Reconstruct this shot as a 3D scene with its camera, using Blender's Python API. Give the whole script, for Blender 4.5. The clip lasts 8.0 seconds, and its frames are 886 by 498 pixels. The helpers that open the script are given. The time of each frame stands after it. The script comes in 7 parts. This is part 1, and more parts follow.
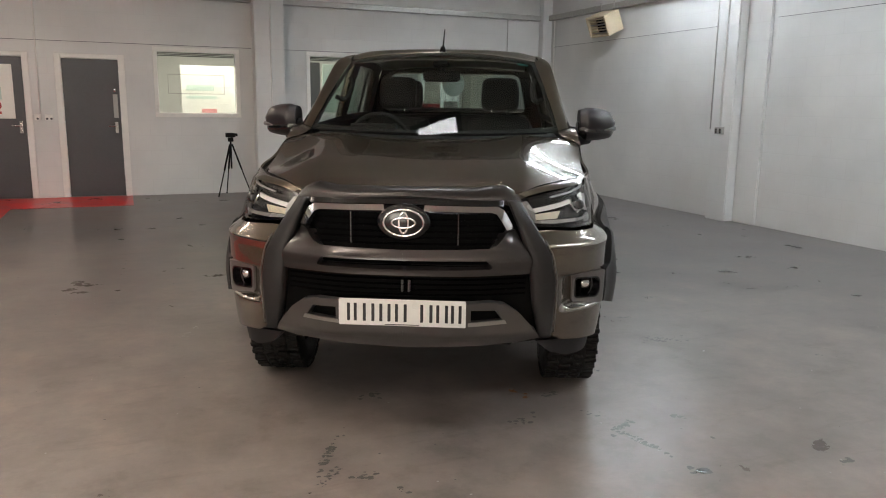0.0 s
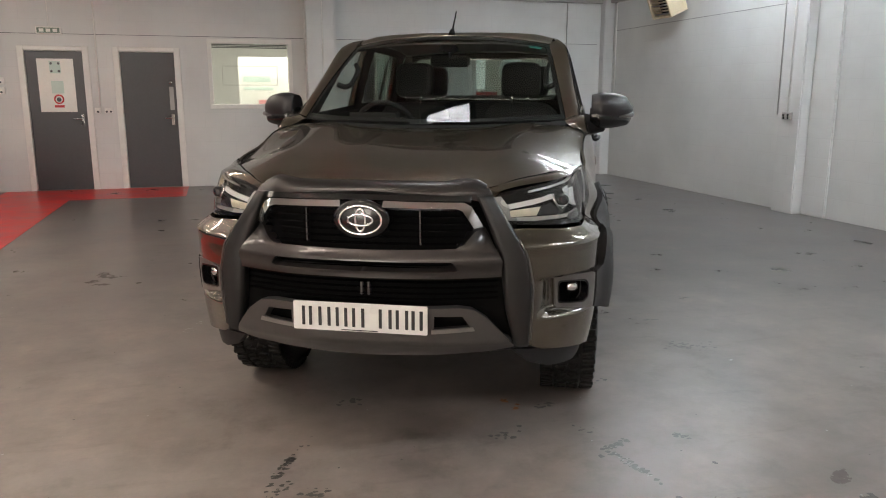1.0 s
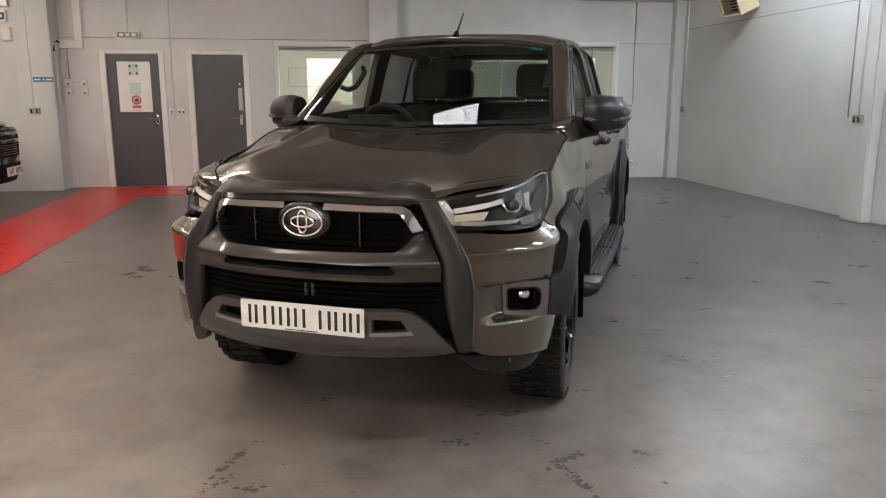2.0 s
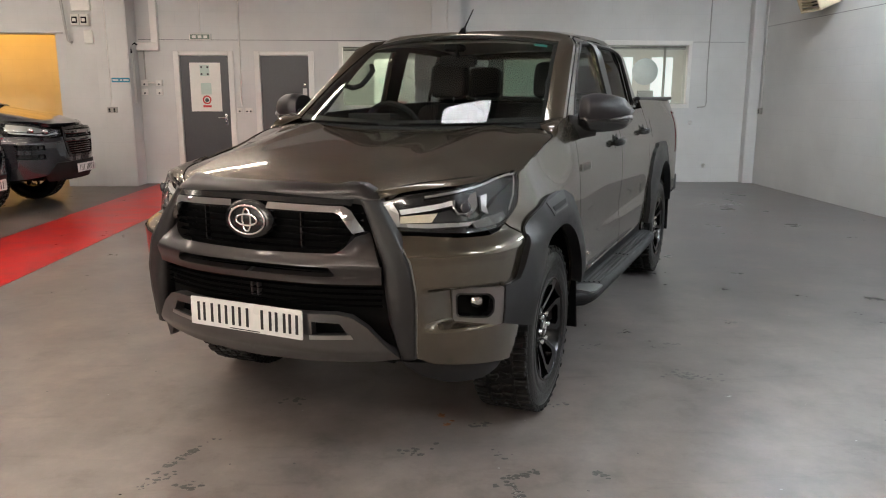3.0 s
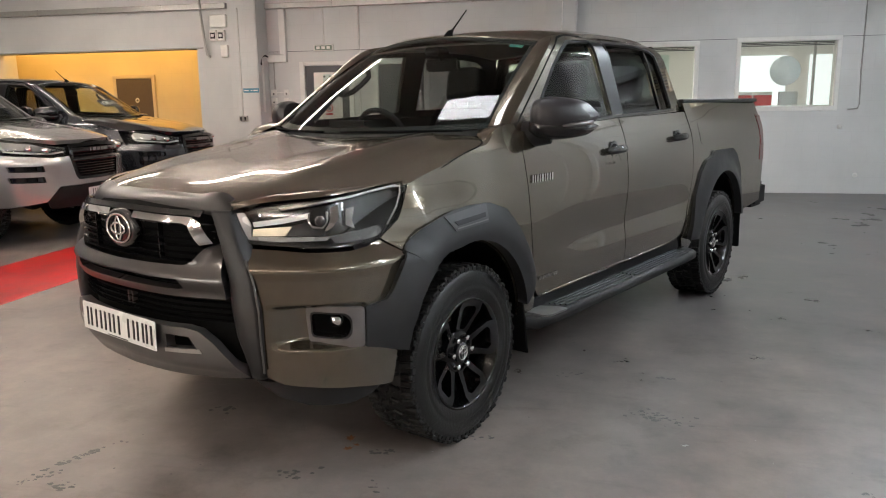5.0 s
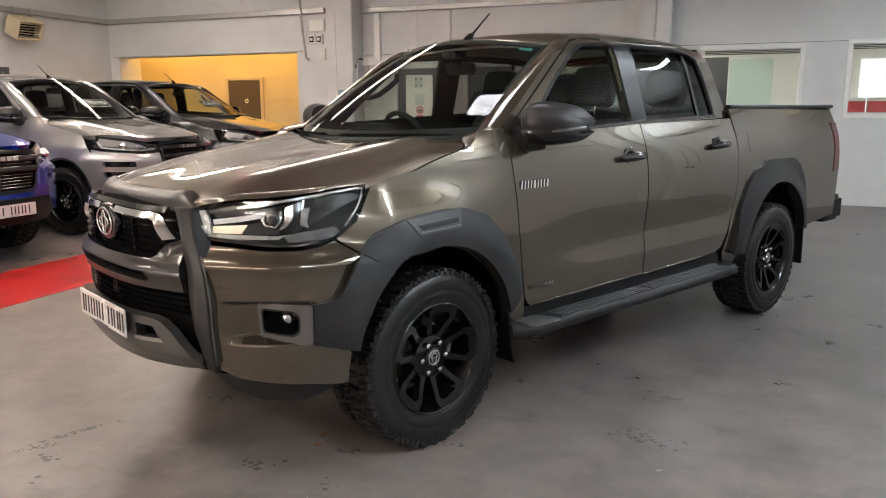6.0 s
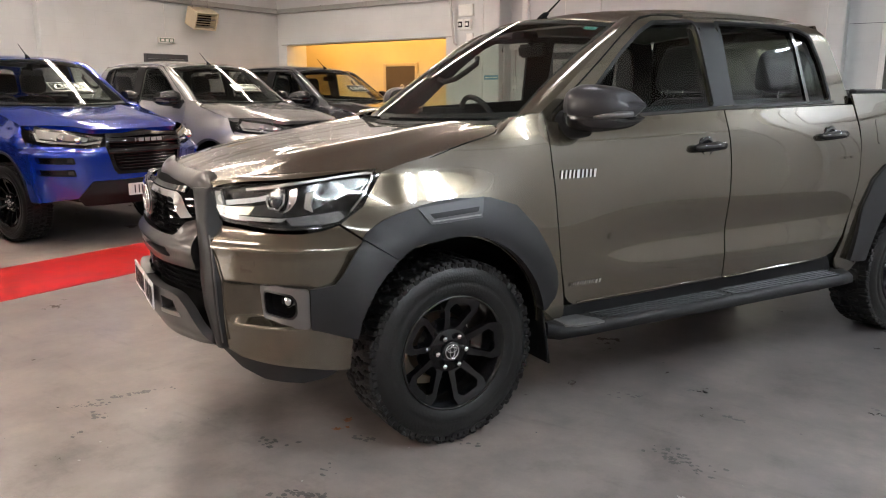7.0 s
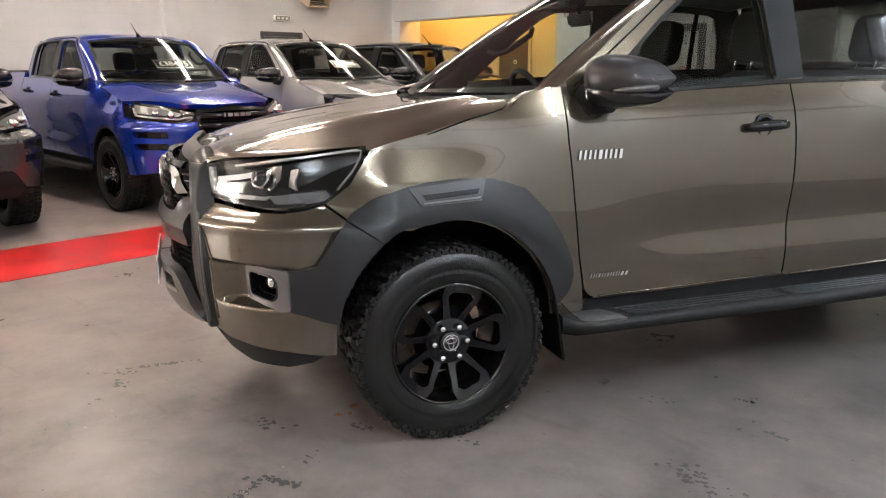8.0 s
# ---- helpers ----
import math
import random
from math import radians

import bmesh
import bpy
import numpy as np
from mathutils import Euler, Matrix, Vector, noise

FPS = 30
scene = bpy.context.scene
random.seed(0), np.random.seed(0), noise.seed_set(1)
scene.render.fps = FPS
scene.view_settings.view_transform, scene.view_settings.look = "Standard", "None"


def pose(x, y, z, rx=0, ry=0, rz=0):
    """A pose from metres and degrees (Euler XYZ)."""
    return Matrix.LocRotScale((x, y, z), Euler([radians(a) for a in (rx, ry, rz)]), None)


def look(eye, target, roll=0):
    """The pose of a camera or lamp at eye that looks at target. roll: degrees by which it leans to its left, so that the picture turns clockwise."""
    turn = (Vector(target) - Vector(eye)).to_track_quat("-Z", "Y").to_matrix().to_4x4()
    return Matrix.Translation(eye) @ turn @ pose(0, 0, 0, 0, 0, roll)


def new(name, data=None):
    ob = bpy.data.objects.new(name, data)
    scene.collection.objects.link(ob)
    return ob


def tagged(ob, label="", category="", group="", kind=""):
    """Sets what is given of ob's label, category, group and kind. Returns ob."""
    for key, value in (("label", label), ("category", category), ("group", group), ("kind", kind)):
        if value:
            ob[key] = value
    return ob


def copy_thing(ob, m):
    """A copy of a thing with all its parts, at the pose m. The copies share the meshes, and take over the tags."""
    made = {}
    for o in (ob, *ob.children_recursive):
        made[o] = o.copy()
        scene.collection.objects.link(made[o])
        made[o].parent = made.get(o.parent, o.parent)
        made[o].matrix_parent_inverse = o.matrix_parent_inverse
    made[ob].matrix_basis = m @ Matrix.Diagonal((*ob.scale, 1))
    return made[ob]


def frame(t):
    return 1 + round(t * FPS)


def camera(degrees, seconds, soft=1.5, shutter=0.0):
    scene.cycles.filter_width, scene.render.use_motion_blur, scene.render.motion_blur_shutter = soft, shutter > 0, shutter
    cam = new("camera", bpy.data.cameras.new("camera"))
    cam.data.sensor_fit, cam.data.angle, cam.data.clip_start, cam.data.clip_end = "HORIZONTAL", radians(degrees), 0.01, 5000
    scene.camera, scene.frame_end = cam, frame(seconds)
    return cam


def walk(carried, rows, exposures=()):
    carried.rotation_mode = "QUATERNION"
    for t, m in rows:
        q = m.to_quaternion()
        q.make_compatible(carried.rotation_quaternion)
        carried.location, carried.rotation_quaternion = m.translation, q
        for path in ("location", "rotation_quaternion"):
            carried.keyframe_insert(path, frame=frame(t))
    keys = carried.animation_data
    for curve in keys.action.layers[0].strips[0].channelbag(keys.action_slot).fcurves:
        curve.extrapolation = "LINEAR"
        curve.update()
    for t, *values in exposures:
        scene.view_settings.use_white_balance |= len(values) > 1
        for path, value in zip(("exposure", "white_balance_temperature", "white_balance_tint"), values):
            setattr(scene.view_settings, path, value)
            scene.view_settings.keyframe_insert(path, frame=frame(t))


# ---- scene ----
cam = camera(61.0, 8.0, soft=1.05)
PATH = [
    (0, (-1.44, -3.715, 1.417), (-0.685, -1.901, 1.043), 0.8),
    (0.5, (-1.165, -3.639, 1.402), (-0.512, -1.791, 1.006), 0.4),
    (1, (-0.919, -3.612, 1.408), (-0.367, -1.733, 1.005), 0.0),
    (1.5, (-0.614, -3.723, 1.407), (-0.193, -1.808, 1.011), -0.2),
    (1.7, (-0.515, -3.741, 1.419), (-0.139, -1.818, 1.02), -0.1),
    (2.8, (0.072, -3.637, 1.408), (0.202, -1.682, 1.008), 0.1),
    (3, (0.186, -3.667, 1.403), (0.259, -1.708, 1.004), 0.1),
    (3.5, (0.536, -3.66, 1.412), (0.487, -1.7, 1.017), -0.2),
    (4, (0.817, -3.562, 1.389), (0.645, -1.608, 0.998), -0.3),
    (4.5, (1.077, -3.423, 1.411), (0.781, -1.484, 1.018), -0.5),
    (4.7, (1.165, -3.385, 1.397), (0.828, -1.453, 1.009), -0.7),
    (5.8, (1.788, -3.263, 1.398), (1.155, -1.403, 1.026), -0.2),
    (6, (1.893, -3.178, 1.398), (1.186, -1.345, 1.025), -0.2),
    (6.5, (2.087, -2.988, 1.396), (1.178, -1.248, 1.012), -0.0),
    (7, (2.378, -2.775, 1.385), (1.267, -1.163, 0.978), -0.1),
    (7.5, (2.544, -2.586, 1.382), (1.282, -1.096, 0.948), -0.3),
    (8, (2.64, -2.308, 1.366), (1.271, -0.926, 0.903), -0.4),
]
walk(cam, [(t, look(eye, target, roll)) for t, eye, target, roll in PATH], [(0, 0.07, 6500, 11), (1.5, 0.18, 6480, 11), (3.5, 0.28, 6460, 11), (4.5, 0.31, 6440, 11), (6.5, 0.46, 6420, 13), (8, 0.70, 6400, 14)])

# ---- world and lights ----
world = bpy.data.worlds.new("world")
scene.world = world
world.use_nodes = True
_wn = world.node_tree.nodes
_sky = _wn.new("ShaderNodeTexSky")
_sky.sky_type, _sky.sun_disc = "NISHITA", False
_sky.sun_elevation, _sky.sun_rotation = radians(35), radians(200)
world.node_tree.links.new(_sky.outputs[0], _wn["Background"].inputs[0])
_wn["Background"].inputs[1].default_value = 0.1
scene.view_settings.exposure = 0.0

CEIL = 3.95            # ceiling height
GROUND = -0.018        # the floor
WALL_L, WALL_R, WALL_B, WALL_F = -9.5, 5.83, 8.87, -8.5
TUBE_POWER = 64.0
# unseen battens; some from reflections, (-3.5, 0.9) and (-0.3, -5.6) only added as fill
TUBES = [(-6.6, -3.4), (-6.6, 0.7), (-6.6, 3.3), (-6.6, 5.9),
         (-2.4, -4.8), (-2.4, -1.6), (-3.5, 0.9), (-3.0, 4.4),
         (4.95, 4.5), (4.5, 0.2), (4.1, -2.9), (-0.3, -5.6)]


def area_lamp(name, m, sx, sy, watts, colour):
    data = bpy.data.lights.new(name, "AREA")
    data.shape, data.size, data.size_y = "RECTANGLE", sx, sy
    data.energy, data.color = watts, colour
    ob = new(name, data)
    ob.matrix_world = m
    return ob


# the tungsten-lit store behind the wide opening, and the bright offices behind the windows
area_lamp("store_lamp", pose(-8.2, 9.6, 3.15), 5.0, 0.9, 74, (1.0, 0.56, 0.15))
area_lamp("office_lamp", pose(0.0, 9.7, 2.8), 3.6, 0.9, 105, (1.0, 0.93, 0.8))
area_lamp("office_lamp", pose(4.0, 10.6, 2.7), 3.0, 1.4, 30, (1.0, 0.95, 0.86))

# ---- materials ----


def mat_new(name):
    m = bpy.data.materials.new(name)
    m.use_nodes = True
    nt = m.node_tree
    return m, nt, nt.nodes["Principled BSDF"]


def ramp(nt, fac, stops):
    r = nt.nodes.new("ShaderNodeValToRGB")
    els = r.color_ramp.elements
    els[0].position, els[0].color = stops[0][0], (*stops[0][1], 1)
    els[1].position, els[1].color = stops[-1][0], (*stops[-1][1], 1)
    for p, c in stops[1:-1]:
        e = els.new(p)
        e.color = (*c, 1)
    nt.links.new(fac, r.inputs[0])
    return r.outputs[0]


def coords(nt, scale=(1, 1, 1), kind="Object"):
    tc = nt.nodes.new("ShaderNodeTexCoord")
    mp = nt.nodes.new("ShaderNodeMapping")
    mp.inputs["Scale"].default_value = scale
    nt.links.new(tc.outputs[kind], mp.inputs[0])
    return mp.outputs[0]


def noise_of(nt, vec, scale, detail=4.0, rough=0.55):
    n = nt.nodes.new("ShaderNodeTexNoise")
    n.inputs["Scale"].default_value, n.inputs["Detail"].default_value = scale, detail
    n.inputs["Roughness"].default_value = rough
    nt.links.new(vec, n.inputs["Vector"])
    return n.outputs["Fac"]


def maths(nt, op, a, b):
    n = nt.nodes.new("ShaderNodeMath")
    n.operation = op
    for i, v in enumerate((a, b)):
        if isinstance(v, (int, float)):
            n.inputs[i].default_value = v
        else:
            nt.links.new(v, n.inputs[i])
    return n.outputs[0]


def blend(nt, fac, a, b, mode="MIX"):
    n = nt.nodes.new("ShaderNodeMix")
    n.data_type, n.blend_type = "RGBA", mode
    if isinstance(fac, (int, float)):
        n.inputs[0].default_value = fac
    else:
        nt.links.new(fac, n.inputs[0])
    for i, v in ((6, a), (7, b)):
        if isinstance(v, tuple):
            n.inputs[i].default_value = (*v, 1)
        else:
            nt.links.new(v, n.inputs[i])
    return n.outputs[2]


def bump(nt, bsdf, height, strength, dist=0.01):
    b = nt.nodes.new("ShaderNodeBump")
    b.inputs["Strength"].default_value, b.inputs["Distance"].default_value = strength, dist
    nt.links.new(height, b.inputs["Height"])
    nt.links.new(b.outputs[0], bsdf.inputs["Normal"])


def plain(name, colour, rough=0.5, metal=0.0, vary=0.12, scale=30.0, bumpy=0.0, coat=0.0, spec=0.5):
    """A surface of one colour with fine grain and a slow drift of tone and gloss."""
    m, nt, b = mat_new(name)
    v = coords(nt)
    f = noise_of(nt, v, scale, 5)
    g = noise_of(nt, v, scale * 0.08, 3)
    mixf = maths(nt, "ADD", maths(nt, "MULTIPLY", f, 0.6), maths(nt, "MULTIPLY", g, 0.4))
    lo = tuple(c * (1 - vary) for c in colour)
    hi = tuple(min(1, c * (1 + vary)) for c in colour)
    nt.links.new(ramp(nt, mixf, [(0.3, lo), (0.7, hi)]), b.inputs["Base Color"])
    nt.links.new(maths(nt, "ADD", maths(nt, "MULTIPLY", g, 0.16), rough - 0.08), b.inputs["Roughness"])
    b.inputs["Metallic"].default_value = metal
    b.inputs["Coat Weight"].default_value = coat
    b.inputs["Specular IOR Level"].default_value = spec
    b.inputs["Coat Roughness"].default_value = 0.03
    if bumpy:
        bump(nt, b, f, bumpy, 0.004)
    return m


def paint(name, colour, metal=0.55, rough=0.22, pale_tone=0.05):
    """Metallic car paint: fine flake under a clear coat, with a faint dusty trace."""
    m, nt, b = mat_new(name)
    v = coords(nt)
    flake = noise_of(nt, v, 900, 2)
    drift = noise_of(nt, v, 2.2, 4)
    lo, hi = tuple(c * 0.8 for c in colour), tuple(min(1, c * 1.22) for c in colour)
    c1 = ramp(nt, flake, [(0.35, lo), (0.65, hi)])
    nt.links.new(blend(nt, maths(nt, "MULTIPLY", drift, pale_tone), c1, (0.30, 0.28, 0.25)), b.inputs["Base Color"])
    b.inputs["Metallic"].default_value, b.inputs["Roughness"].default_value = metal, rough
    b.inputs["Coat Weight"].default_value, b.inputs["Coat Roughness"].default_value = 1.0, 0.025
    b.inputs["Coat IOR"].default_value = 1.72
    nt.links.new(maths(nt, "ADD", maths(nt, "MULTIPLY", drift, 0.02), 0.004), b.inputs["Coat Roughness"])
    return m


def glass(name, tint, gloss_rough=0.01, strength=1.0):
    """Thin pane: sees straight through with a tint, mirrors more at a slant, alike from both sides."""
    m, nt, b = mat_new(name)
    nt.nodes.remove(b)
    out = nt.nodes["Material Output"]
    tr, gl, lw, mx = (nt.nodes.new(k) for k in ("ShaderNodeBsdfTransparent", "ShaderNodeBsdfGlossy", "ShaderNodeLayerWeight", "ShaderNodeMixShader"))
    tr.inputs[0].default_value = (*tint, 1)
    gl.inputs["Roughness"].default_value = gloss_rough
    lw.inputs["Blend"].default_value = 0.5
    gloss = maths(nt, "ADD", maths(nt, "MULTIPLY", maths(nt, "POWER", lw.outputs["Facing"], 4.0), 0.80 * strength), 0.055 * strength)
    nt.links.new(gloss, mx.inputs[0])
    nt.links.new(tr.outputs[0], mx.inputs[1])
    nt.links.new(gl.outputs[0], mx.inputs[2])
    nt.links.new(mx.outputs[0], out.inputs[0])
    return m


def glow(name, colour, strength):
    m, nt, b = mat_new(name)
    b.inputs["Base Color"].default_value = (*colour, 1)
    b.inputs["Emission Color"].default_value = (*colour, 1)
    b.inputs["Emission Strength"].default_value = strength
    return m


def block_wall(name, colour):
    """Painted concrete blockwork: shallow courses, roller texture, faint scuffs."""
    m, nt, b = mat_new(name)
    v = coords(nt, kind="UV")
    br = nt.nodes.new("ShaderNodeTexBrick")
    br.inputs["Scale"].default_value = 1.0
    br.inputs["Brick Width"].default_value, br.inputs["Row Height"].default_value = 0.45, 0.225
    br.inputs["Mortar Size"].default_value, br.inputs["Mortar Smooth"].default_value = 0.006, 0.6
    nt.links.new(v, br.inputs["Vector"])
    fine = noise_of(nt, v, 55, 6)
    slow = noise_of(nt, v, 0.9, 5)
    worn = noise_of(nt, v, 2.3, 3)
    lo, hi = tuple(c * 0.90 for c in colour), tuple(min(1, c * 1.04) for c in colour)
    base = ramp(nt, slow, [(0.3, lo), (0.65, hi)])
    shown = maths(nt, "MULTIPLY", br.outputs["Fac"], maths(nt, "MULTIPLY", worn, 0.25))
    nt.links.new(blend(nt, shown, base, tuple(c * 0.72 for c in colour)), b.inputs["Base Color"])
    b.inputs["Roughness"].default_value = 0.55
    h = maths(nt, "SUBTRACT", maths(nt, "MULTIPLY", fine, 0.25), maths(nt, "MULTIPLY", br.outputs["Fac"], maths(nt, "ADD", worn, 0.1)))
    bump(nt, b, h, 0.22, 0.006)
    return m


def floor_paint(name, colour, patchy=1.0, pale_tone=None):
    """Grey floor paint over concrete: roller marks, tyre scuffs, damp and dusty patches at random, and a paler tone
    towards the south-west.
    """
    m, nt, b = mat_new(name)
    v = coords(nt)
    fine, mid, slow = noise_of(nt, v, 70, 6), noise_of(nt, v, 3.0, 8, 0.62), noise_of(nt, v, 0.55, 5, 0.6)
    scuff = noise_of(nt, coords(nt, (0.7, 3.5, 1)), 2.2, 6, 0.7)
    blot = noise_of(nt, v, 1.5, 7, 0.68)
    c = ramp(nt, mid, [(0.28, tuple(k * 0.68 for k in colour)), (0.5, colour), (0.75, tuple(k * 1.28 for k in colour))])
    # second, paler colour takes over towards -x and -y, broken up by noise
    if pale_tone:
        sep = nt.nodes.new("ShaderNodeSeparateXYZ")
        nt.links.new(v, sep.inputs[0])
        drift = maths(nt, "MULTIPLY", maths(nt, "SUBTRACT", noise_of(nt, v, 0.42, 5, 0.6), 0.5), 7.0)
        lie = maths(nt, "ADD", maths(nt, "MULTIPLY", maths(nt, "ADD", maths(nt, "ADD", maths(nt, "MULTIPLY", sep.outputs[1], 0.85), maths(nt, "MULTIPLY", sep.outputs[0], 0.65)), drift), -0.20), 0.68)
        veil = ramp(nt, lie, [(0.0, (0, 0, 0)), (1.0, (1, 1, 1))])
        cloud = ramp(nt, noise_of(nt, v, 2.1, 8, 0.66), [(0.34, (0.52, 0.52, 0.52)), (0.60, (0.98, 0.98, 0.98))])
        c = blend(nt, maths(nt, "MULTIPLY", veil, cloud), c, pale_tone)
    c = blend(nt, maths(nt, "MULTIPLY", ramp(nt, slow, [(0.42, (0, 0, 0)), (0.72, (1, 1, 1))]), 0.35 * patchy), c, (1.35, 1.35, 1.35), "MULTIPLY")
    c = blend(nt, maths(nt, "MULTIPLY", ramp(nt, blot, [(0.50, (0, 0, 0)), (0.66, (1, 1, 1))]), 0.40 * patchy), c, (1.38, 1.30, 1.25), "MULTIPLY")
    c = blend(nt, maths(nt, "MULTIPLY", ramp(nt, blot, [(0.34, (1, 1, 1)), (0.46, (0, 0, 0))]), 0.40 * patchy), c, (0.62, 0.62, 0.62), "MULTIPLY")
    c = blend(nt, maths(nt, "MULTIPLY", ramp(nt, scuff, [(0.58, (0, 0, 0)), (0.72, (1, 1, 1))]), 0.26 * patchy), c, (0.58, 0.58, 0.58), "MULTIPLY")
    nt.links.new(c, b.inputs["Base Color"])
    r = maths(nt, "ADD", maths(nt, "MULTIPLY", mid, 0.26), maths(nt, "ADD", maths(nt, "MULTIPLY", slow, 0.14), 0.12))
    nt.links.new(r, b.inputs["Roughness"])
    b.inputs["Specular IOR Level"].default_value = 0.26
    bump(nt, b, maths(nt, "ADD", maths(nt, "MULTIPLY", fine, 0.3), mid), 0.10, 0.004)
    return m


WHITE_WALL = block_wall("white_block_paint", (0.64, 0.64, 0.63))
SMOOTH_WHITE = plain("white_gloss_paint", (0.76, 0.75, 0.72), 0.35, vary=0.05, scale=12)
STORE_WALL = block_wall("store_block_paint", (0.72, 0.60, 0.36))
CEILING = plain("ceiling_panel", (0.46, 0.44, 0.41), 0.75, vary=0.06)
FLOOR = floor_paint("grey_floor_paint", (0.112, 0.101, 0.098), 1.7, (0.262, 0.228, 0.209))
RED_FLOOR = floor_paint("red_floor_paint", (0.52, 0.028, 0.028), 0.25)
DARK_WALL = block_wall("grey_front_wall", (0.42, 0.40, 0.37))
DOOR_GREY = plain("door_grey_paint", (0.060, 0.060, 0.066), 0.42, vary=0.08)
STEEL = plain("galvanised_steel", (0.42, 0.41, 0.39), 0.42, 0.6)
LENS = plain("dark_lens", (0.030, 0.030, 0.033), 0.12, 0.0, 0.05, coat=0.8)
UPRIGHT = plain("bumper_upright_plastic", (0.018, 0.0170, 0.0172), 0.46, 0.0, 0.10, 160, bumpy=0.10, spec=0.36)
TRIM_LIGHT = plain("silver_trim", (0.13, 0.124, 0.122), 0.34, 0.6, 0.06)
CHROME = plain("chrome", (0.82, 0.82, 0.82), 0.10, 1.0, 0.03)
SATIN = plain("satin_silver", (0.36, 0.35, 0.34), 0.34, 0.85, 0.06)
GREY_TRIM = plain("grey_metallic_trim", (0.044, 0.040, 0.039), 0.34, 0.55, 0.06, coat=0.5)
BLACK_PLASTIC = plain("black_grained_plastic", (0.011, 0.011, 0.0115), 0.55, 0.0, 0.10, 160, bumpy=0.15, spec=0.25)
FLARE_PLASTIC = plain("flare_plastic", (0.0130, 0.0127, 0.0138), 0.46, 0.0, 0.10, 160, bumpy=0.12, spec=0.4)
GLOSS_BLACK = plain("gloss_black", (0.006, 0.006, 0.007), 0.20, 0.0, 0.06, coat=0.35)
MATT_BLACK = plain("matt_black", (0.004, 0.004, 0.004), 0.75, spec=0.12)
TREAD_RUBBER = plain("dusty_tread_rubber", (0.0085, 0.0078, 0.0072), 0.58, 0.0, 0.5, 60, bumpy=0.8, spec=0.28)
RUBBER = plain("tyre_rubber", (0.005, 0.005, 0.005), 0.32, 0.0, 0.30, 110, bumpy=0.5, spec=0.42)
CABIN = plain("cabin_trim", (0.012, 0.012, 0.013), 0.65, 0.0, 0.12, 120, bumpy=0.2, spec=0.3)
PLATE_WHITE = plain("plate_white", (0.82, 0.82, 0.80), 0.28, vary=0.03)
PLATE_INK = plain("plate_ink", (0.012, 0.012, 0.014), 0.35)
SIGN_WHITE = plain("sign_white", (0.80, 0.79, 0.74), 0.4, vary=0.04)
SIGN_GREEN = plain("sign_green", (0.16, 0.22, 0.17), 0.4)
SIGN_RED = plain("sign_red", (0.55, 0.03, 0.03), 0.4)
PALE_RED = plain("pale_red_card", (0.70, 0.30, 0.30), 0.5, vary=0.05)
SIGN_BLUE = plain("sign_blue", (0.03, 0.22, 0.33), 0.4)
PALE_GREEN = plain("pale_green_card", (0.55, 0.66, 0.60), 0.6, vary=0.04)
STICKER_PALE = plain("pale_sticker", (0.74, 0.82, 0.77), 0.6, vary=0.04)
CREAM = plain("cream_metal", (0.62, 0.52, 0.36), 0.45, vary=0.08)
LEAF = plain("dry_leaf", (0.24, 0.10, 0.035), 0.7, vary=0.4, scale=90)
STAIN = plain("oil_stain", (0.052, 0.048, 0.046), 0.30, vary=0.4, scale=60)
CHIP = plain("pale_chip", (0.36, 0.36, 0.34), 0.6, vary=0.3, scale=60)
TEAL = plain("teal_sticker", (0.02, 0.20, 0.17), 0.4)
RED_LENS = plain("red_lens", (0.14, 0.006, 0.006), 0.15, coat=1.0)
CAR_GLASS = glass("windscreen_glass", (0.84, 0.90, 0.86), strength=0.7)
SIDE_GLASS = glass("side_glass", (0.62, 0.68, 0.64), strength=0.55)
TINT_GLASS = glass("tinted_glass", (0.26, 0.27, 0.27), strength=0.6)
REAR_GLASS = glass("rear_glass", (0.30, 0.33, 0.31))
LAMP_GLASS = glass("lamp_cover", (0.93, 0.94, 0.94))
ROOM_GLASS = glass("window_glass", (0.90, 0.93, 0.91))
MIRROR_SHELL = plain("mirror_shell", (0.020, 0.018, 0.020), 0.40, 0.0, 0.06, coat=0.10, spec=0.4)
STEP_GREY = plain("step_end_grey", (0.085, 0.083, 0.082), 0.45, 0.0, 0.08, 120)
RIM_FACE = plain("gloss_black_alloy", (0.0030, 0.0030, 0.0034), 0.14, 0.0, 0.08, coat=0.35, spec=0.16)
RIM_DARK = plain("rim_barrel", (0.004, 0.004, 0.004), 0.18, spec=0.5)
DISC = plain("brake_disc", (0.10, 0.07, 0.05), 0.45, 0.6, 0.3)
TUBE_WARM = glow("warm_white_tube", (1.0, 0.87, 0.75), TUBE_POWER * 0.70)
TUBE_COOL = glow("cool_white_tube", (0.85, 0.94, 1.0), TUBE_POWER * 1.78)
BRONZE = paint("oxide_bronze_paint", (0.106, 0.087, 0.059), 0.78, 0.25, 0.04)
BLUE = paint("blue_paint", (0.002, 0.030, 0.34), 0.45, pale_tone=0.015)
SILVER = paint("silver_paint", (0.47, 0.465, 0.455), 0.55)
SLATE = paint("slate_grey_paint", (0.034, 0.037, 0.047), 0.5, pale_tone=0.02)
NIGHT = paint("dark_grey_paint", (0.022, 0.022, 0.026), 0.4)

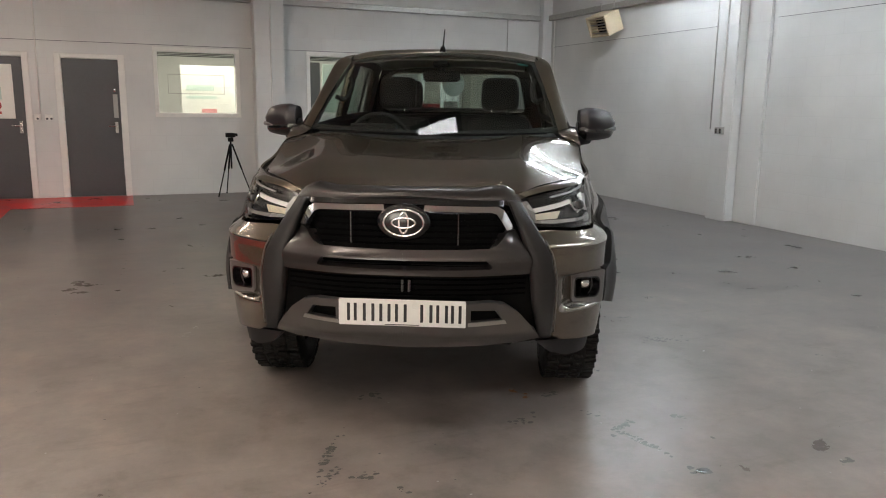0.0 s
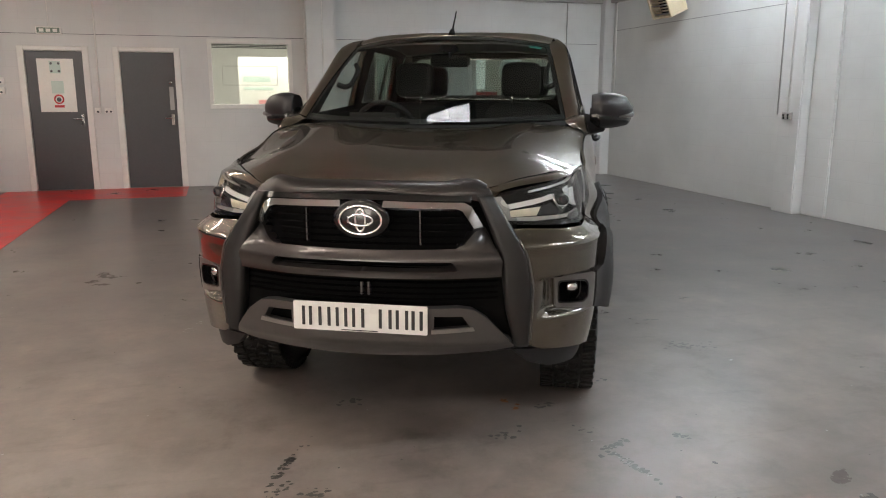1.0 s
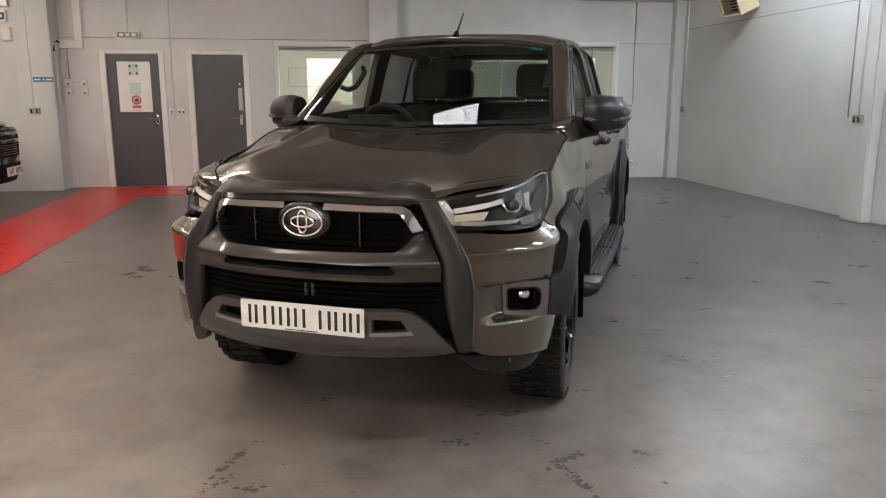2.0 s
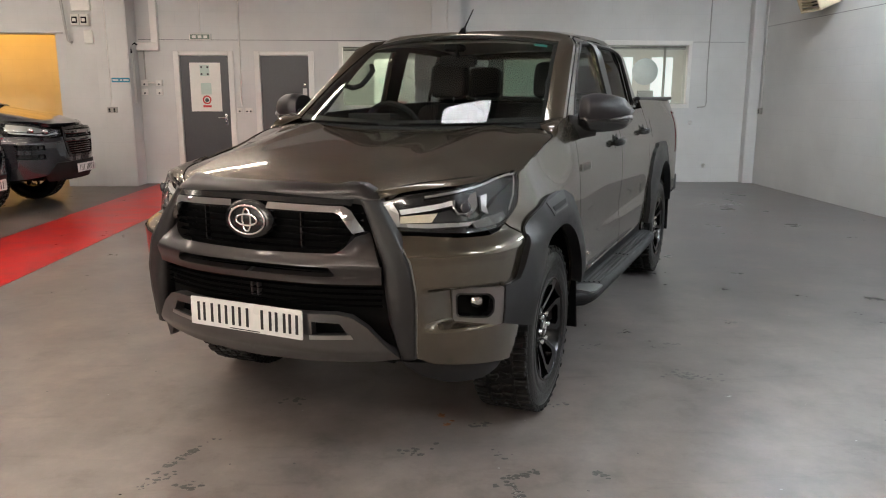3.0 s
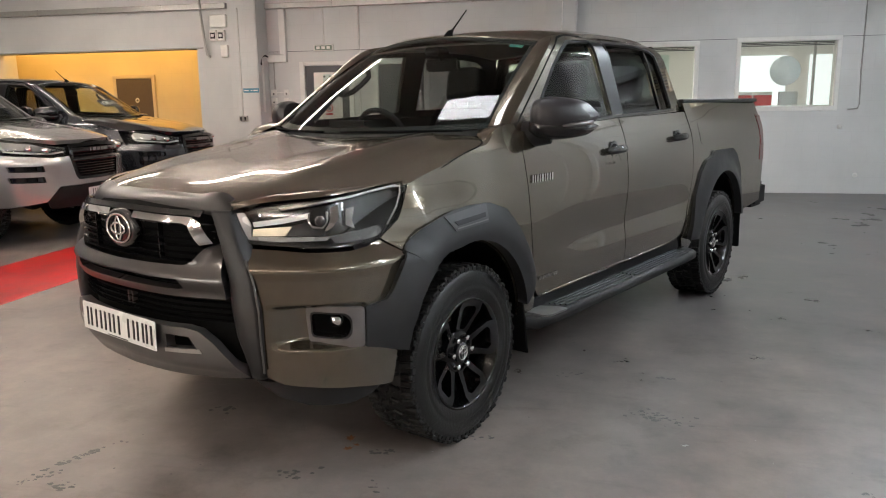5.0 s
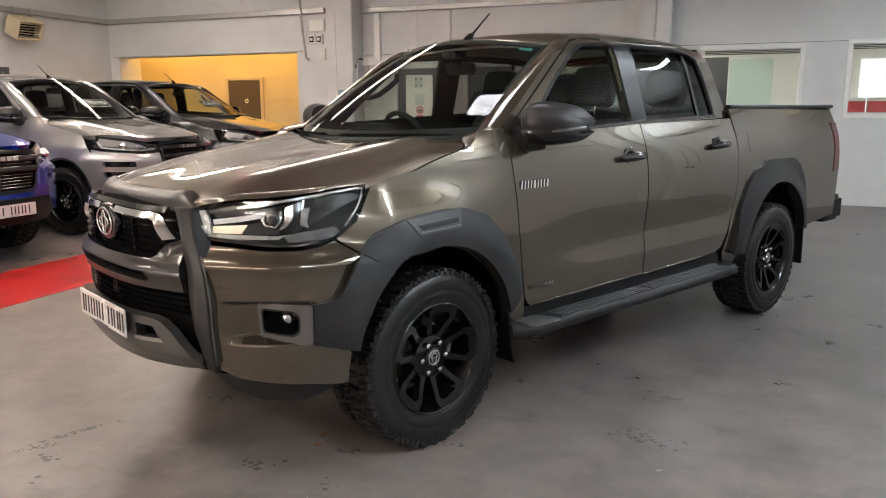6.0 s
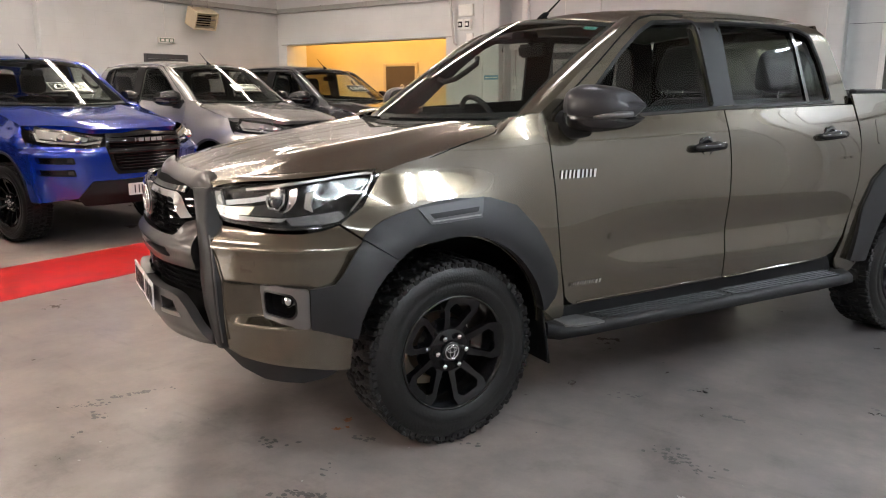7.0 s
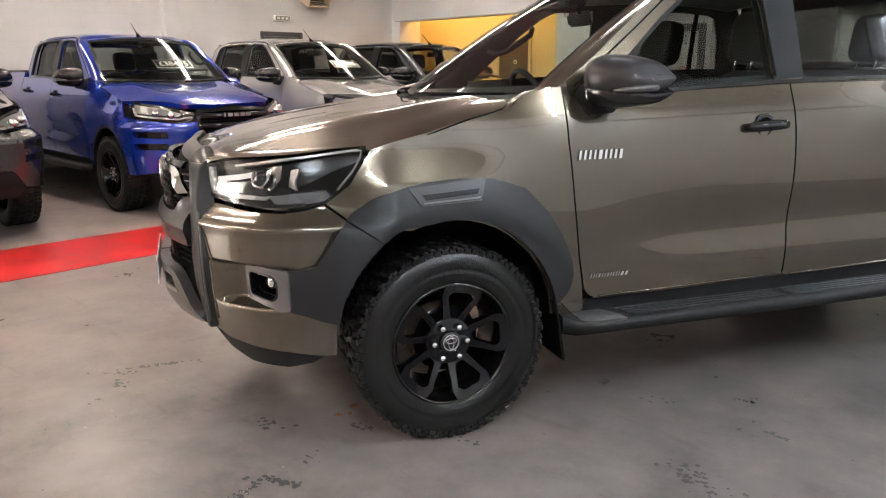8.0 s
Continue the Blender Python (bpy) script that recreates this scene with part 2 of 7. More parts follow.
# ---- building helpers ----


def part(name, bm, material, parent, label=""):
    """Links a bmesh (or a mesh) as one object under a thing or a part."""
    if isinstance(bm, bmesh.types.BMesh):
        me = bpy.data.meshes.new(name)
        bm.to_mesh(me)
        bm.free()
    else:
        me = bm
    me.materials.append(material)
    ob = new(name, me)
    ob.parent = parent
    if label:
        tagged(ob, label)
    return ob


def thing(name, m, label, category, group="", kind=""):
    ob = new(name)
    ob.matrix_world = m
    ob.empty_display_size = 0.1
    return tagged(ob, label, category, group, kind)


def solid(name, bm, material, m, label, category="", group="", kind=""):
    ob = part(name, bm, material, None)
    ob.matrix_world = m
    return tagged(ob, label, category, group, kind)


def box(bm, lo, hi, bevel=0.0, m=None, seg=1):
    """Adds a box between two corners, its edges bevelled."""
    size = [b - a for a, b in zip(lo, hi)]
    mid = [(a + b) / 2 for a, b in zip(lo, hi)]
    tmp = bmesh.new()
    bmesh.ops.create_cube(tmp, size=1)
    for v in tmp.verts:
        v.co = Vector([c * s + o for c, s, o in zip(v.co, size, mid)])
    if bevel:
        bmesh.ops.bevel(tmp, geom=tmp.edges[:], offset=min(bevel, min(size) * 0.45), segments=seg, affect="EDGES")
    join(bm, tmp, m)


def join(bm, tmp, m=None):
    if m is not None:
        bmesh.ops.transform(tmp, matrix=m, verts=tmp.verts)
    tmp.verts.index_update()
    at = [bm.verts.new(v.co) for v in tmp.verts]
    for f in tmp.faces:
        try:
            bm.faces.new([at[v.index] for v in f.verts]).smooth = f.smooth
        except ValueError:
            pass
    tmp.free()


def boxed(lo, hi, bevel=0.004, seg=1):
    bm = bmesh.new()
    box(bm, lo, hi, bevel, None, seg)
    return bm


def rod(bm, path, r, seg=10, closed=False):
    """A round bar along a path; r may be one radius or one for each point."""
    pts = [Vector(p) for p in path]
    n = len(pts)
    rad = r if isinstance(r, (list, tuple)) else [r] * n
    rings = []
    up = Vector((0.12, 0.2, 1)).normalized()
    for i, p in enumerate(pts):
        a = pts[i - 1] if i or closed else p
        b = pts[(i + 1) % n] if i < n - 1 or closed else p
        d = (b - a).normalized()
        s = d.cross(up)
        if s.length < 0.05:
            s = d.cross(Vector((1, 0, 0)))
        s.normalize()
        w = s.cross(d)
        rings.append([bm.verts.new(p + (s * math.cos(k) + w * math.sin(k)) * rad[i]) for k in (2 * math.pi * j / seg for j in range(seg))])
    for i in range(n if closed else n - 1):
        a, b = rings[i], rings[(i + 1) % n]
        for j in range(seg):
            bm.faces.new((a[j], a[(j + 1) % seg], b[(j + 1) % seg], b[j])).smooth = True
    if not closed:
        bm.faces.new(rings[0][::-1])
        bm.faces.new(rings[-1])


def lathe(bm, profile, seg=48, axis="x", m=None):
    """Turns a profile of (along, radius) about an axis."""
    tmp = bmesh.new()
    rings = []
    for a, r in profile:
        ring = []
        for j in range(seg):
            k = 2 * math.pi * j / seg
            c, s = r * math.cos(k), r * math.sin(k)
            ring.append(tmp.verts.new({"x": (a, c, s), "y": (c, a, s), "z": (c, s, a)}[axis]))
        rings.append(ring)
    for p, q in zip(rings, rings[1:]):
        for j in range(seg):
            tmp.faces.new((p[j], p[(j + 1) % seg], q[(j + 1) % seg], q[j])).smooth = True
    tmp.verts.index_update()
    join(bm, tmp, m)


def inside(poly, pts):
    """Which of the points lie in the polygon."""
    poly, pts = np.asarray(poly), np.asarray(pts)
    res = np.zeros(len(pts), bool)
    x, y = pts[:, 0], pts[:, 1]
    for (x0, y0), (x1, y1) in zip(poly, np.roll(poly, -1, 0)):
        if y0 == y1:
            continue
        hit = ((y0 > y) != (y1 > y)) & (x < (x1 - x0) * (y - y0) / (y1 - y0) + x0)
        res ^= hit
    return res


def densify(loop, step):
    out = []
    for a, b in zip(loop, loop[1:] + loop[:1]):
        n = max(1, int(math.ceil(math.hypot(b[0] - a[0], b[1] - a[1]) / step)))
        out += [(a[0] + (b[0] - a[0]) * i / n, a[1] + (b[1] - a[1]) * i / n) for i in range(n)]
    return out


def rounded(loop, r, n=4):
    """The loop with its corners rounded."""
    out = []
    k = len(loop)
    for i in range(k):
        p, a, b = Vector(loop[i]), Vector(loop[i - 1]), Vector(loop[(i + 1) % k])
        d = min(r, (a - p).length * 0.45, (b - p).length * 0.45)
        s, e = p + (a - p).normalized() * d, p + (b - p).normalized() * d
        for j in range(n + 1):
            t = j / n
            q = s * (1 - t) ** 2 + p * 2 * t * (1 - t) + e * t * t
            out.append((q.x, q.y))
    return out


from mathutils.geometry import delaunay_2d_cdt


def sheet(outline, lift, step=0.05, holes=(), thick=0.012, mirror=False, ref=None):
    """A mesh over a flat outline, raised onto a smooth surface by lift(a, b), with exact normals and a turned-in rim."""
    loops = [densify(list(outline), step)] + [densify(list(h), step) for h in holes]
    verts, edges = [], []
    for lp in loops:
        k = len(verts)
        verts += lp
        edges += [(k + i, k + (i + 1) % len(lp)) for i in range(len(lp))]
    rim = np.array(verts)
    lo, hi = rim.min(0), rim.max(0)
    gx, gy = np.meshgrid(np.arange(lo[0] + step / 2, hi[0], step), np.arange(lo[1] + step / 2, hi[1], step))
    grid = np.stack([gx.ravel(), gy.ravel()], 1)
    if len(grid):
        ok = inside(loops[0], grid)
        for h in loops[1:]:
            ok &= ~inside(h, grid)
        grid = grid[ok]
    if len(grid):
        near = np.min(np.hypot(grid[:, None, 0] - rim[None, :, 0], grid[:, None, 1] - rim[None, :, 1]), 1)
        grid = grid[near > step * 0.45]
    allv = [Vector(p) for p in verts] + [Vector(p) for p in grid]
    ov, _, of, *_ = delaunay_2d_cdt(allv, edges, [], 0, 1e-6)
    cen = np.array([[sum(ov[i].x for i in f) / 3, sum(ov[i].y for i in f) / 3] for f in of])
    ok = inside(loops[0], cen)
    for h in loops[1:]:
        ok &= ~inside(h, cen)
    faces = [f for f, k in zip(of, ok) if k]
    e = 0.004
    sign = -1.0 if mirror else 1.0

    def at(a, b):
        p = Vector(lift(a, b))
        n = (Vector(lift(a + e, b)) - Vector(lift(a - e, b))).cross(Vector(lift(a, b + e)) - Vector(lift(a, b - e)))
        if n.length > 1e-12:
            n.normalize()
        c = ref(p) if ref else Vector((0, min(max(p.y, -0.3), 3.8), 0.8))
        if n.dot(p - c) < 0:
            n = -n
        return Vector((p.x * sign, p.y, p.z)), Vector((n.x * sign, n.y, n.z))

    P, N = zip(*[at(v.x, v.y) for v in ov])
    P, N = list(P), list(N)
    F = []
    for f in faces:
        a, b, c = (P[i] for i in f)
        F.append(tuple(f) if (b - a).cross(c - a).dot(N[f[0]]) > 0 else tuple(f)[::-1])
    custom = [n for n in N]
    if thick:
        for lp in loops:
            k, m = len(P), len(lp)
            ring = [at(*q) for q in lp]
            for p, n in ring:
                P.append(p)
                custom.append(Vector((0, 0, 0)))
            for p, n in ring:
                P.append(p - n * thick)
                custom.append(Vector((0, 0, 0)))
            F += [(k + i, k + (i + 1) % m, k + m + (i + 1) % m, k + m + i) for i in range(m)]
    me = bpy.data.meshes.new("sheet")
    me.from_pydata(P, [], F)
    me.polygons.foreach_set("use_smooth", [True] * len(F))
    me.normals_split_custom_set_from_vertices(custom)
    return me


def pair(name, parent, material, outline, lift, label="", both=True, **kw):
    """A sheet on the near side of a vehicle and its twin on the other."""
    obs = [part(name, sheet(outline, lift, **kw), material, parent, label)]
    if both:
        obs.append(part(name, sheet(outline, lift, mirror=True, **kw), material, parent, label))
    return obs


def lerp_curve(knots, x):
    """Smooth curve through knots (x, value): monotone cubic."""
    k = knots
    if x <= k[0][0]:
        return k[0][1] + (x - k[0][0]) * (k[1][1] - k[0][1]) / (k[1][0] - k[0][0])
    if x >= k[-1][0]:
        return k[-1][1] + (x - k[-1][0]) * (k[-1][1] - k[-2][1]) / (k[-1][0] - k[-2][0])
    for i in range(len(k) - 1):
        if k[i][0] <= x <= k[i + 1][0]:
            break
    def slope(j):
        if j == 0:
            return (k[1][1] - k[0][1]) / (k[1][0] - k[0][0])
        if j == len(k) - 1:
            return (k[-1][1] - k[-2][1]) / (k[-1][0] - k[-2][0])
        return (k[j + 1][1] - k[j - 1][1]) / (k[j + 1][0] - k[j - 1][0])
    h = k[i + 1][0] - k[i][0]
    t = (x - k[i][0]) / h
    return ((2 * t**3 - 3 * t**2 + 1) * k[i][1] + (t**3 - 2 * t**2 + t) * h * slope(i)
            + (-2 * t**3 + 3 * t**2) * k[i + 1][1] + (t**3 - t**2) * h * slope(i + 1))


def ease(a, b, x):
    t = min(1, max(0, (x - a) / (b - a)))
    return t * t * (3 - 2 * t)


def wall_uv(me, axis):
    """Gives a flat wall texture coordinates in metres along its length and height."""
    uv = me.uv_layers.new(name="metres")
    for lp in me.loops:
        co = me.vertices[lp.vertex_index].co
        uv.data[lp.index].uv = ((co.x if axis == "x" else co.y), co.z)


def wall(name, axis, at, thick, a0, a1, z0, z1, holes, material, label):
    """A straight wall with rectangular openings cut right through; axis is the way it runs, at its room-side face."""
    cuts_a = sorted({a0, a1, *[h[0] for h in holes], *[h[1] for h in holes]})
    cuts_z = sorted({z0, z1, *[h[2] for h in holes], *[h[3] for h in holes]})
    bm = bmesh.new()
    cells = {}
    for i in range(len(cuts_a) - 1):
        for j in range(len(cuts_z) - 1):
            ca, cz = (cuts_a[i] + cuts_a[i + 1]) / 2, (cuts_z[j] + cuts_z[j + 1]) / 2
            cells[i, j] = not any(h[0] < ca < h[1] and h[2] < cz < h[3] for h in holes)
    def pt(a, d, z):
        return (a, at + d, z) if axis == "x" else (at + d, a, z)
    def quad(*ps):
        bm.faces.new([bm.verts.new(p) for p in ps])
    for (i, j), full in cells.items():
        if not full:
            continue
        l, r, b, t = cuts_a[i], cuts_a[i + 1], cuts_z[j], cuts_z[j + 1]
        for d in (0, thick):
            quad(pt(l, d, b), pt(r, d, b), pt(r, d, t), pt(l, d, t))
        for di, dj, e0, e1 in ((-1, 0, (l, b), (l, t)), (1, 0, (r, b), (r, t)), (0, -1, (l, b), (r, b)), (0, 1, (l, t), (r, t))):
            if not cells.get((i + di, j + dj), False):
                quad(pt(e0[0], 0, e0[1]), pt(e1[0], 0, e1[1]), pt(e1[0], thick, e1[1]), pt(e0[0], thick, e0[1]))
    bmesh.ops.remove_doubles(bm, verts=bm.verts, dist=1e-5)
    bmesh.ops.recalc_face_normals(bm, faces=bm.faces)
    me = bpy.data.meshes.new(name)
    bm.to_mesh(me)
    bm.free()
    wall_uv(me, axis)
    me.materials.append(material)
    ob = new(name, me)
    return tagged(ob, label, "wall", kind="structure")

# ---- the hall ----
BACK_STORE = 8.5       # face of the wall with the wide opening
DOORS = [(-3.59, -2.79), (-2.31, -1.51)]
WINDOWS = [(-0.985, 0.20, 1.24, 2.19), (1.37, 2.69, 1.27, 2.20), (3.32, 4.67, 1.265, 2.235)]

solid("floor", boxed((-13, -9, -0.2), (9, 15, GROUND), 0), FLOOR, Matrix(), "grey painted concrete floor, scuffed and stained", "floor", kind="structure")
wall("wall_north", "x", WALL_B, 0.25, -4.72, 6.1, GROUND, CEIL, [(a, b, GROUND, 2.055) for a, b in DOORS] + WINDOWS, WHITE_WALL, "white painted block wall with two doors and three windows")
wall("wall_northwest", "x", BACK_STORE, 0.25, -9.8, -4.72, GROUND, CEIL, [(-9.27, -5.32, GROUND, 2.33)], WHITE_WALL, "white painted block wall with a wide opening")
wall("wall_east", "y", WALL_R, 0.25, WALL_F, 9.3, GROUND, CEIL, [], WHITE_WALL, "white painted block wall")
wall("wall_west", "y", WALL_L, -0.25, WALL_F, 9.3, GROUND, CEIL, [], WHITE_WALL, "white painted block wall")
wall("wall_south", "x", WALL_F, -0.25, -9.9, 6.2, GROUND, CEIL, [], DARK_WALL, "grey painted block wall")
solid("ceiling", boxed((-9.9, -8.8, CEIL), (6.2, 9.3, CEIL + 0.15), 0), CEILING, Matrix(), "grey painted ceiling", "ceiling", kind="structure")


def pier(name, lo, hi, label):
    bm = boxed(lo, hi, 0.012, 2)
    me = bpy.data.meshes.new(name)
    bm.to_mesh(me)
    bm.free()
    uv = me.uv_layers.new(name="metres")
    for lp in me.loops:
        co = me.vertices[lp.vertex_index].co
        uv.data[lp.index].uv = (co.x + co.y, co.z)
    me.materials.append(WHITE_WALL)
    return tagged(new(name, me), label, "pillar", kind="structure")


pier("pillar_1", (0.455, 8.57, GROUND), (0.915, 8.875, CEIL), "white painted pier on the wall between two windows")
pier("pillar_2", (-4.71, 8.45, GROUND), (-4.22, 8.875, CEIL), "white painted pier beside the wide opening")
pier("pillar_3", (5.67, 3.86, GROUND), (5.835, 4.22, CEIL), "white painted block pier with conduits")
pier("pillar_4", (5.65, 8.70, GROUND), (5.835, 8.875, CEIL), "white painted corner pier")
pier("pillar_5", (5.795, 3.47, GROUND), (5.835, 3.855, CEIL), "shallow white rib beside the pier")
pier("pillar_6", (-9.505, 3.50, GROUND), (-9.35, 3.77, CEIL), "white painted pier on the wall")

# painted walkway on the floor
_bm = bmesh.new()
box(_bm, (-4.0, -8.4, GROUND), (-2.953, 8.23, GROUND + 0.003))
box(_bm, (-2.953, 7.66, GROUND), (-1.43, 8.865, GROUND + 0.003))
box(_bm, (-4.0, 8.23, GROUND), (-2.953, 8.865, GROUND + 0.003))
solid("walkway_strip", _bm, RED_FLOOR, Matrix(), "red painted walkway on the grey floor", "floor marking", kind="structure")

# a steel trunking runs round three walls under the roof
for _lo, _hi in (((-4.21, 8.78, 2.96), (0.45, 8.875, 3.05)), ((0.92, 8.78, 2.96), (5.64, 8.875, 3.05)), ((-9.40, 8.41, 2.95), (-4.72, 8.505, 3.04)),
                 ((5.74, -4.0, 2.96), (5.835, 3.46, 3.05)), ((5.74, 4.23, 2.96), (5.835, 8.69, 3.05)), ((-9.505, -4.0, 2.95), (-9.41, 3.49, 3.04)), ((-9.505, 3.78, 2.95), (-9.41, 8.5, 3.04))):
    _bm = boxed(_lo, _hi, 0.006)
    _long = 0 if _hi[0] - _lo[0] > 1 else 1
    _n = int((_hi[_long] - _lo[_long]) / 1.5)
    for _k in range(1, _n + 1):
        _a, _b = list(_lo), list(_hi)
        _a[_long] = _lo[_long] + (_hi[_long] - _lo[_long]) * _k / (_n + 1) - 0.02
        _b[_long] = _a[_long] + 0.04
        _a[1 - _long] -= 0.004
        _a[2] -= 0.004
        _b[2] += 0.004
        box(_bm, _a, _b, 0.002)
    solid("trunking", _bm, STEEL, Matrix(), "grey steel cable trunking along the wall", "trunking")

# fluorescent battens hang on short rods under the ceiling
def batten(x, y, tube):
    f = thing("ceiling_light", pose(x, y, CEIL), "white twin-tube fluorescent batten under the ceiling", "ceiling light", "battens under the ceiling")
    part("housing", boxed((-1.2, -0.14, -0.27), (1.2, 0.14, -0.20), 0.01), SMOOTH_WHITE, f)
    # unseen lips, added to keep tube light off ceiling and upper walls
    for s in (-0.1375, 0.1375):
        part("shield_lip", boxed((-1.2, s - 0.006, -0.322), (1.2, s + 0.006, -0.2702), 0.002), SMOOTH_WHITE, f)
    for s in (-0.06, 0.06):
        bm = bmesh.new()
        rod(bm, [(-1.16, s, -0.305), (1.16, s, -0.305)], 0.019, 8)
        part("tube", bm, tube, f, "lit fluorescent tube")
    for s in (-1.175, 1.175):
        part("tube_holder", boxed((s - 0.012, -0.085, -0.33), (s + 0.012, 0.085, -0.27), 0.003), SMOOTH_WHITE, f)
    for s in (-0.9, 0.9):
        bm = bmesh.new()
        rod(bm, [(s, 0, -0.20), (s, 0, 0.0)], 0.008, 6)
        part("hanger", bm, STEEL, f)


for _x, _y in TUBES:
    batten(_x, _y, TUBE_WARM if _x < 2 else TUBE_COOL)


def door_leaf(x0, x1, label, poster):
    """A grey door in a white frame, closed."""
    d = thing("door_1" if poster else "door_2", pose(x0, WALL_B, 0), label, "door", kind="structure")
    w = x1 - x0
    bm = bmesh.new()
    box(bm, (-0.075, -0.022, GROUND), (0.012, 0.12, 2.10), 0.006)
    part("frame", bm, SMOOTH_WHITE, d)
    bm = bmesh.new()
    box(bm, (w - 0.012, -0.022, GROUND), (w + 0.075, 0.12, 2.10), 0.006)
    part("frame", bm, SMOOTH_WHITE, d)
    bm = bmesh.new()
    box(bm, (0.0125, -0.020, 2.035), (w - 0.0125, 0.12, 2.098), 0.006)
    part("frame", bm, SMOOTH_WHITE, d)
    leaf = part("leaf", boxed((0.018, 0.012, GROUND + 0.010), (w - 0.018, 0.056, 2.028), 0.003), DOOR_GREY, d, "flat dark grey door leaf")
    hx = w - 0.085
    part("handle_plate", boxed((hx - 0.022, 0.004, 0.94), (hx + 0.022, 0.013, 1.11), 0.003), CHROME, leaf)
    bm = bmesh.new()
    rod(bm, [(hx, 0.012, 1.05), (hx, -0.045, 1.05), (hx - 0.015, -0.052, 1.05), (hx - 0.115, -0.052, 1.05)], 0.009, 8)
    part("handle", bm, CHROME, leaf)
    if poster:
        part("notice_board", boxed((0.165, 0.004, 1.15), (0.655, 0.011, 1.92), 0.002), SIGN_WHITE, leaf, "white notice panel on the door")
        part("notice", boxed((0.33, 0.0005, 1.71), (0.48, 0.0035, 1.885), 0.001), PALE_GREEN, leaf)
        for i in range(4):
            bm = bmesh.new()
            lathe(bm, [(0.0, 0.001), (0.0, 0.017), (0.002, 0.017)], 14, "y", pose(0.355 + 0.10 * (i % 2), -0.0018, 1.74 + 0.11 * (i // 2)))
            part("symbol", bm, DOOR_GREY, leaf)
        part("notice", boxed((0.335, 0.0005, 1.42), (0.50, 0.0035, 1.60), 0.001), PALE_GREEN, leaf)
        bm = bmesh.new()
        lathe(bm, [(0.0, 0.048), (-0.003, 0.050), (-0.003, 0.068), (0.0, 0.070)], 28, "y", pose(0.42, 0.003, 1.335))
        part("prohibition_ring", bm, SIGN_RED, leaf, "red ring of a no-entry sign")
        bm = bmesh.new()
        lathe(bm, [(0.0, 0.001), (-0.001, 0.03), (0.001, 0.032)], 14, "y", pose(0.42, 0.002, 1.33))
        part("symbol", bm, DOOR_GREY, leaf)
        part("bar", boxed((0.355, 0.0005, 1.215), (0.485, 0.0035, 1.25), 0.001), SIGN_RED, leaf)
    else:
        part("push_plate", boxed((hx - 0.03, 0.004, 1.17), (hx + 0.035, 0.011, 1.52), 0.002), SATIN, leaf, "pale metal push plate")
        bm = bmesh.new()
        lathe(bm, [(0.0, 0.001), (-0.006, 0.022), (0.004, 0.024)], 14, "y", pose(hx, 0.008, 1.58))
        part("lock", bm, CHROME, leaf)
    return d


door_leaf(*DOORS[0], "closed grey door with a white notice panel", True)
door_leaf(*DOORS[1], "closed grey door with a pale push plate", False)


def window_unit(i, x0, x1, z0, z1):
    w = thing("window_%d" % i, pose(x0, WALL_B, z0), "fixed window in a white timber frame with a raised blind", "window", kind="structure")
    W, H = x1 - x0, z1 - z0
    for lo, hi in (((-0.05, -0.018, -0.055), (W + 0.05, 0.10, 0.012)), ((-0.05, -0.018, H - 0.012), (W + 0.05, 0.10, H + 0.055)),
                   ((-0.05, -0.017, 0.0125), (0.012, 0.10, H - 0.0125)), ((W - 0.012, -0.017, 0.0125), (W + 0.05, 0.10, H - 0.0125))):
        part("frame", boxed(lo, hi, 0.005), SMOOTH_WHITE, w)
    p = part("pane", boxed((0.012, 0.06, 0.012), (W - 0.012, 0.064, H - 0.012), 0), ROOM_GLASS, w)
    p.visible_shadow = False
    for k in range(3):
        part("blind_slat", boxed((0.02, 0.10, H - 0.03 - 0.022 * k), (W - 0.02, 0.135, H - 0.017 - 0.022 * k), 0.002), DOOR_GREY, w)
    return w


for _i, _w in enumerate(WINDOWS):
    window_unit(_i + 1, *_w)

# the offices behind the windows and the store behind the opening
wall("wall_office_back", "x", 12.4, 0.2, -4.7, 6.1, GROUND, CEIL, [], SMOOTH_WHITE, "cream office wall")
wall("wall_office_side", "y", 5.9, 0.2, 9.13, 12.4, GROUND, CEIL, [], SMOOTH_WHITE, "cream office wall")
wall("wall_store_side", "y", -4.9, 0.15, 8.76, 10.4, GROUND, CEIL, [], STORE_WALL, "warm lit block wall of the store")
wall("wall_store_back", "x", 10.4, 0.2, -12.6, -4.9, GROUND, CEIL, [], STORE_WALL, "warm lit block wall of the store")
wall("wall_store_west", "y", -12.5, -0.2, 8.5, 10.6, GROUND, CEIL, [], STORE_WALL, "warm lit block wall of the store")
wall("wall_store_north", "x", BACK_STORE, 0.25, -12.6, -9.8, GROUND, CEIL, [], STORE_WALL, "warm lit block wall of the store")
solid("ceiling_store", boxed((-12.7, 8.76, 3.2), (-4.72, 10.6, 3.3), 0), CEILING, Matrix(), "store ceiling", "ceiling", kind="structure")
solid("ceiling_office", boxed((-4.7, 9.13, 2.95), (6.1, 12.6, 3.05), 0), CEILING, Matrix(), "office ceiling", "ceiling", kind="structure")


# a bright square light over the truck, in a dark frame
_p = thing("panel_light", pose(0.36, 0.80, CEIL - 0.06, 0, 0, -8), "square bright ceiling light in a dark frame", "ceiling light")
_bm = bmesh.new()
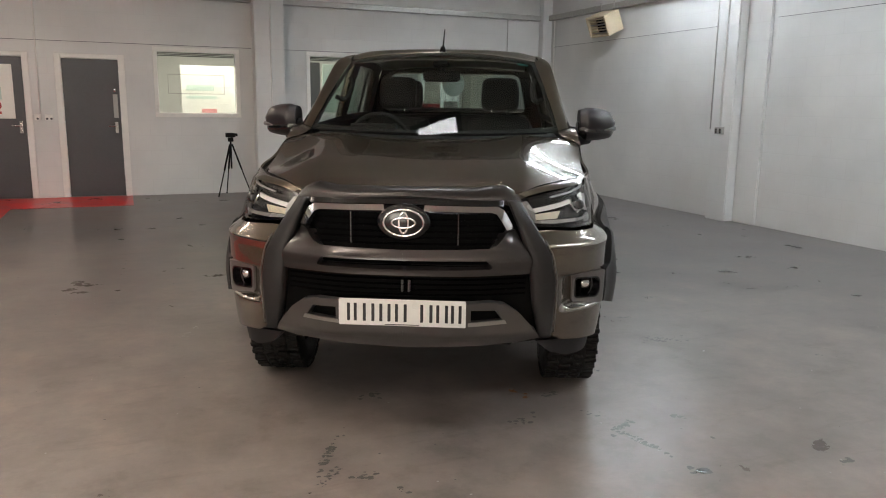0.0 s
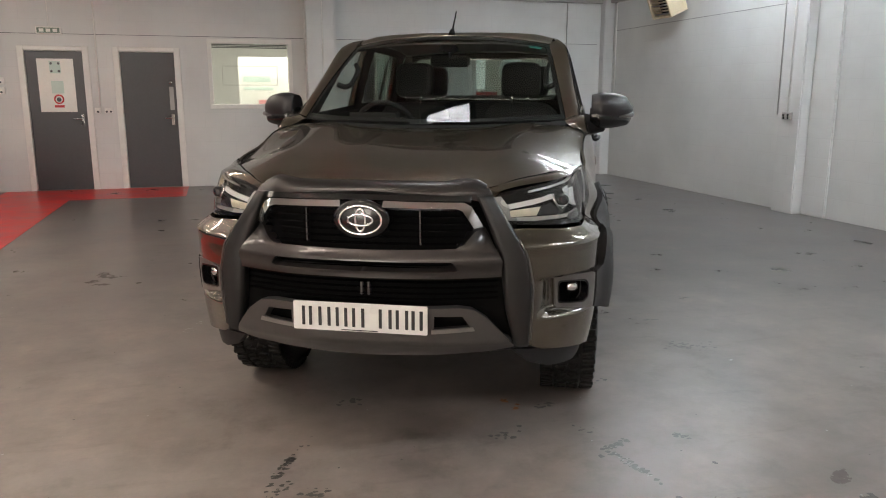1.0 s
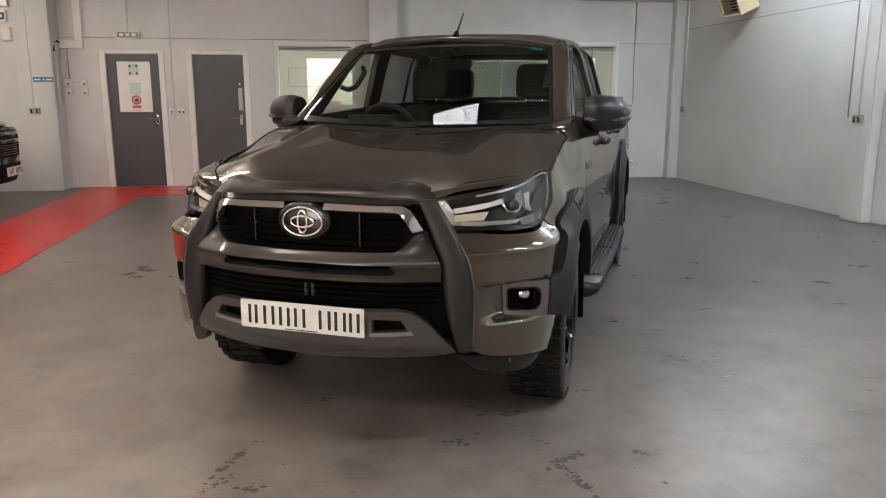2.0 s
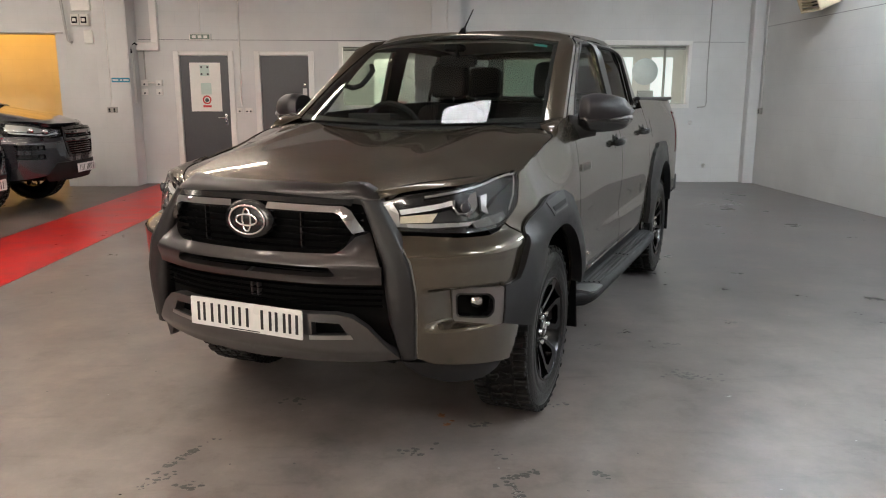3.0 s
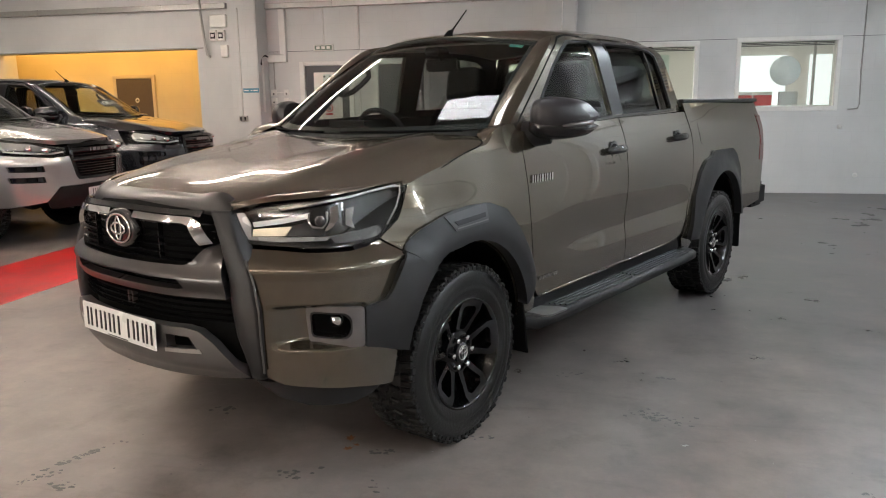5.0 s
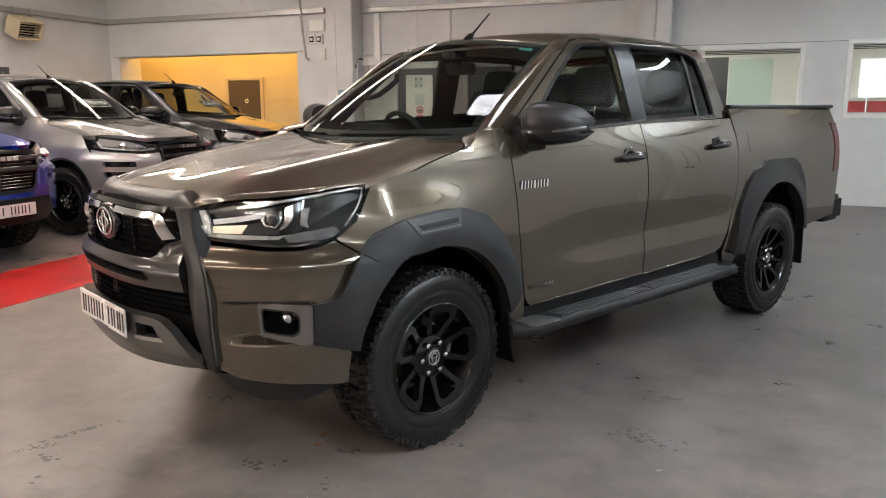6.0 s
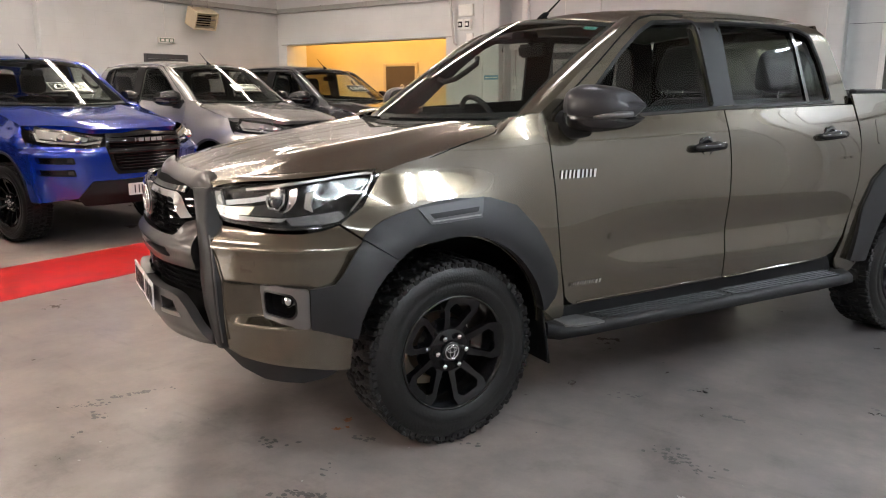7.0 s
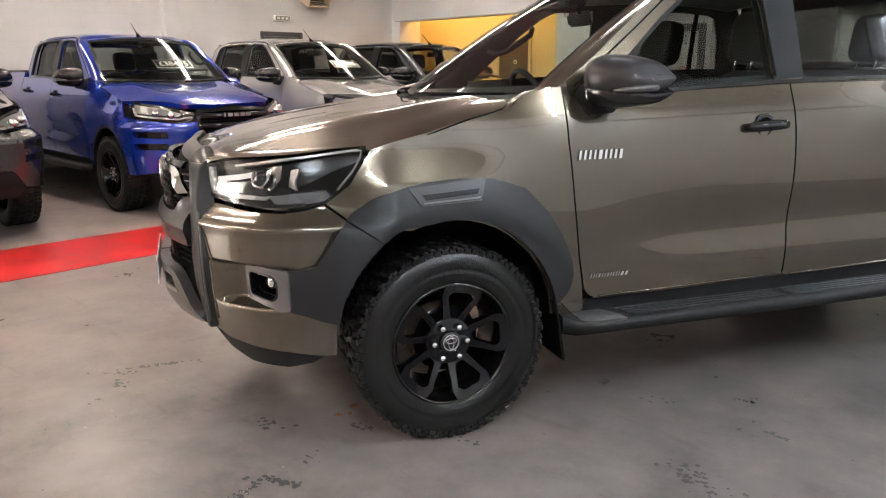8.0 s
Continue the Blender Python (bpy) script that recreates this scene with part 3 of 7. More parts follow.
for _lo, _hi in (((-0.52, -0.30, 0), (0.42, -0.20, 0.06)), ((-0.52, 0.20, 0), (0.42, 0.30, 0.06)), ((-0.52, -0.20, 0), (-0.42, 0.20, 0.06)), ((0.32, -0.20, 0), (0.42, 0.20, 0.06))):
    box(_bm, _lo, _hi, 0.006)
part("frame", _bm, MATT_BLACK, _p)


def dirty_diffuser():
    """A lit panel seen through smears and dead insects."""
    m, nt, b = mat_new("panel_diffuser")
    v = coords(nt, (1.0, 2.6, 1.0))
    dirt = ramp(nt, noise_of(nt, v, 9.0, 6, 0.7), [(0.36, (0.30, 0.31, 0.33)), (0.50, (0.96, 0.97, 1.0))])
    nt.links.new(dirt, b.inputs["Emission Color"])
    b.inputs["Emission Strength"].default_value = 17.0
    return m


DIFFUSER = dirty_diffuser()
for _x0, _x1, _y0 in ((-0.42, -0.19, -0.17), (-0.176, 0.10, -0.20), (0.114, 0.32, -0.20)):
    part("diffuser", boxed((_x0, _y0, 0.012), (_x1, 0.20, 0.03), 0.004), DIFFUSER, _p)

# a daylight window assumed in the unseen front wall, behind the parked row
_w = thing("window_4", pose(-7.1, WALL_F, 0), "wide bright daylight pane assumed in the unseen front wall", "window", kind="structure")
# placed by a bumper reflection; strength raised to brighten nose and floor
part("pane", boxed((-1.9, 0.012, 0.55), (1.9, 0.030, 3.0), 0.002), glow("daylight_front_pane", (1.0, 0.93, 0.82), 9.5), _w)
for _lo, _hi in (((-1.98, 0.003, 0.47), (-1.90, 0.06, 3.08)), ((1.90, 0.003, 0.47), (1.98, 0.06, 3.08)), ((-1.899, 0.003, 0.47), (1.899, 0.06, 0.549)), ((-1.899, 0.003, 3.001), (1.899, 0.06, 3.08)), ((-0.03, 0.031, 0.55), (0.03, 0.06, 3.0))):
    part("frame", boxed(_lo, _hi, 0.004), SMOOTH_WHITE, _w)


def conduit(label, path, r=0.011, material=None, name="conduit"):
    bm = bmesh.new()
    rod(bm, path, r, 8)
    return solid(name, bm, material or SMOOTH_WHITE, Matrix(), label, "conduit")


def socket_box(m, w, h, label, gangs=1, metal=False):
    """A surface box: back box, face plate, rockers. It looks along -y."""
    b = thing("wall_socket", m, label, "socket")
    part("back_box", boxed((-w / 2, -0.035, -h / 2), (w / 2, 0, h / 2), 0.004), STEEL if metal else SMOOTH_WHITE, b)
    part("face_plate", boxed((-w / 2 + 0.004, -0.041, -h / 2 + 0.004), (w / 2 - 0.004, -0.0352, h / 2 - 0.004), 0.002), STEEL if metal else SMOOTH_WHITE, b)
    for g in range(gangs):
        cx = (g - (gangs - 1) / 2) * w / gangs
        part("switch_rocker", boxed((cx - 0.014, -0.047, -0.004), (cx + 0.014, -0.0412, h * 0.28), 0.002), GLOSS_BLACK if metal else SIGN_WHITE, b)
        bm = bmesh.new()
        lathe(bm, [(-0.0412, 0.001), (-0.045, 0.012), (-0.0412, 0.016)], 12, "y", pose(cx, 0, -h * 0.22))
        part("outlet", bm, DOOR_GREY if not metal else GLOSS_BLACK, b)
    return b


EAST = pose(0, 0, 0, 0, 0, 90)      # turns a fitting from facing -y to facing +x
socket_box(pose(-2.65, WALL_B, 1.17), 0.085, 0.085, "white surface socket beside the doors")
socket_box(pose(-2.50, WALL_B, 1.17), 0.115, 0.085, "white double socket beside the doors", 2)
conduit("white conduit down to the sockets", [(-2.60, 8.858, 2.96), (-2.615, 8.858, 1.225)])
for _x, _z in ((-4.14, 1.60), (-3.91, 1.60), (-4.14, 1.46), (-3.91, 1.46)):
    socket_box(pose(_x, WALL_B, _z), 0.10, 0.10, "white surface socket beside the pier")
conduit("white conduit between the sockets", [(-4.09, 8.855, 1.60), (-3.96, 8.855, 1.60)])
conduit("grey cable down to the sockets", [(-4.12, 8.855, 2.10), (-4.12, 8.855, 1.655)], 0.010, STEEL)
_bm = bmesh.new()
box(_bm, (-3.98, 8.80, 2.225), (-3.87, 8.875, 2.955), 0.006)
box(_bm, (-4.215, 8.80, 2.10), (-3.87, 8.875, 2.224), 0.006)
solid("cable_box", _bm, SMOOTH_WHITE, Matrix(), "white boxed trunking stepping down the wall", "trunking")
conduit("black cable looping out of the trunking", [(-4.20, 8.80, 2.19), (-4.225, 8.75, 2.21), (-4.235, 8.60, 2.16), (-4.21, 8.56, 2.05)], 0.014, MATT_BLACK, "cable")
conduit("white pipe on the side of the pier", [(-4.205, 8.60, 2.12), (-4.205, 8.60, 1.28)], 0.018)
socket_box(pose(-4.52, 8.45, 1.18), 0.15, 0.09, "steel double socket on the pier", 2, True)
conduit("thin conduit down the pier", [(-4.53, 8.445, 2.95), (-4.53, 8.445, 1.23)], 0.008)
solid("direction_sign", boxed((-4.50, 8.441, 1.60), (-4.225, 8.4485, 1.67), 0.001), SIGN_BLUE, Matrix(), "small blue and white safety sign on the pier", "sign")
for _a, _b in ((-4.485, -4.40), (-4.37, -4.34), (-4.32, -4.24)):
    solid("sign_bar", boxed((_a, 8.4385, 1.625), (_b, 8.4407, 1.645), 0.0005), SIGN_WHITE, Matrix(), "white bar of lettering on the blue sign", "sign")
# isolators over the pier and a thick hanging cable
for _x in (-4.98, -4.84):
    _s = thing("isolator_switch", pose(_x, BACK_STORE, 2.53), "cream isolator switch high on the wall", "switch")
    part("case", boxed((-0.062, -0.07, -0.085), (0.062, 0, 0.085), 0.008), SIGN_WHITE, _s)
    part("window", boxed((-0.042, -0.075, -0.05), (0.042, -0.0702, 0.045), 0.003), MATT_BLACK, _s)
    part("lever", boxed((-0.026, -0.088, -0.026), (0.026, -0.0752, 0.022), 0.004), SIGN_WHITE, _s)
solid("junction_box", boxed((-5.03, 8.44, 2.66), (-4.74, 8.505, 2.86), 0.01), SIGN_WHITE, Matrix(), "white junction box high on the wall", "junction box")
solid("junction_box", boxed((-4.87, 8.45, 2.18), (-4.74, 8.505, 2.38), 0.01), SIGN_WHITE, Matrix(), "white junction box beside the pier", "junction box")
conduit("thick grey flexible pipe hanging beside the opening", [(-5.16, 8.38, 3.30), (-5.15, 8.38, 2.95), (-5.12, 8.40, 2.5), (-5.09, 8.42, 2.22), (-5.04, 8.43, 2.19)], 0.022, STEEL, "pipe")


def exit_sign(m):
    e = thing("exit_sign", m, "small green and white exit sign on the wall", "exit sign", "exit signs")
    part("body", boxed((-0.17, -0.05, -0.05), (0.17, 0, 0.05), 0.006), SIGN_WHITE, e)
    part("panel", boxed((-0.15, -0.0535, -0.036), (0.15, -0.0502, 0.036), 0.001), SIGN_GREEN, e)
    for a, b in ((-0.12, -0.06), (-0.03, 0.03), (0.06, 0.12)):
        part("pictogram_bar", boxed((a, -0.056, -0.022), (b, -0.0537, 0.022), 0.0005), SIGN_WHITE, e)
    return e


_e = exit_sign(pose(-3.215, WALL_B, 2.315))
conduit("thin wire up from the exit sign", [(-3.215, 8.862, 2.37), (-3.215, 8.862, 2.96)], 0.006)
copy_thing(_e, Matrix.Translation((WALL_L, 5.80, 2.30)) @ EAST)
conduit("thin wire up from the exit sign", [(-9.49, 5.80, 2.36), (-9.49, 5.80, 2.95)], 0.006)


def heater(m, label):
    """A cream warm-air heater: case, louvred mouth, bracket. Its mouth looks along -y."""
    h = thing("unit_heater", m, label, "heater", "wall heaters")
    bm = bmesh.new()
    for lo, hi in (((-0.29, -0.19, 0.17), (0.29, 0.20, 0.20)), ((-0.29, -0.19, -0.20), (0.29, 0.20, -0.17)), ((-0.29, -0.19, -0.169), (-0.25, 0.20, 0.169)), ((0.25, -0.19, -0.169), (0.29, 0.20, 0.169)), ((-0.249, 0.10, -0.169), (0.249, 0.20, 0.169))):
        box(bm, lo, hi, 0.008)
    part("case", bm, CREAM, h)
    part("mesh", boxed((-0.249, 0.02, -0.168), (0.249, 0.03, 0.168), 0), MATT_BLACK, h)
    for k in range(6):
        bm = bmesh.new()
        box(bm, (-0.248, -0.035, -0.004), (0.248, 0.035, 0.004), 0.002, pose(0, -0.13, -0.135 + 0.054 * k, -32, 0, 0))
        part("louvre", bm, CREAM if k % 3 else SATIN, h)
    bm = bmesh.new()
    rod(bm, [(-0.2, 0.15, 0.2), (-0.2, 0.22, 0.36)], 0.012, 6)
    rod(bm, [(0.2, 0.15, 0.2), (0.2, 0.22, 0.36)], 0.012, 6)
    part("bracket", bm, STEEL, h)
    return h


heater(pose(5.58, 6.68, 2.72, 24, 0, -86) @ Matrix.Diagonal((0.8, 0.8, 0.8, 1)), "cream louvred unit heater high on the wall")
heater(pose(-9.24, 6.42, 2.70, 24, 0, 86) @ Matrix.Diagonal((0.8, 0.8, 0.8, 1)), "cream louvred unit heater high on the wall")
# a dark door head behind the parked row
_d = thing("door_3", Matrix.Translation((WALL_L, 5.78, 0)) @ EAST, "dark door behind the parked pickups", "door", kind="structure")
part("frame", boxed((-0.44, -0.05, GROUND), (-0.38, 0.0, 2.06), 0.004), DOOR_GREY, _d)
part("frame", boxed((0.38, -0.05, GROUND), (0.44, 0.0, 2.06), 0.004), DOOR_GREY, _d)
part("frame", boxed((-0.379, -0.05, 1.98), (0.379, 0.0, 2.06), 0.004), DOOR_GREY, _d)
part("leaf", boxed((-0.375, -0.035, GROUND + 0.01), (0.375, -0.002, 1.975), 0.003), DOOR_GREY, _d)
# store door
_d = thing("door_4", pose(-7.78, 10.4, 0), "closed brown door in the warm-lit store", "door", kind="structure")
part("leaf", boxed((-0.39, -0.045, GROUND + 0.01), (0.39, -0.005, 1.94), 0.003), plain("brown_door", (0.10, 0.075, 0.055), 0.5), _d)
for _lo, _hi in (((-0.46, -0.055, GROUND), (-0.395, 0, 2.01)), ((0.395, -0.055, GROUND), (0.46, 0, 2.01)), ((-0.394, -0.055, 1.945), (0.394, 0, 2.01))):
    part("frame", boxed(_lo, _hi, 0.004), CREAM, _d)
_bm = bmesh.new()
lathe(_bm, [(-0.046, 0.045), (-0.050, 0.040), (-0.050, 0.030), (-0.046, 0.026)], 20, "y", pose(0.05, 0, 1.52))
part("door_sign", _bm, SIGN_WHITE, _d)
# steel lintel over the wide opening
solid("lintel", boxed((-9.40, 8.488, 2.331), (-5.20, 8.75, 2.352), 0.002), STEEL, Matrix(), "steel lintel edge over the opening", "lintel", kind="structure")

# far wall: pier fittings
socket_box(Matrix.Translation((5.67, 4.045, 1.15)) @ pose(0, 0, 0, 0, 0, -90), 0.145, 0.09, "steel double socket on the pier", 2, True)
conduit("white conduit down the pier", [(5.66, 4.06, 3.9), (5.66, 4.05, 1.20)], 0.012)
conduit("dark cable down the edge of the pier", [(5.66, 4.24, 3.9), (5.66, 4.225, 1.18), (5.70, 4.27, 1.165)], 0.009, STEEL)
socket_box(Matrix.Translation((WALL_R, 8.60, 1.17)) @ pose(0, 0, 0, 0, 0, -90), 0.10, 0.10, "steel socket beside the corner", 1, True)
conduit("white conduit in the corner", [(5.82, 8.60, 2.96), (5.82, 8.60, 1.22)], 0.011)
conduit("grey cable hanging in a hook beside the window", [(5.00, 8.86, 2.96), (4.995, 8.855, 1.8), (5.01, 8.85, 1.30), (4.99, 8.85, 1.235), (4.86, 8.85, 1.225)], 0.009, STEEL)
# small round wall caps, use unknown
for _x, _z in ((4.77, 0.97), (5.04, 0.26)):
    _bm = bmesh.new()
    lathe(_bm, [(0.0, 0.035), (-0.018, 0.032), (-0.028, 0.018), (-0.03, 0.001)], 16, "y", pose(_x, WALL_B, _z))
    solid("wall_cap", _bm, SMOOTH_WHITE, Matrix(), "small white round cap on the wall", "door stop")
conduit("thin conduit on the pier between the windows", [(0.70, 8.562, 2.95), (0.70, 8.562, 1.30)], 0.008)
# open joints along the wall plates
for _lo, _hi in (((-4.20, 8.8665, 2.268), (0.44, 8.8695, 2.275)), ((0.93, 8.8665, 2.268), (5.60, 8.8695, 2.274)), ((5.8255, 4.40, 2.492), (5.8295, 8.6, 2.497)), ((5.8255, -2.0, 2.512), (5.8295, 3.4, 2.517))):
    solid("wall_joint", boxed(_lo, _hi, 0), DOOR_GREY, Matrix(), "thin dark open joint along the painted wall", "joint", kind="structure")

# a camera tripod by the wall
_t = thing("tripod", pose(0.03, 8.52, GROUND, 0, 0, 20), "black camera tripod standing by the wall", "tripod")
for _k in range(3):
    _a = radians(120 * _k + 200)
    _bm = bmesh.new()
    rod(_bm, [(0.02 * math.cos(_a), 0.02 * math.sin(_a), 0.80), (0.16 * math.cos(_a), 0.16 * math.sin(_a), 0.40)], 0.014, 8)
    rod(_bm, [(0.155 * math.cos(_a), 0.155 * math.sin(_a), 0.41), (0.30 * math.cos(_a), 0.30 * math.sin(_a), 0.012)], 0.009, 8)
    _l = part("leg", _bm, MATT_BLACK, _t)
    part("rubber_foot", boxed((0.30 * math.cos(_a) - 0.012, 0.30 * math.sin(_a) - 0.012, 0.0), (0.30 * math.cos(_a) + 0.012, 0.30 * math.sin(_a) + 0.012, 0.02), 0.004), RUBBER, _l)
_bm = bmesh.new()
rod(_bm, [(0, 0, 0.42), (0, 0, 0.86)], 0.013, 8)
part("column", _bm, MATT_BLACK, _t)
part("head", boxed((-0.035, -0.035, 0.84), (0.035, 0.035, 0.90), 0.008), MATT_BLACK, _t)
_bm = bmesh.new()
box(_bm, (-0.065, -0.06, 0.905), (0.055, 0.05, 0.975), 0.012)
rod(_bm, [(0.05, -0.02, 0.94), (0.10, -0.03, 0.945)], 0.024, 10)
part("camera_body", _bm, MATT_BLACK, _t)

# seen through the office windows
_o = thing("office_sign", pose(-0.20, 10.4, 0), "white lit panel with red and grey bars in the office", "sign")
part("panel", boxed((-0.35, -0.02, 1.10), (0.75, 0.02, 2.05), 0.004), SIGN_WHITE, _o)
for _lo, _hi, _m in (((-0.27, -0.026, 1.62), (0.20, -0.0205, 1.72), PALE_GREEN), ((-0.27, -0.026, 1.48), (0.25, -0.0205, 1.53), PALE_GREEN), ((-0.02, -0.026, 1.24), (0.24, -0.0205, 1.31), PALE_RED)):
    part("lettering_bar", boxed(_lo, _hi, 0.002), _m, _o)
part("leg", boxed((0.1, -0.02, GROUND), (0.16, 0.02, 1.10), 0.004), STEEL, _o)
_bm = bmesh.new()
for _lo, _hi in (((-0.83, 8.945, 1.835), (0.02, 8.950, 1.845)), ((-0.83, 8.945, 1.545), (0.02, 8.950, 1.555)), ((-0.83, 8.945, 1.5555), (-0.82, 8.950, 1.8345)), ((0.01, 8.945, 1.5555), (0.02, 8.950, 1.8345))):
    box(_bm, _lo, _hi, 0)
solid("window_outline", _bm, STEEL, Matrix(), "thin grey outlined panel on the window glass", "window sticker")
_bm = bmesh.new()
lathe(_bm, [(8.925, 0.001), (8.925, 0.215), (8.928, 0.215)], 40, "y", pose(3.98, 0, 1.80))
solid("window_sticker", _bm, STICKER_PALE, Matrix(), "round pale green sticker on the window glass", "window sticker")
for _x in (3.49, 3.78):
    _b = thing("carton", pose(_x, 9.45, 1.29), "red and white carton on the office counter", "carton", "cartons")
    part("box", boxed((-0.125, -0.10, 0), (0.125, 0.10, 0.16), 0.004), SIGN_RED, _b)
    part("lid", boxed((-0.128, -0.103, 0.1605), (0.128, 0.103, 0.21), 0.004), SIGN_WHITE, _b)
solid("counter", boxed((3.2, 9.25, GROUND), (5.4, 9.75, 1.29), 0.01), SMOOTH_WHITE, Matrix(), "white counter behind the window", "counter")
solid("monitor", boxed((4.02, 9.44, 1.2905), (4.30, 9.48, 1.50), 0.008), STEEL, Matrix(), "small grey screen on the office counter", "monitor")
solid("partition_post", boxed((4.60, 9.9, GROUND), (4.64, 9.94, 2.94), 0.004), STEEL, Matrix(), "slim grey partition post in the office", "post")
for _x0, _x1 in ((3.9, 4.75), (5.15, 5.6)):
    solid("daylight_window", boxed((_x0, 12.37, 1.0), (_x1, 12.395, 2.2), 0.002), glow("daylight_pane", (0.93, 0.97, 1.0), 0.60), Matrix(), "bright daylight window on the far office wall", "window", kind="structure")
# plain board and panel behind the window, carried down to the floor unseen
solid("office_board", boxed((1.25, 9.6, GROUND), (1.72, 9.64, 2.13), 0.004), DOOR_GREY, Matrix(), "tall dark grey board in the office", "cupboard")
solid("office_panel", boxed((1.74, 9.5, GROUND), (2.36, 9.53, 2.10), 0.004), PALE_GREEN, Matrix(), "pale green panel in the office", "screen")


# marks on the floor
def blot(cx, cy, length, width, angle, n, seed, size=0.02):
    """A broken stain: many small ragged patches within a long oval."""
    rnd = random.Random(seed)
    bm = bmesh.new()
    for _ in range(n):
        u, v = rnd.gauss(0, 0.42), rnd.gauss(0, 0.42)
        x, y = u * length / 2, v * width / 2
        c, s = math.cos(radians(angle)), math.sin(radians(angle))
        px, py = cx + c * x - s * y, cy + s * x + c * y
        r = size * rnd.uniform(0.25, 1.0)
        k = rnd.randint(7, 10)
        st = rnd.uniform(0.5, 1.0)
        ph = rnd.uniform(0, 6)
        ring = []
        for j in range(k):
            a = 2 * math.pi * j / k
            rr = r * rnd.uniform(0.55, 1.2)
            ring.append(bm.verts.new((px + rr * math.cos(a + ph), py + rr * st * math.sin(a + ph), 0.0012 + rnd.uniform(0, 0.0006))))
        try:
            bm.faces.new(ring)
        except ValueError:
            pass
    return bm


STAINS = [  # place, length, width, angle, patches, patch size, material
    ((0.56, -1.20), 0.42, 0.05, -78, 46, 0.016, STAIN), ((0.555, -1.19), 0.40, 0.03, -78, 26, 0.007, CHIP), ((0.88, -1.04), 0.10, 0.06, 0, 12, 0.018, STAIN),
    ((0.62, -1.52), 0.10, 0.08, -30, 10, 0.026, STAIN), ((-0.76, -0.86), 0.48, 0.045, 64, 46, 0.016, STAIN), ((-0.66, -1.07), 0.16, 0.14, 0, 16, 0.016, STAIN),
    ((-0.40, -0.28), 0.12, 0.10, 0, 12, 0.02, STAIN), ((-0.56, -1.23), 0.06, 0.08, 0, 7, 0.014, STAIN), ((1.25, -1.67), 0.10, 0.05, 0, 9, 0.016, STAIN),
    ((1.60, -0.03), 0.30, 0.15, -24, 60, 0.014, STAIN), ((0.57, -1.05), 0.22, 0.05, 35, 22, 0.018, STAIN), ((1.69, 0.48), 0.12, 0.05, 0, 10, 0.016, STAIN),
    ((-0.78, -1.02), 0.24, 0.05, 48, 22, 0.012, STAIN), ((0.18, -0.84), 0.18, 0.10, 20, 16, 0.018, STAIN), ((0.85, -0.38), 0.14, 0.06, 10, 9, 0.014, STAIN),
    ((0.48, -0.59), 0.14, 0.08, 0, 12, 0.018, STAIN), ((1.20, 0.47), 0.22, 0.06, 15, 12, 0.016, STAIN), ((1.45, 0.71), 0.16, 0.06, 0, 9, 0.016, STAIN),
    ((2.2, 0.9), 0.14, 0.10, 0, 12, 0.016, STAIN), ((0.88, -1.29), 0.04, 0.03, 0, 3, 0.014, STAIN), ((2.30, -0.6), 0.12, 0.05, 0, 6, 0.012, STAIN),
    ((-1.15, 1.15), 0.35, 0.10, 60, 14, 0.012, CHIP), ((2.26, 1.47), 0.05, 0.05, 0, 3, 0.010, CHIP), ((1.70, -0.30), 0.05, 0.03, 0, 4, 0.010, CHIP), ((0.53, -0.86), 0.16, 0.08, 0, 8, 0.014, STAIN)]
for _m, _name, _lab in ((STAIN, "floor_stains", "broken dark oily marks on the painted floor"), (CHIP, "floor_chips", "pale chipped flecks on the painted floor")):
    _all = bmesh.new()
    for _i, ((_x, _y), _l, _w, _a, _n, _s, _k) in enumerate(STAINS):
        if _k is _m:
            join(_all, blot(_x, _y, _l, _w, _a, _n, 100 + _i, _s))
    solid(_name, _all, _m, pose(0, 0, GROUND), _lab, "stains", kind="stuff")
_rnd = random.Random(7)
_bm = bmesh.new()
for _k in range(190):
    _x, _y, _r = _rnd.uniform(-2.8, 4.8), _rnd.uniform(-2.6, 6.5), _rnd.uniform(0.002, 0.007)
    _ring = [_bm.verts.new((_x + _r * _rnd.uniform(0.5, 1.3) * math.cos(j * 1.05), _y + _r * _rnd.uniform(0.5, 1.3) * math.sin(j * 1.05), 0.001)) for j in range(6)]
    _bm.faces.new(_ring)
solid("floor_specks", _bm, STAIN, pose(0, 0, GROUND), "small dark specks scattered over the floor", "specks", kind="stuff")
_bm = bmesh.new()
for _k in range(110):
    _x, _y, _r = _rnd.uniform(-2.8, 4.8), _rnd.uniform(-2.6, 6.5), _rnd.uniform(0.002, 0.006)
    _ring = [_bm.verts.new((_x + _r * _rnd.uniform(0.5, 1.3) * math.cos(j * 1.05), _y + _r * _rnd.uniform(0.5, 1.3) * math.sin(j * 1.05), 0.001)) for j in range(6)]
    _bm.faces.new(_ring)
solid("floor_specks", _bm, CHIP, pose(0, 0, GROUND), "small pale specks scattered over the floor", "specks", kind="stuff")


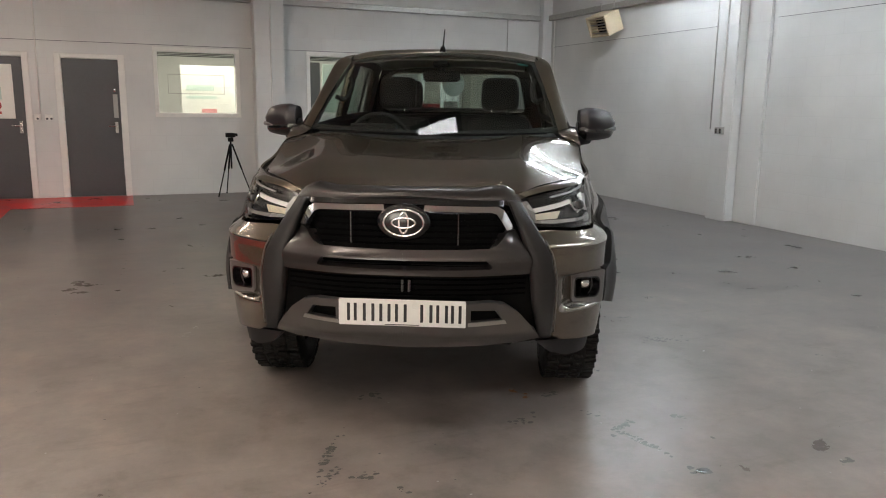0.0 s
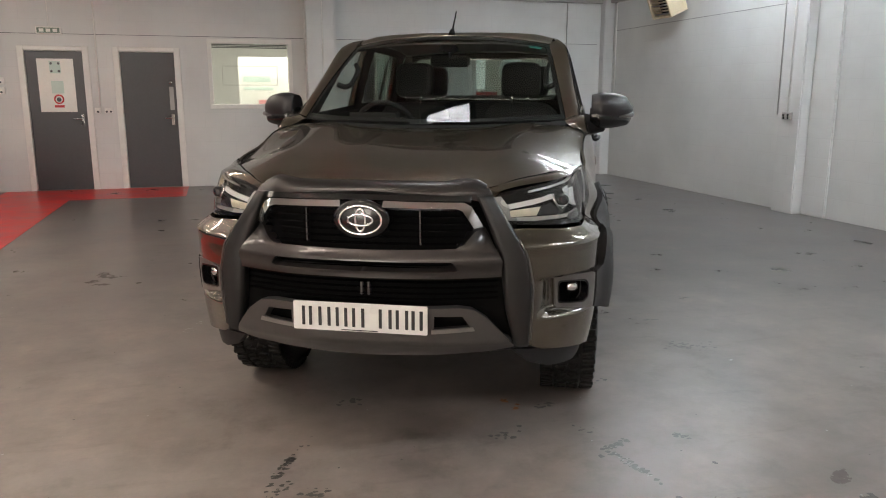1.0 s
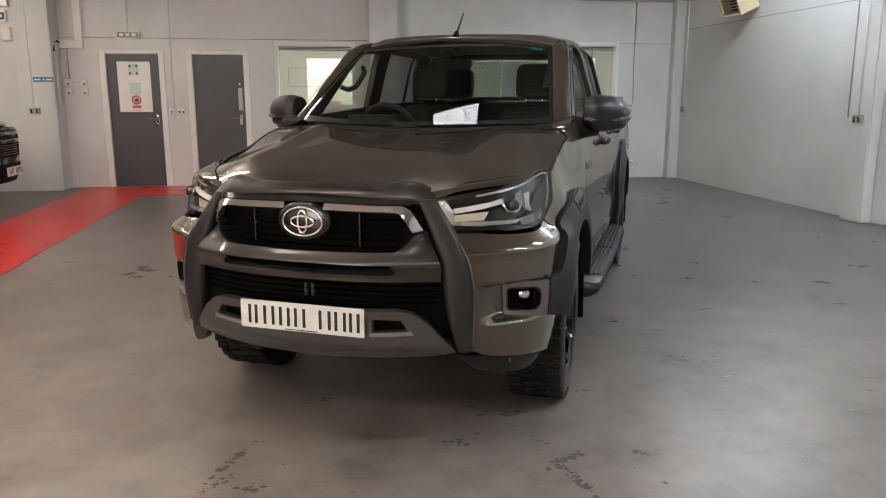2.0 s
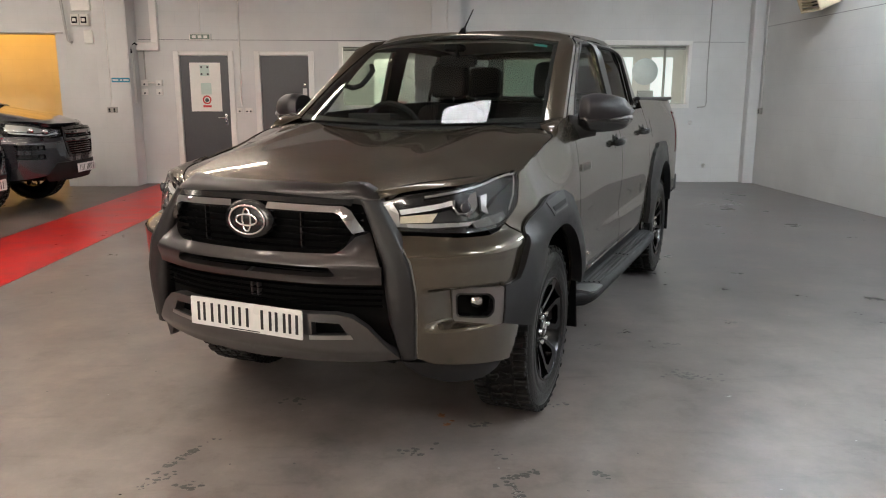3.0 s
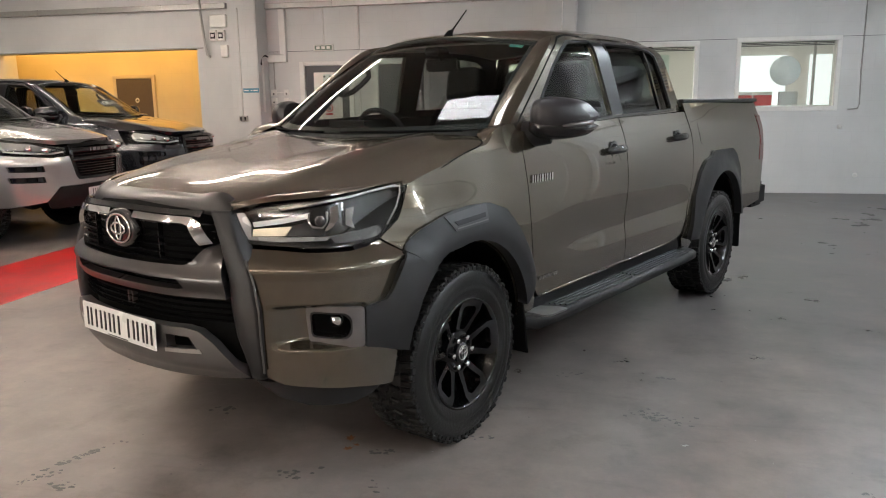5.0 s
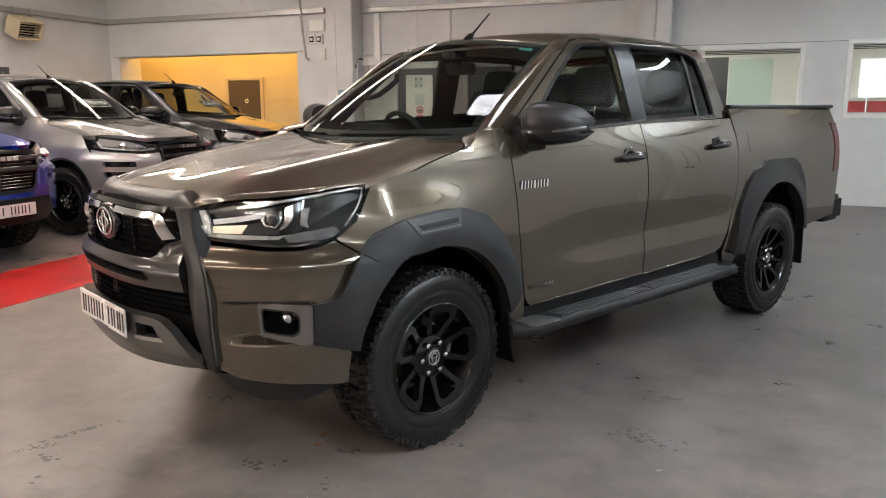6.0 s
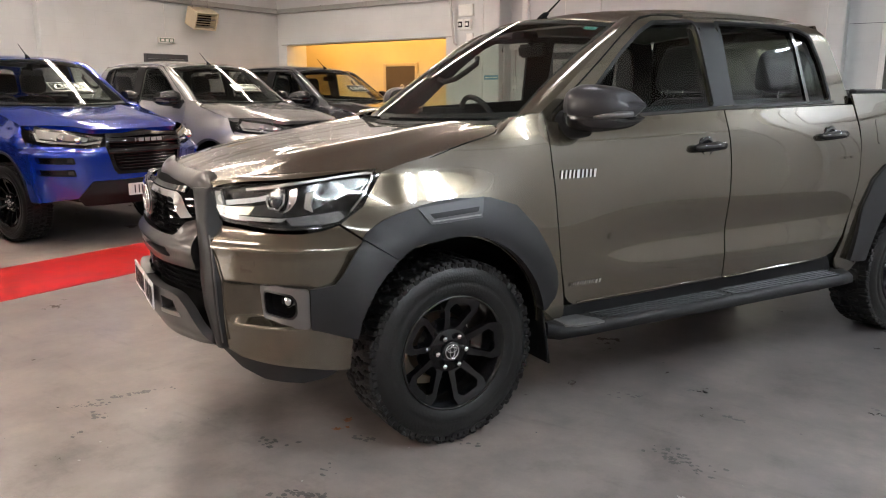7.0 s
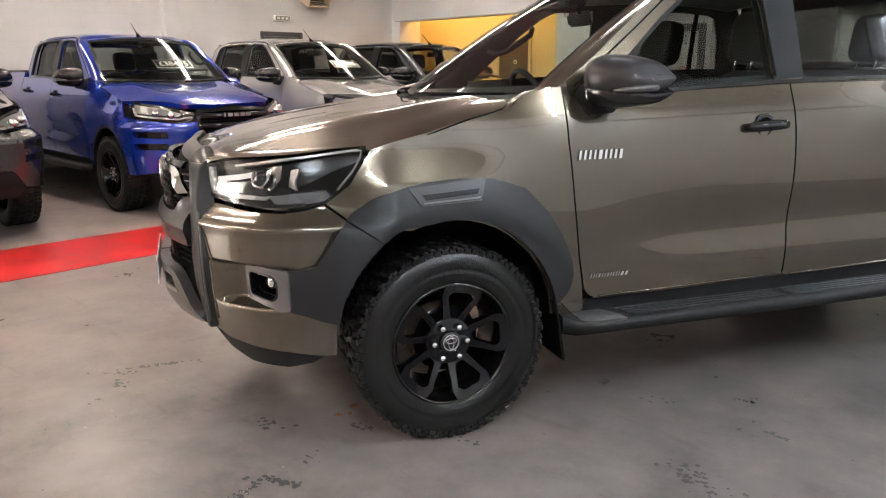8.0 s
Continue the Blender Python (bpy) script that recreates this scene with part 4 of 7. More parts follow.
def dry_leaf(x, y, rot, size):
    bm = bmesh.new()
    out = [(0, -1.3), (0.12, -0.7), (0.55, -0.55), (0.42, -0.1), (0.8, 0.25), (0.35, 0.4), (0.2, 1.0), (-0.15, 0.55), (-0.6, 0.5), (-0.4, 0.05), (-0.75, -0.35), (-0.15, -0.6)]
    vs = [bm.verts.new((a * size, b * size, 0.004 + 0.25 * size * (a * a + 0.4 * b * b))) for a, b in out]
    c = bm.verts.new((0, 0, 0.002))
    for i in range(len(vs)):
        bm.faces.new((c, vs[i], vs[(i + 1) % len(vs)]))
    ob = solid("leaf", bm, LEAF, pose(x, y, GROUND, 0, 0, rot), "small curled brown dry leaf on the floor", "leaf", "dry leaves")
    return ob


for _l in ((0.298, -0.489, 20, 0.030), (0.32, -0.585, 130, 0.024), (0.345, -0.545, 250, 0.016)):
    dry_leaf(*_l)

# ---- pick-up trucks ----
# A truck stands with the middle of its front axle at its origin, facing -y; +x is its left side.
PLAN = [(0, -1.0), (0.26, -0.985), (0.45, -0.93), (0.55, -0.888), (0.63, -0.842), (0.72, -0.780), (0.80, -0.705), (0.855, -0.61), (0.880, -0.51), (0.887, -0.40),
        (0.884, -0.2), (0.878, 0), (0.88, 0.6), (0.88, 1.5), (0.875, 2.5), (0.865, 3.2), (0.845, 4.24), (0.83, 4.6)]


def smooth_plan():
    """The outline seen from above, as a dense curve that carries its length; on the flank the length equals y."""
    pts = []
    p = [(-0.26, -0.985)] + PLAN
    for i in range(1, len(p) - 2):
        a, b, c, d = (Vector(q) for q in (p[i - 1], p[i], p[i + 1], p[i + 2]))
        for k in range(24):
            t = k / 24
            pts.append(0.5 * (2 * b + (c - a) * t + (2 * a - 5 * b + 4 * c - d) * t * t + (3 * b - a - 3 * c + d) * t**3))
    pts.append(Vector(p[-2]))
    s = [0.0]
    for a, b in zip(pts, pts[1:]):
        s.append(s[-1] + (b - a).length)
    zero = next(i for i, q in enumerate(pts) if q.y >= 0 and q.x > 0.5)
    off = s[zero]
    return np.array([[v - off, q.x, q.y] for v, q in zip(s, pts)])


TRACK = smooth_plan()


def plan_at(s):
    x = float(np.interp(s, TRACK[:, 0], TRACK[:, 1]))
    y = float(np.interp(s, TRACK[:, 0], TRACK[:, 2]))
    if s < TRACK[0, 0]:
        x, y = s - TRACK[0, 0], TRACK[0, 2]
    e = 0.02
    x1, x0 = np.interp((s + e, s - e), TRACK[:, 0], TRACK[:, 1])
    y1, y0 = np.interp((s + e, s - e), TRACK[:, 0], TRACK[:, 2])
    d = Vector((x1 - x0, y1 - y0)).normalized()
    return x, y, d.y, -d.x          # the point and the way out


S0 = float(TRACK[0, 0])             # the middle of the nose


def sx(x):
    """The length along the outline at which the nose is x wide."""
    k = TRACK[:, 2] < -0.43
    return float(np.interp(x, TRACK[k, 1], TRACK[k, 0]))


def sy(y):
    k = TRACK[:, 1] > 0.5
    return float(np.interp(y, TRACK[k, 2], TRACK[k, 0]))


LEAN = [(0.30, -0.045), (0.42, -0.022), (0.55, -0.006), (0.72, 0.0), (0.92, 0.0), (1.06, -0.008), (1.18, -0.028), (1.30, -0.072), (1.40, -0.11)]


def lean(s, z):
    v = lerp_curve(LEAN, z)
    roll = 1 - ease(-0.05, 0.42, s)
    front = ease(sx(0.38), sx(0.52), s) * (1 - ease(sy(-0.48), sy(-0.20), s))
    inset = front * (0.070 * ease(0.835, 0.912, z) + 0.012 * ease(0.95, 1.1, z))
    return v - inset - roll * (0.052 - 0.03 * front) * ease(0.93, 1.12, z) - 0.017 * math.exp(-((z - 0.725) / (0.075 if z < 0.725 else 0.13)) ** 2) * ease(0.5, 1.2, s) * (1 - ease(2.3, 2.7, s))


def skin(out=0.0, relief=None):
    """The body side and nose: a length along the outline and a height give the place."""
    def lift(s, z):
        x, y, nx, ny = plan_at(s)
        o = lean(s, z) + out + (relief(s, z) if relief else 0.0)
        return (x + nx * o, y + ny * o, z)
    return lift


HOOD_Z = [(-0.90, 1.045), (-0.84, 1.072), (-0.70, 1.12), (-0.45, 1.175), (0.0, 1.238), (0.30, 1.272), (0.5, 1.29)]


def hood_z(x, y, out=0.0):
    a = abs(x)
    fade = 1 - 0.80 * ease(-0.35, 0.28, y)
    z = lerp_curve(HOOD_Z, y) - 0.115 * fade * (a / 0.80) ** 3
    z += 0.014 * math.exp(-((a - 0.50) / 0.09) ** 2) * ease(-0.8, -0.4, y) - 0.008 * math.exp(-((a) / 0.28) ** 2)
    z -= 0.35 * max(0.0, a - 0.68) ** 1.5 * ease(-0.25, 0.0, y)
    return z + out


def hood_lift(x, y):
    return (x, y, hood_z(x, y))


def screen_lift(out=0.0):
    def lift(u, v):
        base = Vector((u * 0.712, 0.13 + 0.265 * u * u, 1.262 + 0.022 * u * u))
        top = Vector((u * 0.590, 0.905 + 0.115 * u * u, 1.748 - 0.050 * u * u))
        p = base.lerp(top, v)
        bow = 4 * v * (1 - v) * 0.018 + out
        return (p.x, p.y - bow * 0.55, p.z + bow * 0.8)
    return lift


ROOF_Z = [(0.88, 1.744), (1.10, 1.780), (1.45, 1.806), (1.85, 1.812), (2.20, 1.797), (2.44, 1.755)]


def roof_z(x, y):
    return lerp_curve(ROOF_Z, y) - 0.030 * (abs(x) / 0.6) ** 2.6


def cab_x(z):
    if z < 1.66:
        return 0.806 - 0.285 * (z - 1.30)
    return 0.7034 - 0.285 * (z - 1.66) - 0.095 * (max(0, z - 1.66) / 0.10) ** 2.2


def cab_lift(out=0.0):
    def lift(y, z):
        taper = 0.035 * ease(1.9, 2.6, y) + 0.020 * (1 - ease(0.5, 1.3, y))
        return (cab_x(z) - taper + out, y, z)
    return lift


def grown(loop, d):
    """The loop moved outwards by d."""
    out = []
    area = sum(p[0] * q[1] - q[0] * p[1] for p, q in zip(loop, loop[1:] + loop[:1]))
    for i, p in enumerate(loop):
        t = (Vector(loop[(i + 1) % len(loop)]) - Vector(loop[i - 1])).normalized()
        n = Vector((t.y, -t.x)) * (1 if area > 0 else -1)
        out.append((p[0] + n.x * d, p[1] + n.y * d))
    return out


def arch(cy, r, z0=0.38, a0=-20, a1=200, n=22, ry=1.0):
    return [(cy - r * ry * math.cos(radians(a0 + (a1 - a0) * i / n)), z0 + r * math.sin(radians(a0 + (a1 - a0) * i / n))) for i in range(n + 1)]


def wheel(parent, x, y, side, steer=0.0, fine=True, rim_mat=None):
    """A wheel of an off-road tyre on a black split-spoke alloy; side is +1 on the truck's left."""
    R, W, rim = 0.382, 0.262, 0.226
    w = new("wheel")
    w.parent = parent
    w.matrix_basis = pose(x, y, R + GROUND, 0, 0, steer) @ (Matrix() if side > 0 else pose(0, 0, 0, 0, 0, 180))
    h = W / 2
    seg = 72 if fine else 40
    bm = bmesh.new()
    lathe(bm, [(-h + 0.03, rim), (-h + 0.005, rim + 0.03), (-h, R - 0.085), (-h + 0.012, R - 0.031), (-h + 0.035, R - 0.013), (0, R - 0.0100),
               (h - 0.035, R - 0.013), (h - 0.012, R - 0.031), (h - 0.002, R - 0.060), (h, R - 0.085), (h - 0.003, R - 0.092), (h + 0.001, R - 0.098),
               (h - 0.001, rim + 0.045), (h - 0.006, rim + 0.022), (h - 0.012, rim + 0.012), (h - 0.03, rim - 0.004)], seg)
    part("tyre", bm, RUBBER, w, "black rubber tyre with coarse tread")
    if fine:
        rnd = random.Random(9)
        n = 76
        bm = bmesh.new()
        for k in range(n):
            long = k % 2
            for sd in (-1, 1):
                m = pose(0, 0, 0, 360 * (k + (0.5 if sd < 0 else 0)) / n, 0, 0)
                # shoulder lug, side lug and hooked middle blocks
                box(bm, (sd * h * 0.72 - 0.030, -0.0118, R - 0.018), (sd * h * 0.72 + 0.030 - 0.005 * long, 0.0118, R - 0.0015 - rnd.uniform(0, 0.002)), 0.004, m @ pose(0, 0, 0, 0, 0, sd * rnd.uniform(4, 14)))
                box(bm, (sd * (h - 0.020) - 0.010, -0.0132, R - 0.046 + 0.012 * long), (sd * (h - 0.020) + 0.009, 0.0132, R - 0.013), 0.003, m)
                box(bm, (sd * 0.030 - 0.024, -0.0098, R - 0.018), (sd * 0.030 + 0.022, 0.0096, R - 0.001 - rnd.uniform(0, 0.002)), 0.004, m @ pose(0, 0, 0, 2.0, 0, sd * (26 if long else -20)))
        tagged(part("tread", bm, TREAD_RUBBER, w), kind="stuff")
    bm = bmesh.new()
    lathe(bm, [(h - 0.012, rim + 0.014), (h - 0.004, rim + 0.009), (h - 0.007, rim + 0.003), (h - 0.022, rim - 0.001), (h - 0.05, rim - 0.018), (-h + 0.04, rim - 0.03)], seg)
    hub = bmesh.new()
    lathe(hub, [(h - 0.095, 0.13), (h - 0.075, 0.102), (h - 0.058, 0.094), (h - 0.052, 0.086), (h - 0.050, 0.05), (h - 0.046, 0.040), (h - 0.046, 0.001)], 36)
    rim_ob = part("rim", bm, RIM_DARK, w, "gloss black split-spoke alloy rim")
    part("hub", hub, rim_mat or RIM_FACE, rim_ob)
    def polar(r, q):
        return (1.033 * r * math.cos(radians(q)), 1.033 * r * math.sin(radians(q)))
    def dish(a, b):
        r = math.hypot(a, b)
        return (h - 0.012 - 0.046 * (rim - r) / 0.150, a, b)
    loop = [polar(0.074, q) for q in (-29, -10, 10, 29)] + [polar(0.110, 25.5), polar(0.155, 23.5), polar(0.190, 23.5), polar(0.205, 21.0)] + [polar(0.2205, q) for q in (19, 10, 0, -10, -19)] + [polar(0.205, -21.0), polar(0.190, -23.5), polar(0.155, -23.5), polar(0.110, -25.5)]
    gap = rounded([polar(0.094, -10.0), polar(0.094, 10.0), polar(0.148, 15.0), polar(0.178, 16.5), polar(0.195, 10), polar(0.195, -10), polar(0.178, -16.5), polar(0.148, -15.0)], 0.008, 3)
    spoke = sheet(loop, dish, step=0.022, holes=(gap,), thick=0.034, ref=lambda p: p - Vector((1, 0, 0)))
    spoke.materials.append(rim_mat or RIM_FACE)
    for k in range(5):
        ob = new("spoke", spoke)
        ob.parent = rim_ob
        ob.matrix_basis = pose(0, 0, 0, 72 * k + 6, 0, 0)
    bm = bmesh.new()
    lathe(bm, [(-0.03, 0.02), (-0.03, 0.140), (-0.012, 0.140), (-0.012, 0.02)], 36)
    part("brake_disc", bm, DISC, w)
    bm = bmesh.new()
    lathe(bm, [(h - 0.047, 0.044), (h - 0.036, 0.043), (h - 0.032, 0.038), (h - 0.032, 0.001)], 28)
    part("hub_cap", bm, GLOSS_BLACK, rim_ob)
    if fine:
        bm = bmesh.new()
        lathe(bm, [(h - 0.0318, 0.0325), (h - 0.0300, 0.0318), (h - 0.0300, 0.0290), (h - 0.0318, 0.0282)], 28)
        rod(bm, [(h - 0.0305, 0.011 * math.cos(q), 0.026 * math.sin(q)) for q in (2 * math.pi * k / 20 for k in range(20))], 0.0022, 5, True)
        rod(bm, [(h - 0.0305, 0.022 * math.cos(q), 0.010 * math.sin(q) + 0.008) for q in (2 * math.pi * k / 20 for k in range(20))], 0.0022, 5, True)
        part("cap_ring", bm, CHROME, rim_ob)
        for k in range(6):
            a = radians(60 * k)
            bm = bmesh.new()
            lathe(bm, [(h - 0.055, 0.0122), (h - 0.030, 0.0118), (h - 0.026, 0.009), (h - 0.0245, 0.0005)], 10)
            ob = part("wheel_nut", bm, CHROME, rim_ob)
            ob.matrix_basis = pose(0, 0.067 * math.cos(a), 0.067 * math.sin(a))
    return w


def mirror_unit(truck, side, fine, shell):
    """A door mirror: shell, darker lower half, indicator strip, arm."""
    m = new("door_mirror")
    m.parent = truck
    m.matrix_basis = Matrix.Diagonal((side, 1, 1, 1)) @ pose(0.010, -0.030, -0.150) @ Matrix.Diagonal((1, 1, 1.11, 1))
    def body(z0, z1, x0, x1, y0, y1, n=20):
        bm = bmesh.new()
        rings = []
        for i in range(n + 1):
            t = i / n
            k = (0.86 + 0.14 * ease(0, 0.25, t)) * (1 - 0.42 * t ** 3) * (1 - 0.75 * max(0, (t - 0.86) / 0.14) ** 2.5)
            ring = []
            for j in range(20):
                a = 2 * math.pi * j / 20
                pw = 0.72 if math.cos(a) > 0 else 0.95
                c, s = math.copysign(abs(math.cos(a)) ** pw, math.cos(a)), math.copysign(abs(math.sin(a)) ** 0.78, math.sin(a))
                xx = x0 + (x1 - x0) * t - 0.02 * t * max(0, s)
                yy = y1 - (y1 - y0) / 2 + (y1 - y0) / 2 * (c if c > 0 else c * (0.55 + 0.45 * k)) * (1 if c > 0 else k) + 0.075 * t * t
                zz = z0 + (z1 - z0) * (0.48 + 0.02 * t) + (z1 - z0) / 2 * s * k
                ring.append(bm.verts.new((xx, yy, zz)))
            rings.append(ring)
        for a, b in zip(rings, rings[1:]):
            for j in range(20):
                bm.faces.new((a[j], a[(j + 1) % 20], b[(j + 1) % 20], b[j])).smooth = True
        bm.faces.new(rings[0][::-1])
        bm.faces.new(rings[-1])
        return bm
    part("shell", body(1.262, 1.416, 0.835, 1.062, 0.545, 0.735), shell, m, "dark grey mirror shell")
    part("base_shell", body(1.238, 1.348, 0.828, 1.054, 0.548, 0.733), GLOSS_BLACK, m)
    bm = bmesh.new()
    rod(bm, [(0.775, 0.60, 1.262), (0.83, 0.62, 1.258), (0.90, 0.645, 1.262)], [0.056, 0.050, 0.040], 12)
    part("arm", bm, BLACK_PLASTIC, m)
    bm = bmesh.new()
    rod(bm, [(0.985, 0.600, 1.296), (1.02, 0.630, 1.300), (1.050, 0.668, 1.304), (1.061, 0.735, 1.307)], [0.004, 0.009, 0.012, 0.010], 8)
    part("indicator", bm, TRIM_LIGHT, m, "clear indicator strip at the outer end")
    part("mirror_glass", boxed((0.875, 0.727, 1.295), (0.97, 0.737, 1.380), 0.002), CHROME, m)
    return m


def handle_unit(truck, y, z, side):
    """A pull handle over a dished cup."""
    x = plan_at(y)[0] + lean(y, z)
    h = new("door_handle")
    h.parent = truck
    h.matrix_basis = Matrix.Diagonal((side, 1, 1, 1)) @ pose(x, y, z)
    bm = bmesh.new()
    lathe(bm, [(0.002, 0.001), (0.003, 0.03), (0.006, 0.043), (0.001, 0.048)], 24)
    part("cup", bm, GLOSS_BLACK, h)
    bm = bmesh.new()
    rod(bm, [(0.004, -0.098, -0.006), (0.026, -0.080, -0.004), (0.036, -0.02, 0.0), (0.036, 0.03, 0.002), (0.026, 0.085, 0.002), (0.004, 0.10, 0.002)],
        [0.010, 0.020, 0.022, 0.022, 0.019, 0.010], 12)
    part("grip", bm, GLOSS_BLACK, h)
    return h


def puffy(bm, lo, hi, m=None, e=0.42, nu=22, nv=12):
    """A stuffed block: a box blown up into a rounded cushion."""
    tmp = bmesh.new()
    c = [(a + b) / 2 for a, b in zip(lo, hi)]
    r = [(b - a) / 2 for a, b in zip(lo, hi)]
    def bend(v):
        return math.copysign(abs(v) ** e, v)
    rows = []
    for j in range(1, nv):
        q = math.pi * j / nv - math.pi / 2
        rows.append([tmp.verts.new((c[0] + r[0] * bend(math.cos(q)) * bend(math.cos(a)), c[1] + r[1] * bend(math.cos(q)) * bend(math.sin(a)), c[2] + r[2] * bend(math.sin(q))))
                     for a in (2 * math.pi * (i + 0.5) / nu for i in range(nu))])
    for p, q in zip(rows, rows[1:]):
        for i in range(nu):
            tmp.faces.new((p[i], p[(i + 1) % nu], q[(i + 1) % nu], q[i])).smooth = True
    tmp.faces.new(rows[0][::-1])
    tmp.faces.new(rows[-1])
    join(bm, tmp, m)


def seat(truck, x, y, rear=False):
    s = new("seat")
    s.parent = truck
    s.matrix_basis = pose(x, y, 0)
    w = 0.26 if not rear else 0.64
    bm = bmesh.new()
    puffy(bm, (-w, -0.28, 0.62), (w, 0.26, 0.80))
    part("cushion", bm, CABIN, s)
    bm = bmesh.new()
    puffy(bm, (-w, -0.01, 0), (w, 0.14, 0.64), pose(0, 0.20, 0.74, -13, 0, 0))
    part("backrest", bm, CABIN, s)
    for hx in ((0,) if not rear else (-0.40, 0.40)):
        bm = bmesh.new()
        puffy(bm, (hx - 0.135, -0.025, 0.66), (hx + 0.135, 0.095, 0.90), pose(0, 0.20, 0.74, -10, 0, 0))
        part("headrest", bm, CABIN, s)
        for k in (-0.055, 0.055):
            bm = bmesh.new()
            rod(bm, [(hx + k, 0.30, 1.34), (hx + k, 0.325, 1.45)], 0.006, 6)
            part("headrest_post", bm, CHROME, s)
    return s


def number_plate(parent, y, z, bars, tilt=0):
    """A white plate; its characters are plain bars."""
    p = new("number_plate")
    p.parent = parent
    p.matrix_basis = pose(0, y, z, tilt, 0, 0)
    part("plate", boxed((-0.26, -0.006, -0.0555), (0.26, 0.0, 0.0555), 0.004, 2), PLATE_WHITE, p, "white number plate")
    for x0, x1 in bars:
        for x in (x0, x1 - 0.0125):
            part("character_bar", boxed((x, -0.0085, -0.037), (x + 0.0125, -0.0058, 0.037), 0.002), PLATE_INK, p)
    part("maker_line", boxed((-0.07, -0.0085, -0.0505), (0.07, -0.0058, -0.0475), 0.0005), PLATE_INK, p)
    return p


def cab_and_bed(truck, body, fine, step, detail):
    """All that the trucks share: flanks, cab, glass, cabin, load bed, chassis, steps."""
    # wing
    wing = [(-0.275, 1.097), (-0.20, 1.120), (-0.06, 1.149), (0.02, 1.173), (0.10, 1.194), (0.15, 1.205), (0.20, 1.212), (0.235, 1.222), (0.262, 1.240), (0.30, 1.276), (0.40, 1.300), (0.458, 1.300),
            (0.466, 1.10), (0.491, 0.886), (0.520, 0.66), (0.545, 0.52), (0.556, 0.44), (0.50, 0.40)] + arch(-0.005, 0.455, 0.385, 174, 70, 14, 0.93)
    if detail != "hilux":
        wing = wing[:18] + arch(-0.005, 0.455, 0.385, 174, 14, 20, 0.93) + [(-0.425, 0.72), (-0.41, 0.86), (-0.394, 0.905)]
    else:
        wing += [(-0.25, 0.825), (-0.33, 0.855), (-0.381, 0.870), (-0.444, 0.917), (-0.36, 0.978)]
    pair("wing", truck, body, wing, skin(), step=0.026 if fine else step)
    # the wing's top between the bonnet's rear corner and the windscreen pillar
    top_in = [(0.09, 0.803, 1.190), (0.15, 0.809, 1.206), (0.19, 0.810, 1.215), (0.235, 0.795, 1.232), (0.268, 0.752, 1.256), (0.30, 0.715, 1.272), (0.36, 0.703, 1.279), (0.43, 0.713, 1.290)]
    top_out = [(0.06, 1.183), (0.10, 1.193), (0.15, 1.204), (0.20, 1.211), (0.235, 1.221), (0.262, 1.239), (0.30, 1.275), (0.40, 1.299), (0.47, 1.299)]
    def return_lift(y, v):
        q = Vector((lerp_curve([(k[0], k[1]) for k in top_in], y), y, lerp_curve([(k[0], k[2]) for k in top_in], y) - 0.001))
        rear = ease(0.24, 0.32, y)
        q.z = (hood_z(q.x, y) - 0.006) * (1 - rear) + q.z * rear
        p = Vector(skin(-0.001)(y, lerp_curve(top_out, y)))
        m = q.lerp(p, v)
        return (m.x, m.y + 0.045 * v * ease(0.36, 0.44, y), m.z + 0.006 * math.sin(math.pi * v))
    pair("wing_top", truck, body, [(0.10, 0), (0.10, 1), (0.425, 1), (0.425, 0)], return_lift, step=0.05, thick=0)
    # doors
    fd = [(0.464, 1.275), (0.472, 1.10), (0.497, 0.886), (0.526, 0.66), (0.553, 0.525), (0.578, 0.495), (0.61, 0.480), (1.0, 0.482), (1.518, 0.490), (1.524, 0.9), (1.522, 1.303), (1.25, 1.292), (1.0, 1.280), (0.75, 1.268), (0.60, 1.262), (0.50, 1.266)]
    rd = [(1.530, 1.300), (1.532, 0.9), (1.526, 0.490), (2.28, 0.505), (2.38, 0.53), (2.445, 0.62), (2.50, 0.74), (2.535, 0.92), (2.545, 1.1), (2.535, 1.318), (2.0, 1.308)]
    for nm, o in (("front_door", fd), ("rear_door", rd)):
        pair(nm, truck, body, o, skin(), step=step)
    for side in (1, -1):
        handle_unit(truck, 1.365, 1.138, side)
        handle_unit(truck, 2.290, 1.165, side)
    # sill under the doors
    pair("sill", truck, BLACK_PLASTIC, [(0.57, 0.474), (1.5, 0.484), (2.36, 0.508), (2.41, 0.44), (2.40, 0.40), (0.54, 0.40)], skin(-0.012), step=step)
    for sd in (1, -1):
        bm = bmesh.new()
        low = skin(-0.001)
        pts = [low(y, 0.487 + 0.011 * (y - 0.6)) for y in (0.62, 0.9, 1.2, 1.516)]
        rod(bm, [(sd * p[0], p[1], p[2]) for p in pts], 0.0055, 6)
        pts = [low(y, 0.491 + 0.018 * (y - 1.53)) for y in (1.532, 1.8, 2.1, 2.30)]
        rod(bm, [(sd * p[0], p[1], p[2]) for p in pts], 0.0055, 6)
        part("door_hem", bm, body, truck)
    # load bed
    bed = [(2.553, 1.375), (2.551, 1.1), (2.541, 0.92), (2.506, 0.74), (2.461, 0.60), (2.41, 0.49), (2.46, 0.40), (2.58, 0.40)]
    bed += arch(3.085, 0.495, 0.39, 6, 174, 20, 0.94)
    bed += [(3.60, 0.52), (4.20, 0.56), (4.225, 0.9), (4.235, 1.2), (4.205, 1.382), (3.4, 1.380)]
    pair("bed_side", truck, body, bed, skin(), step=step)
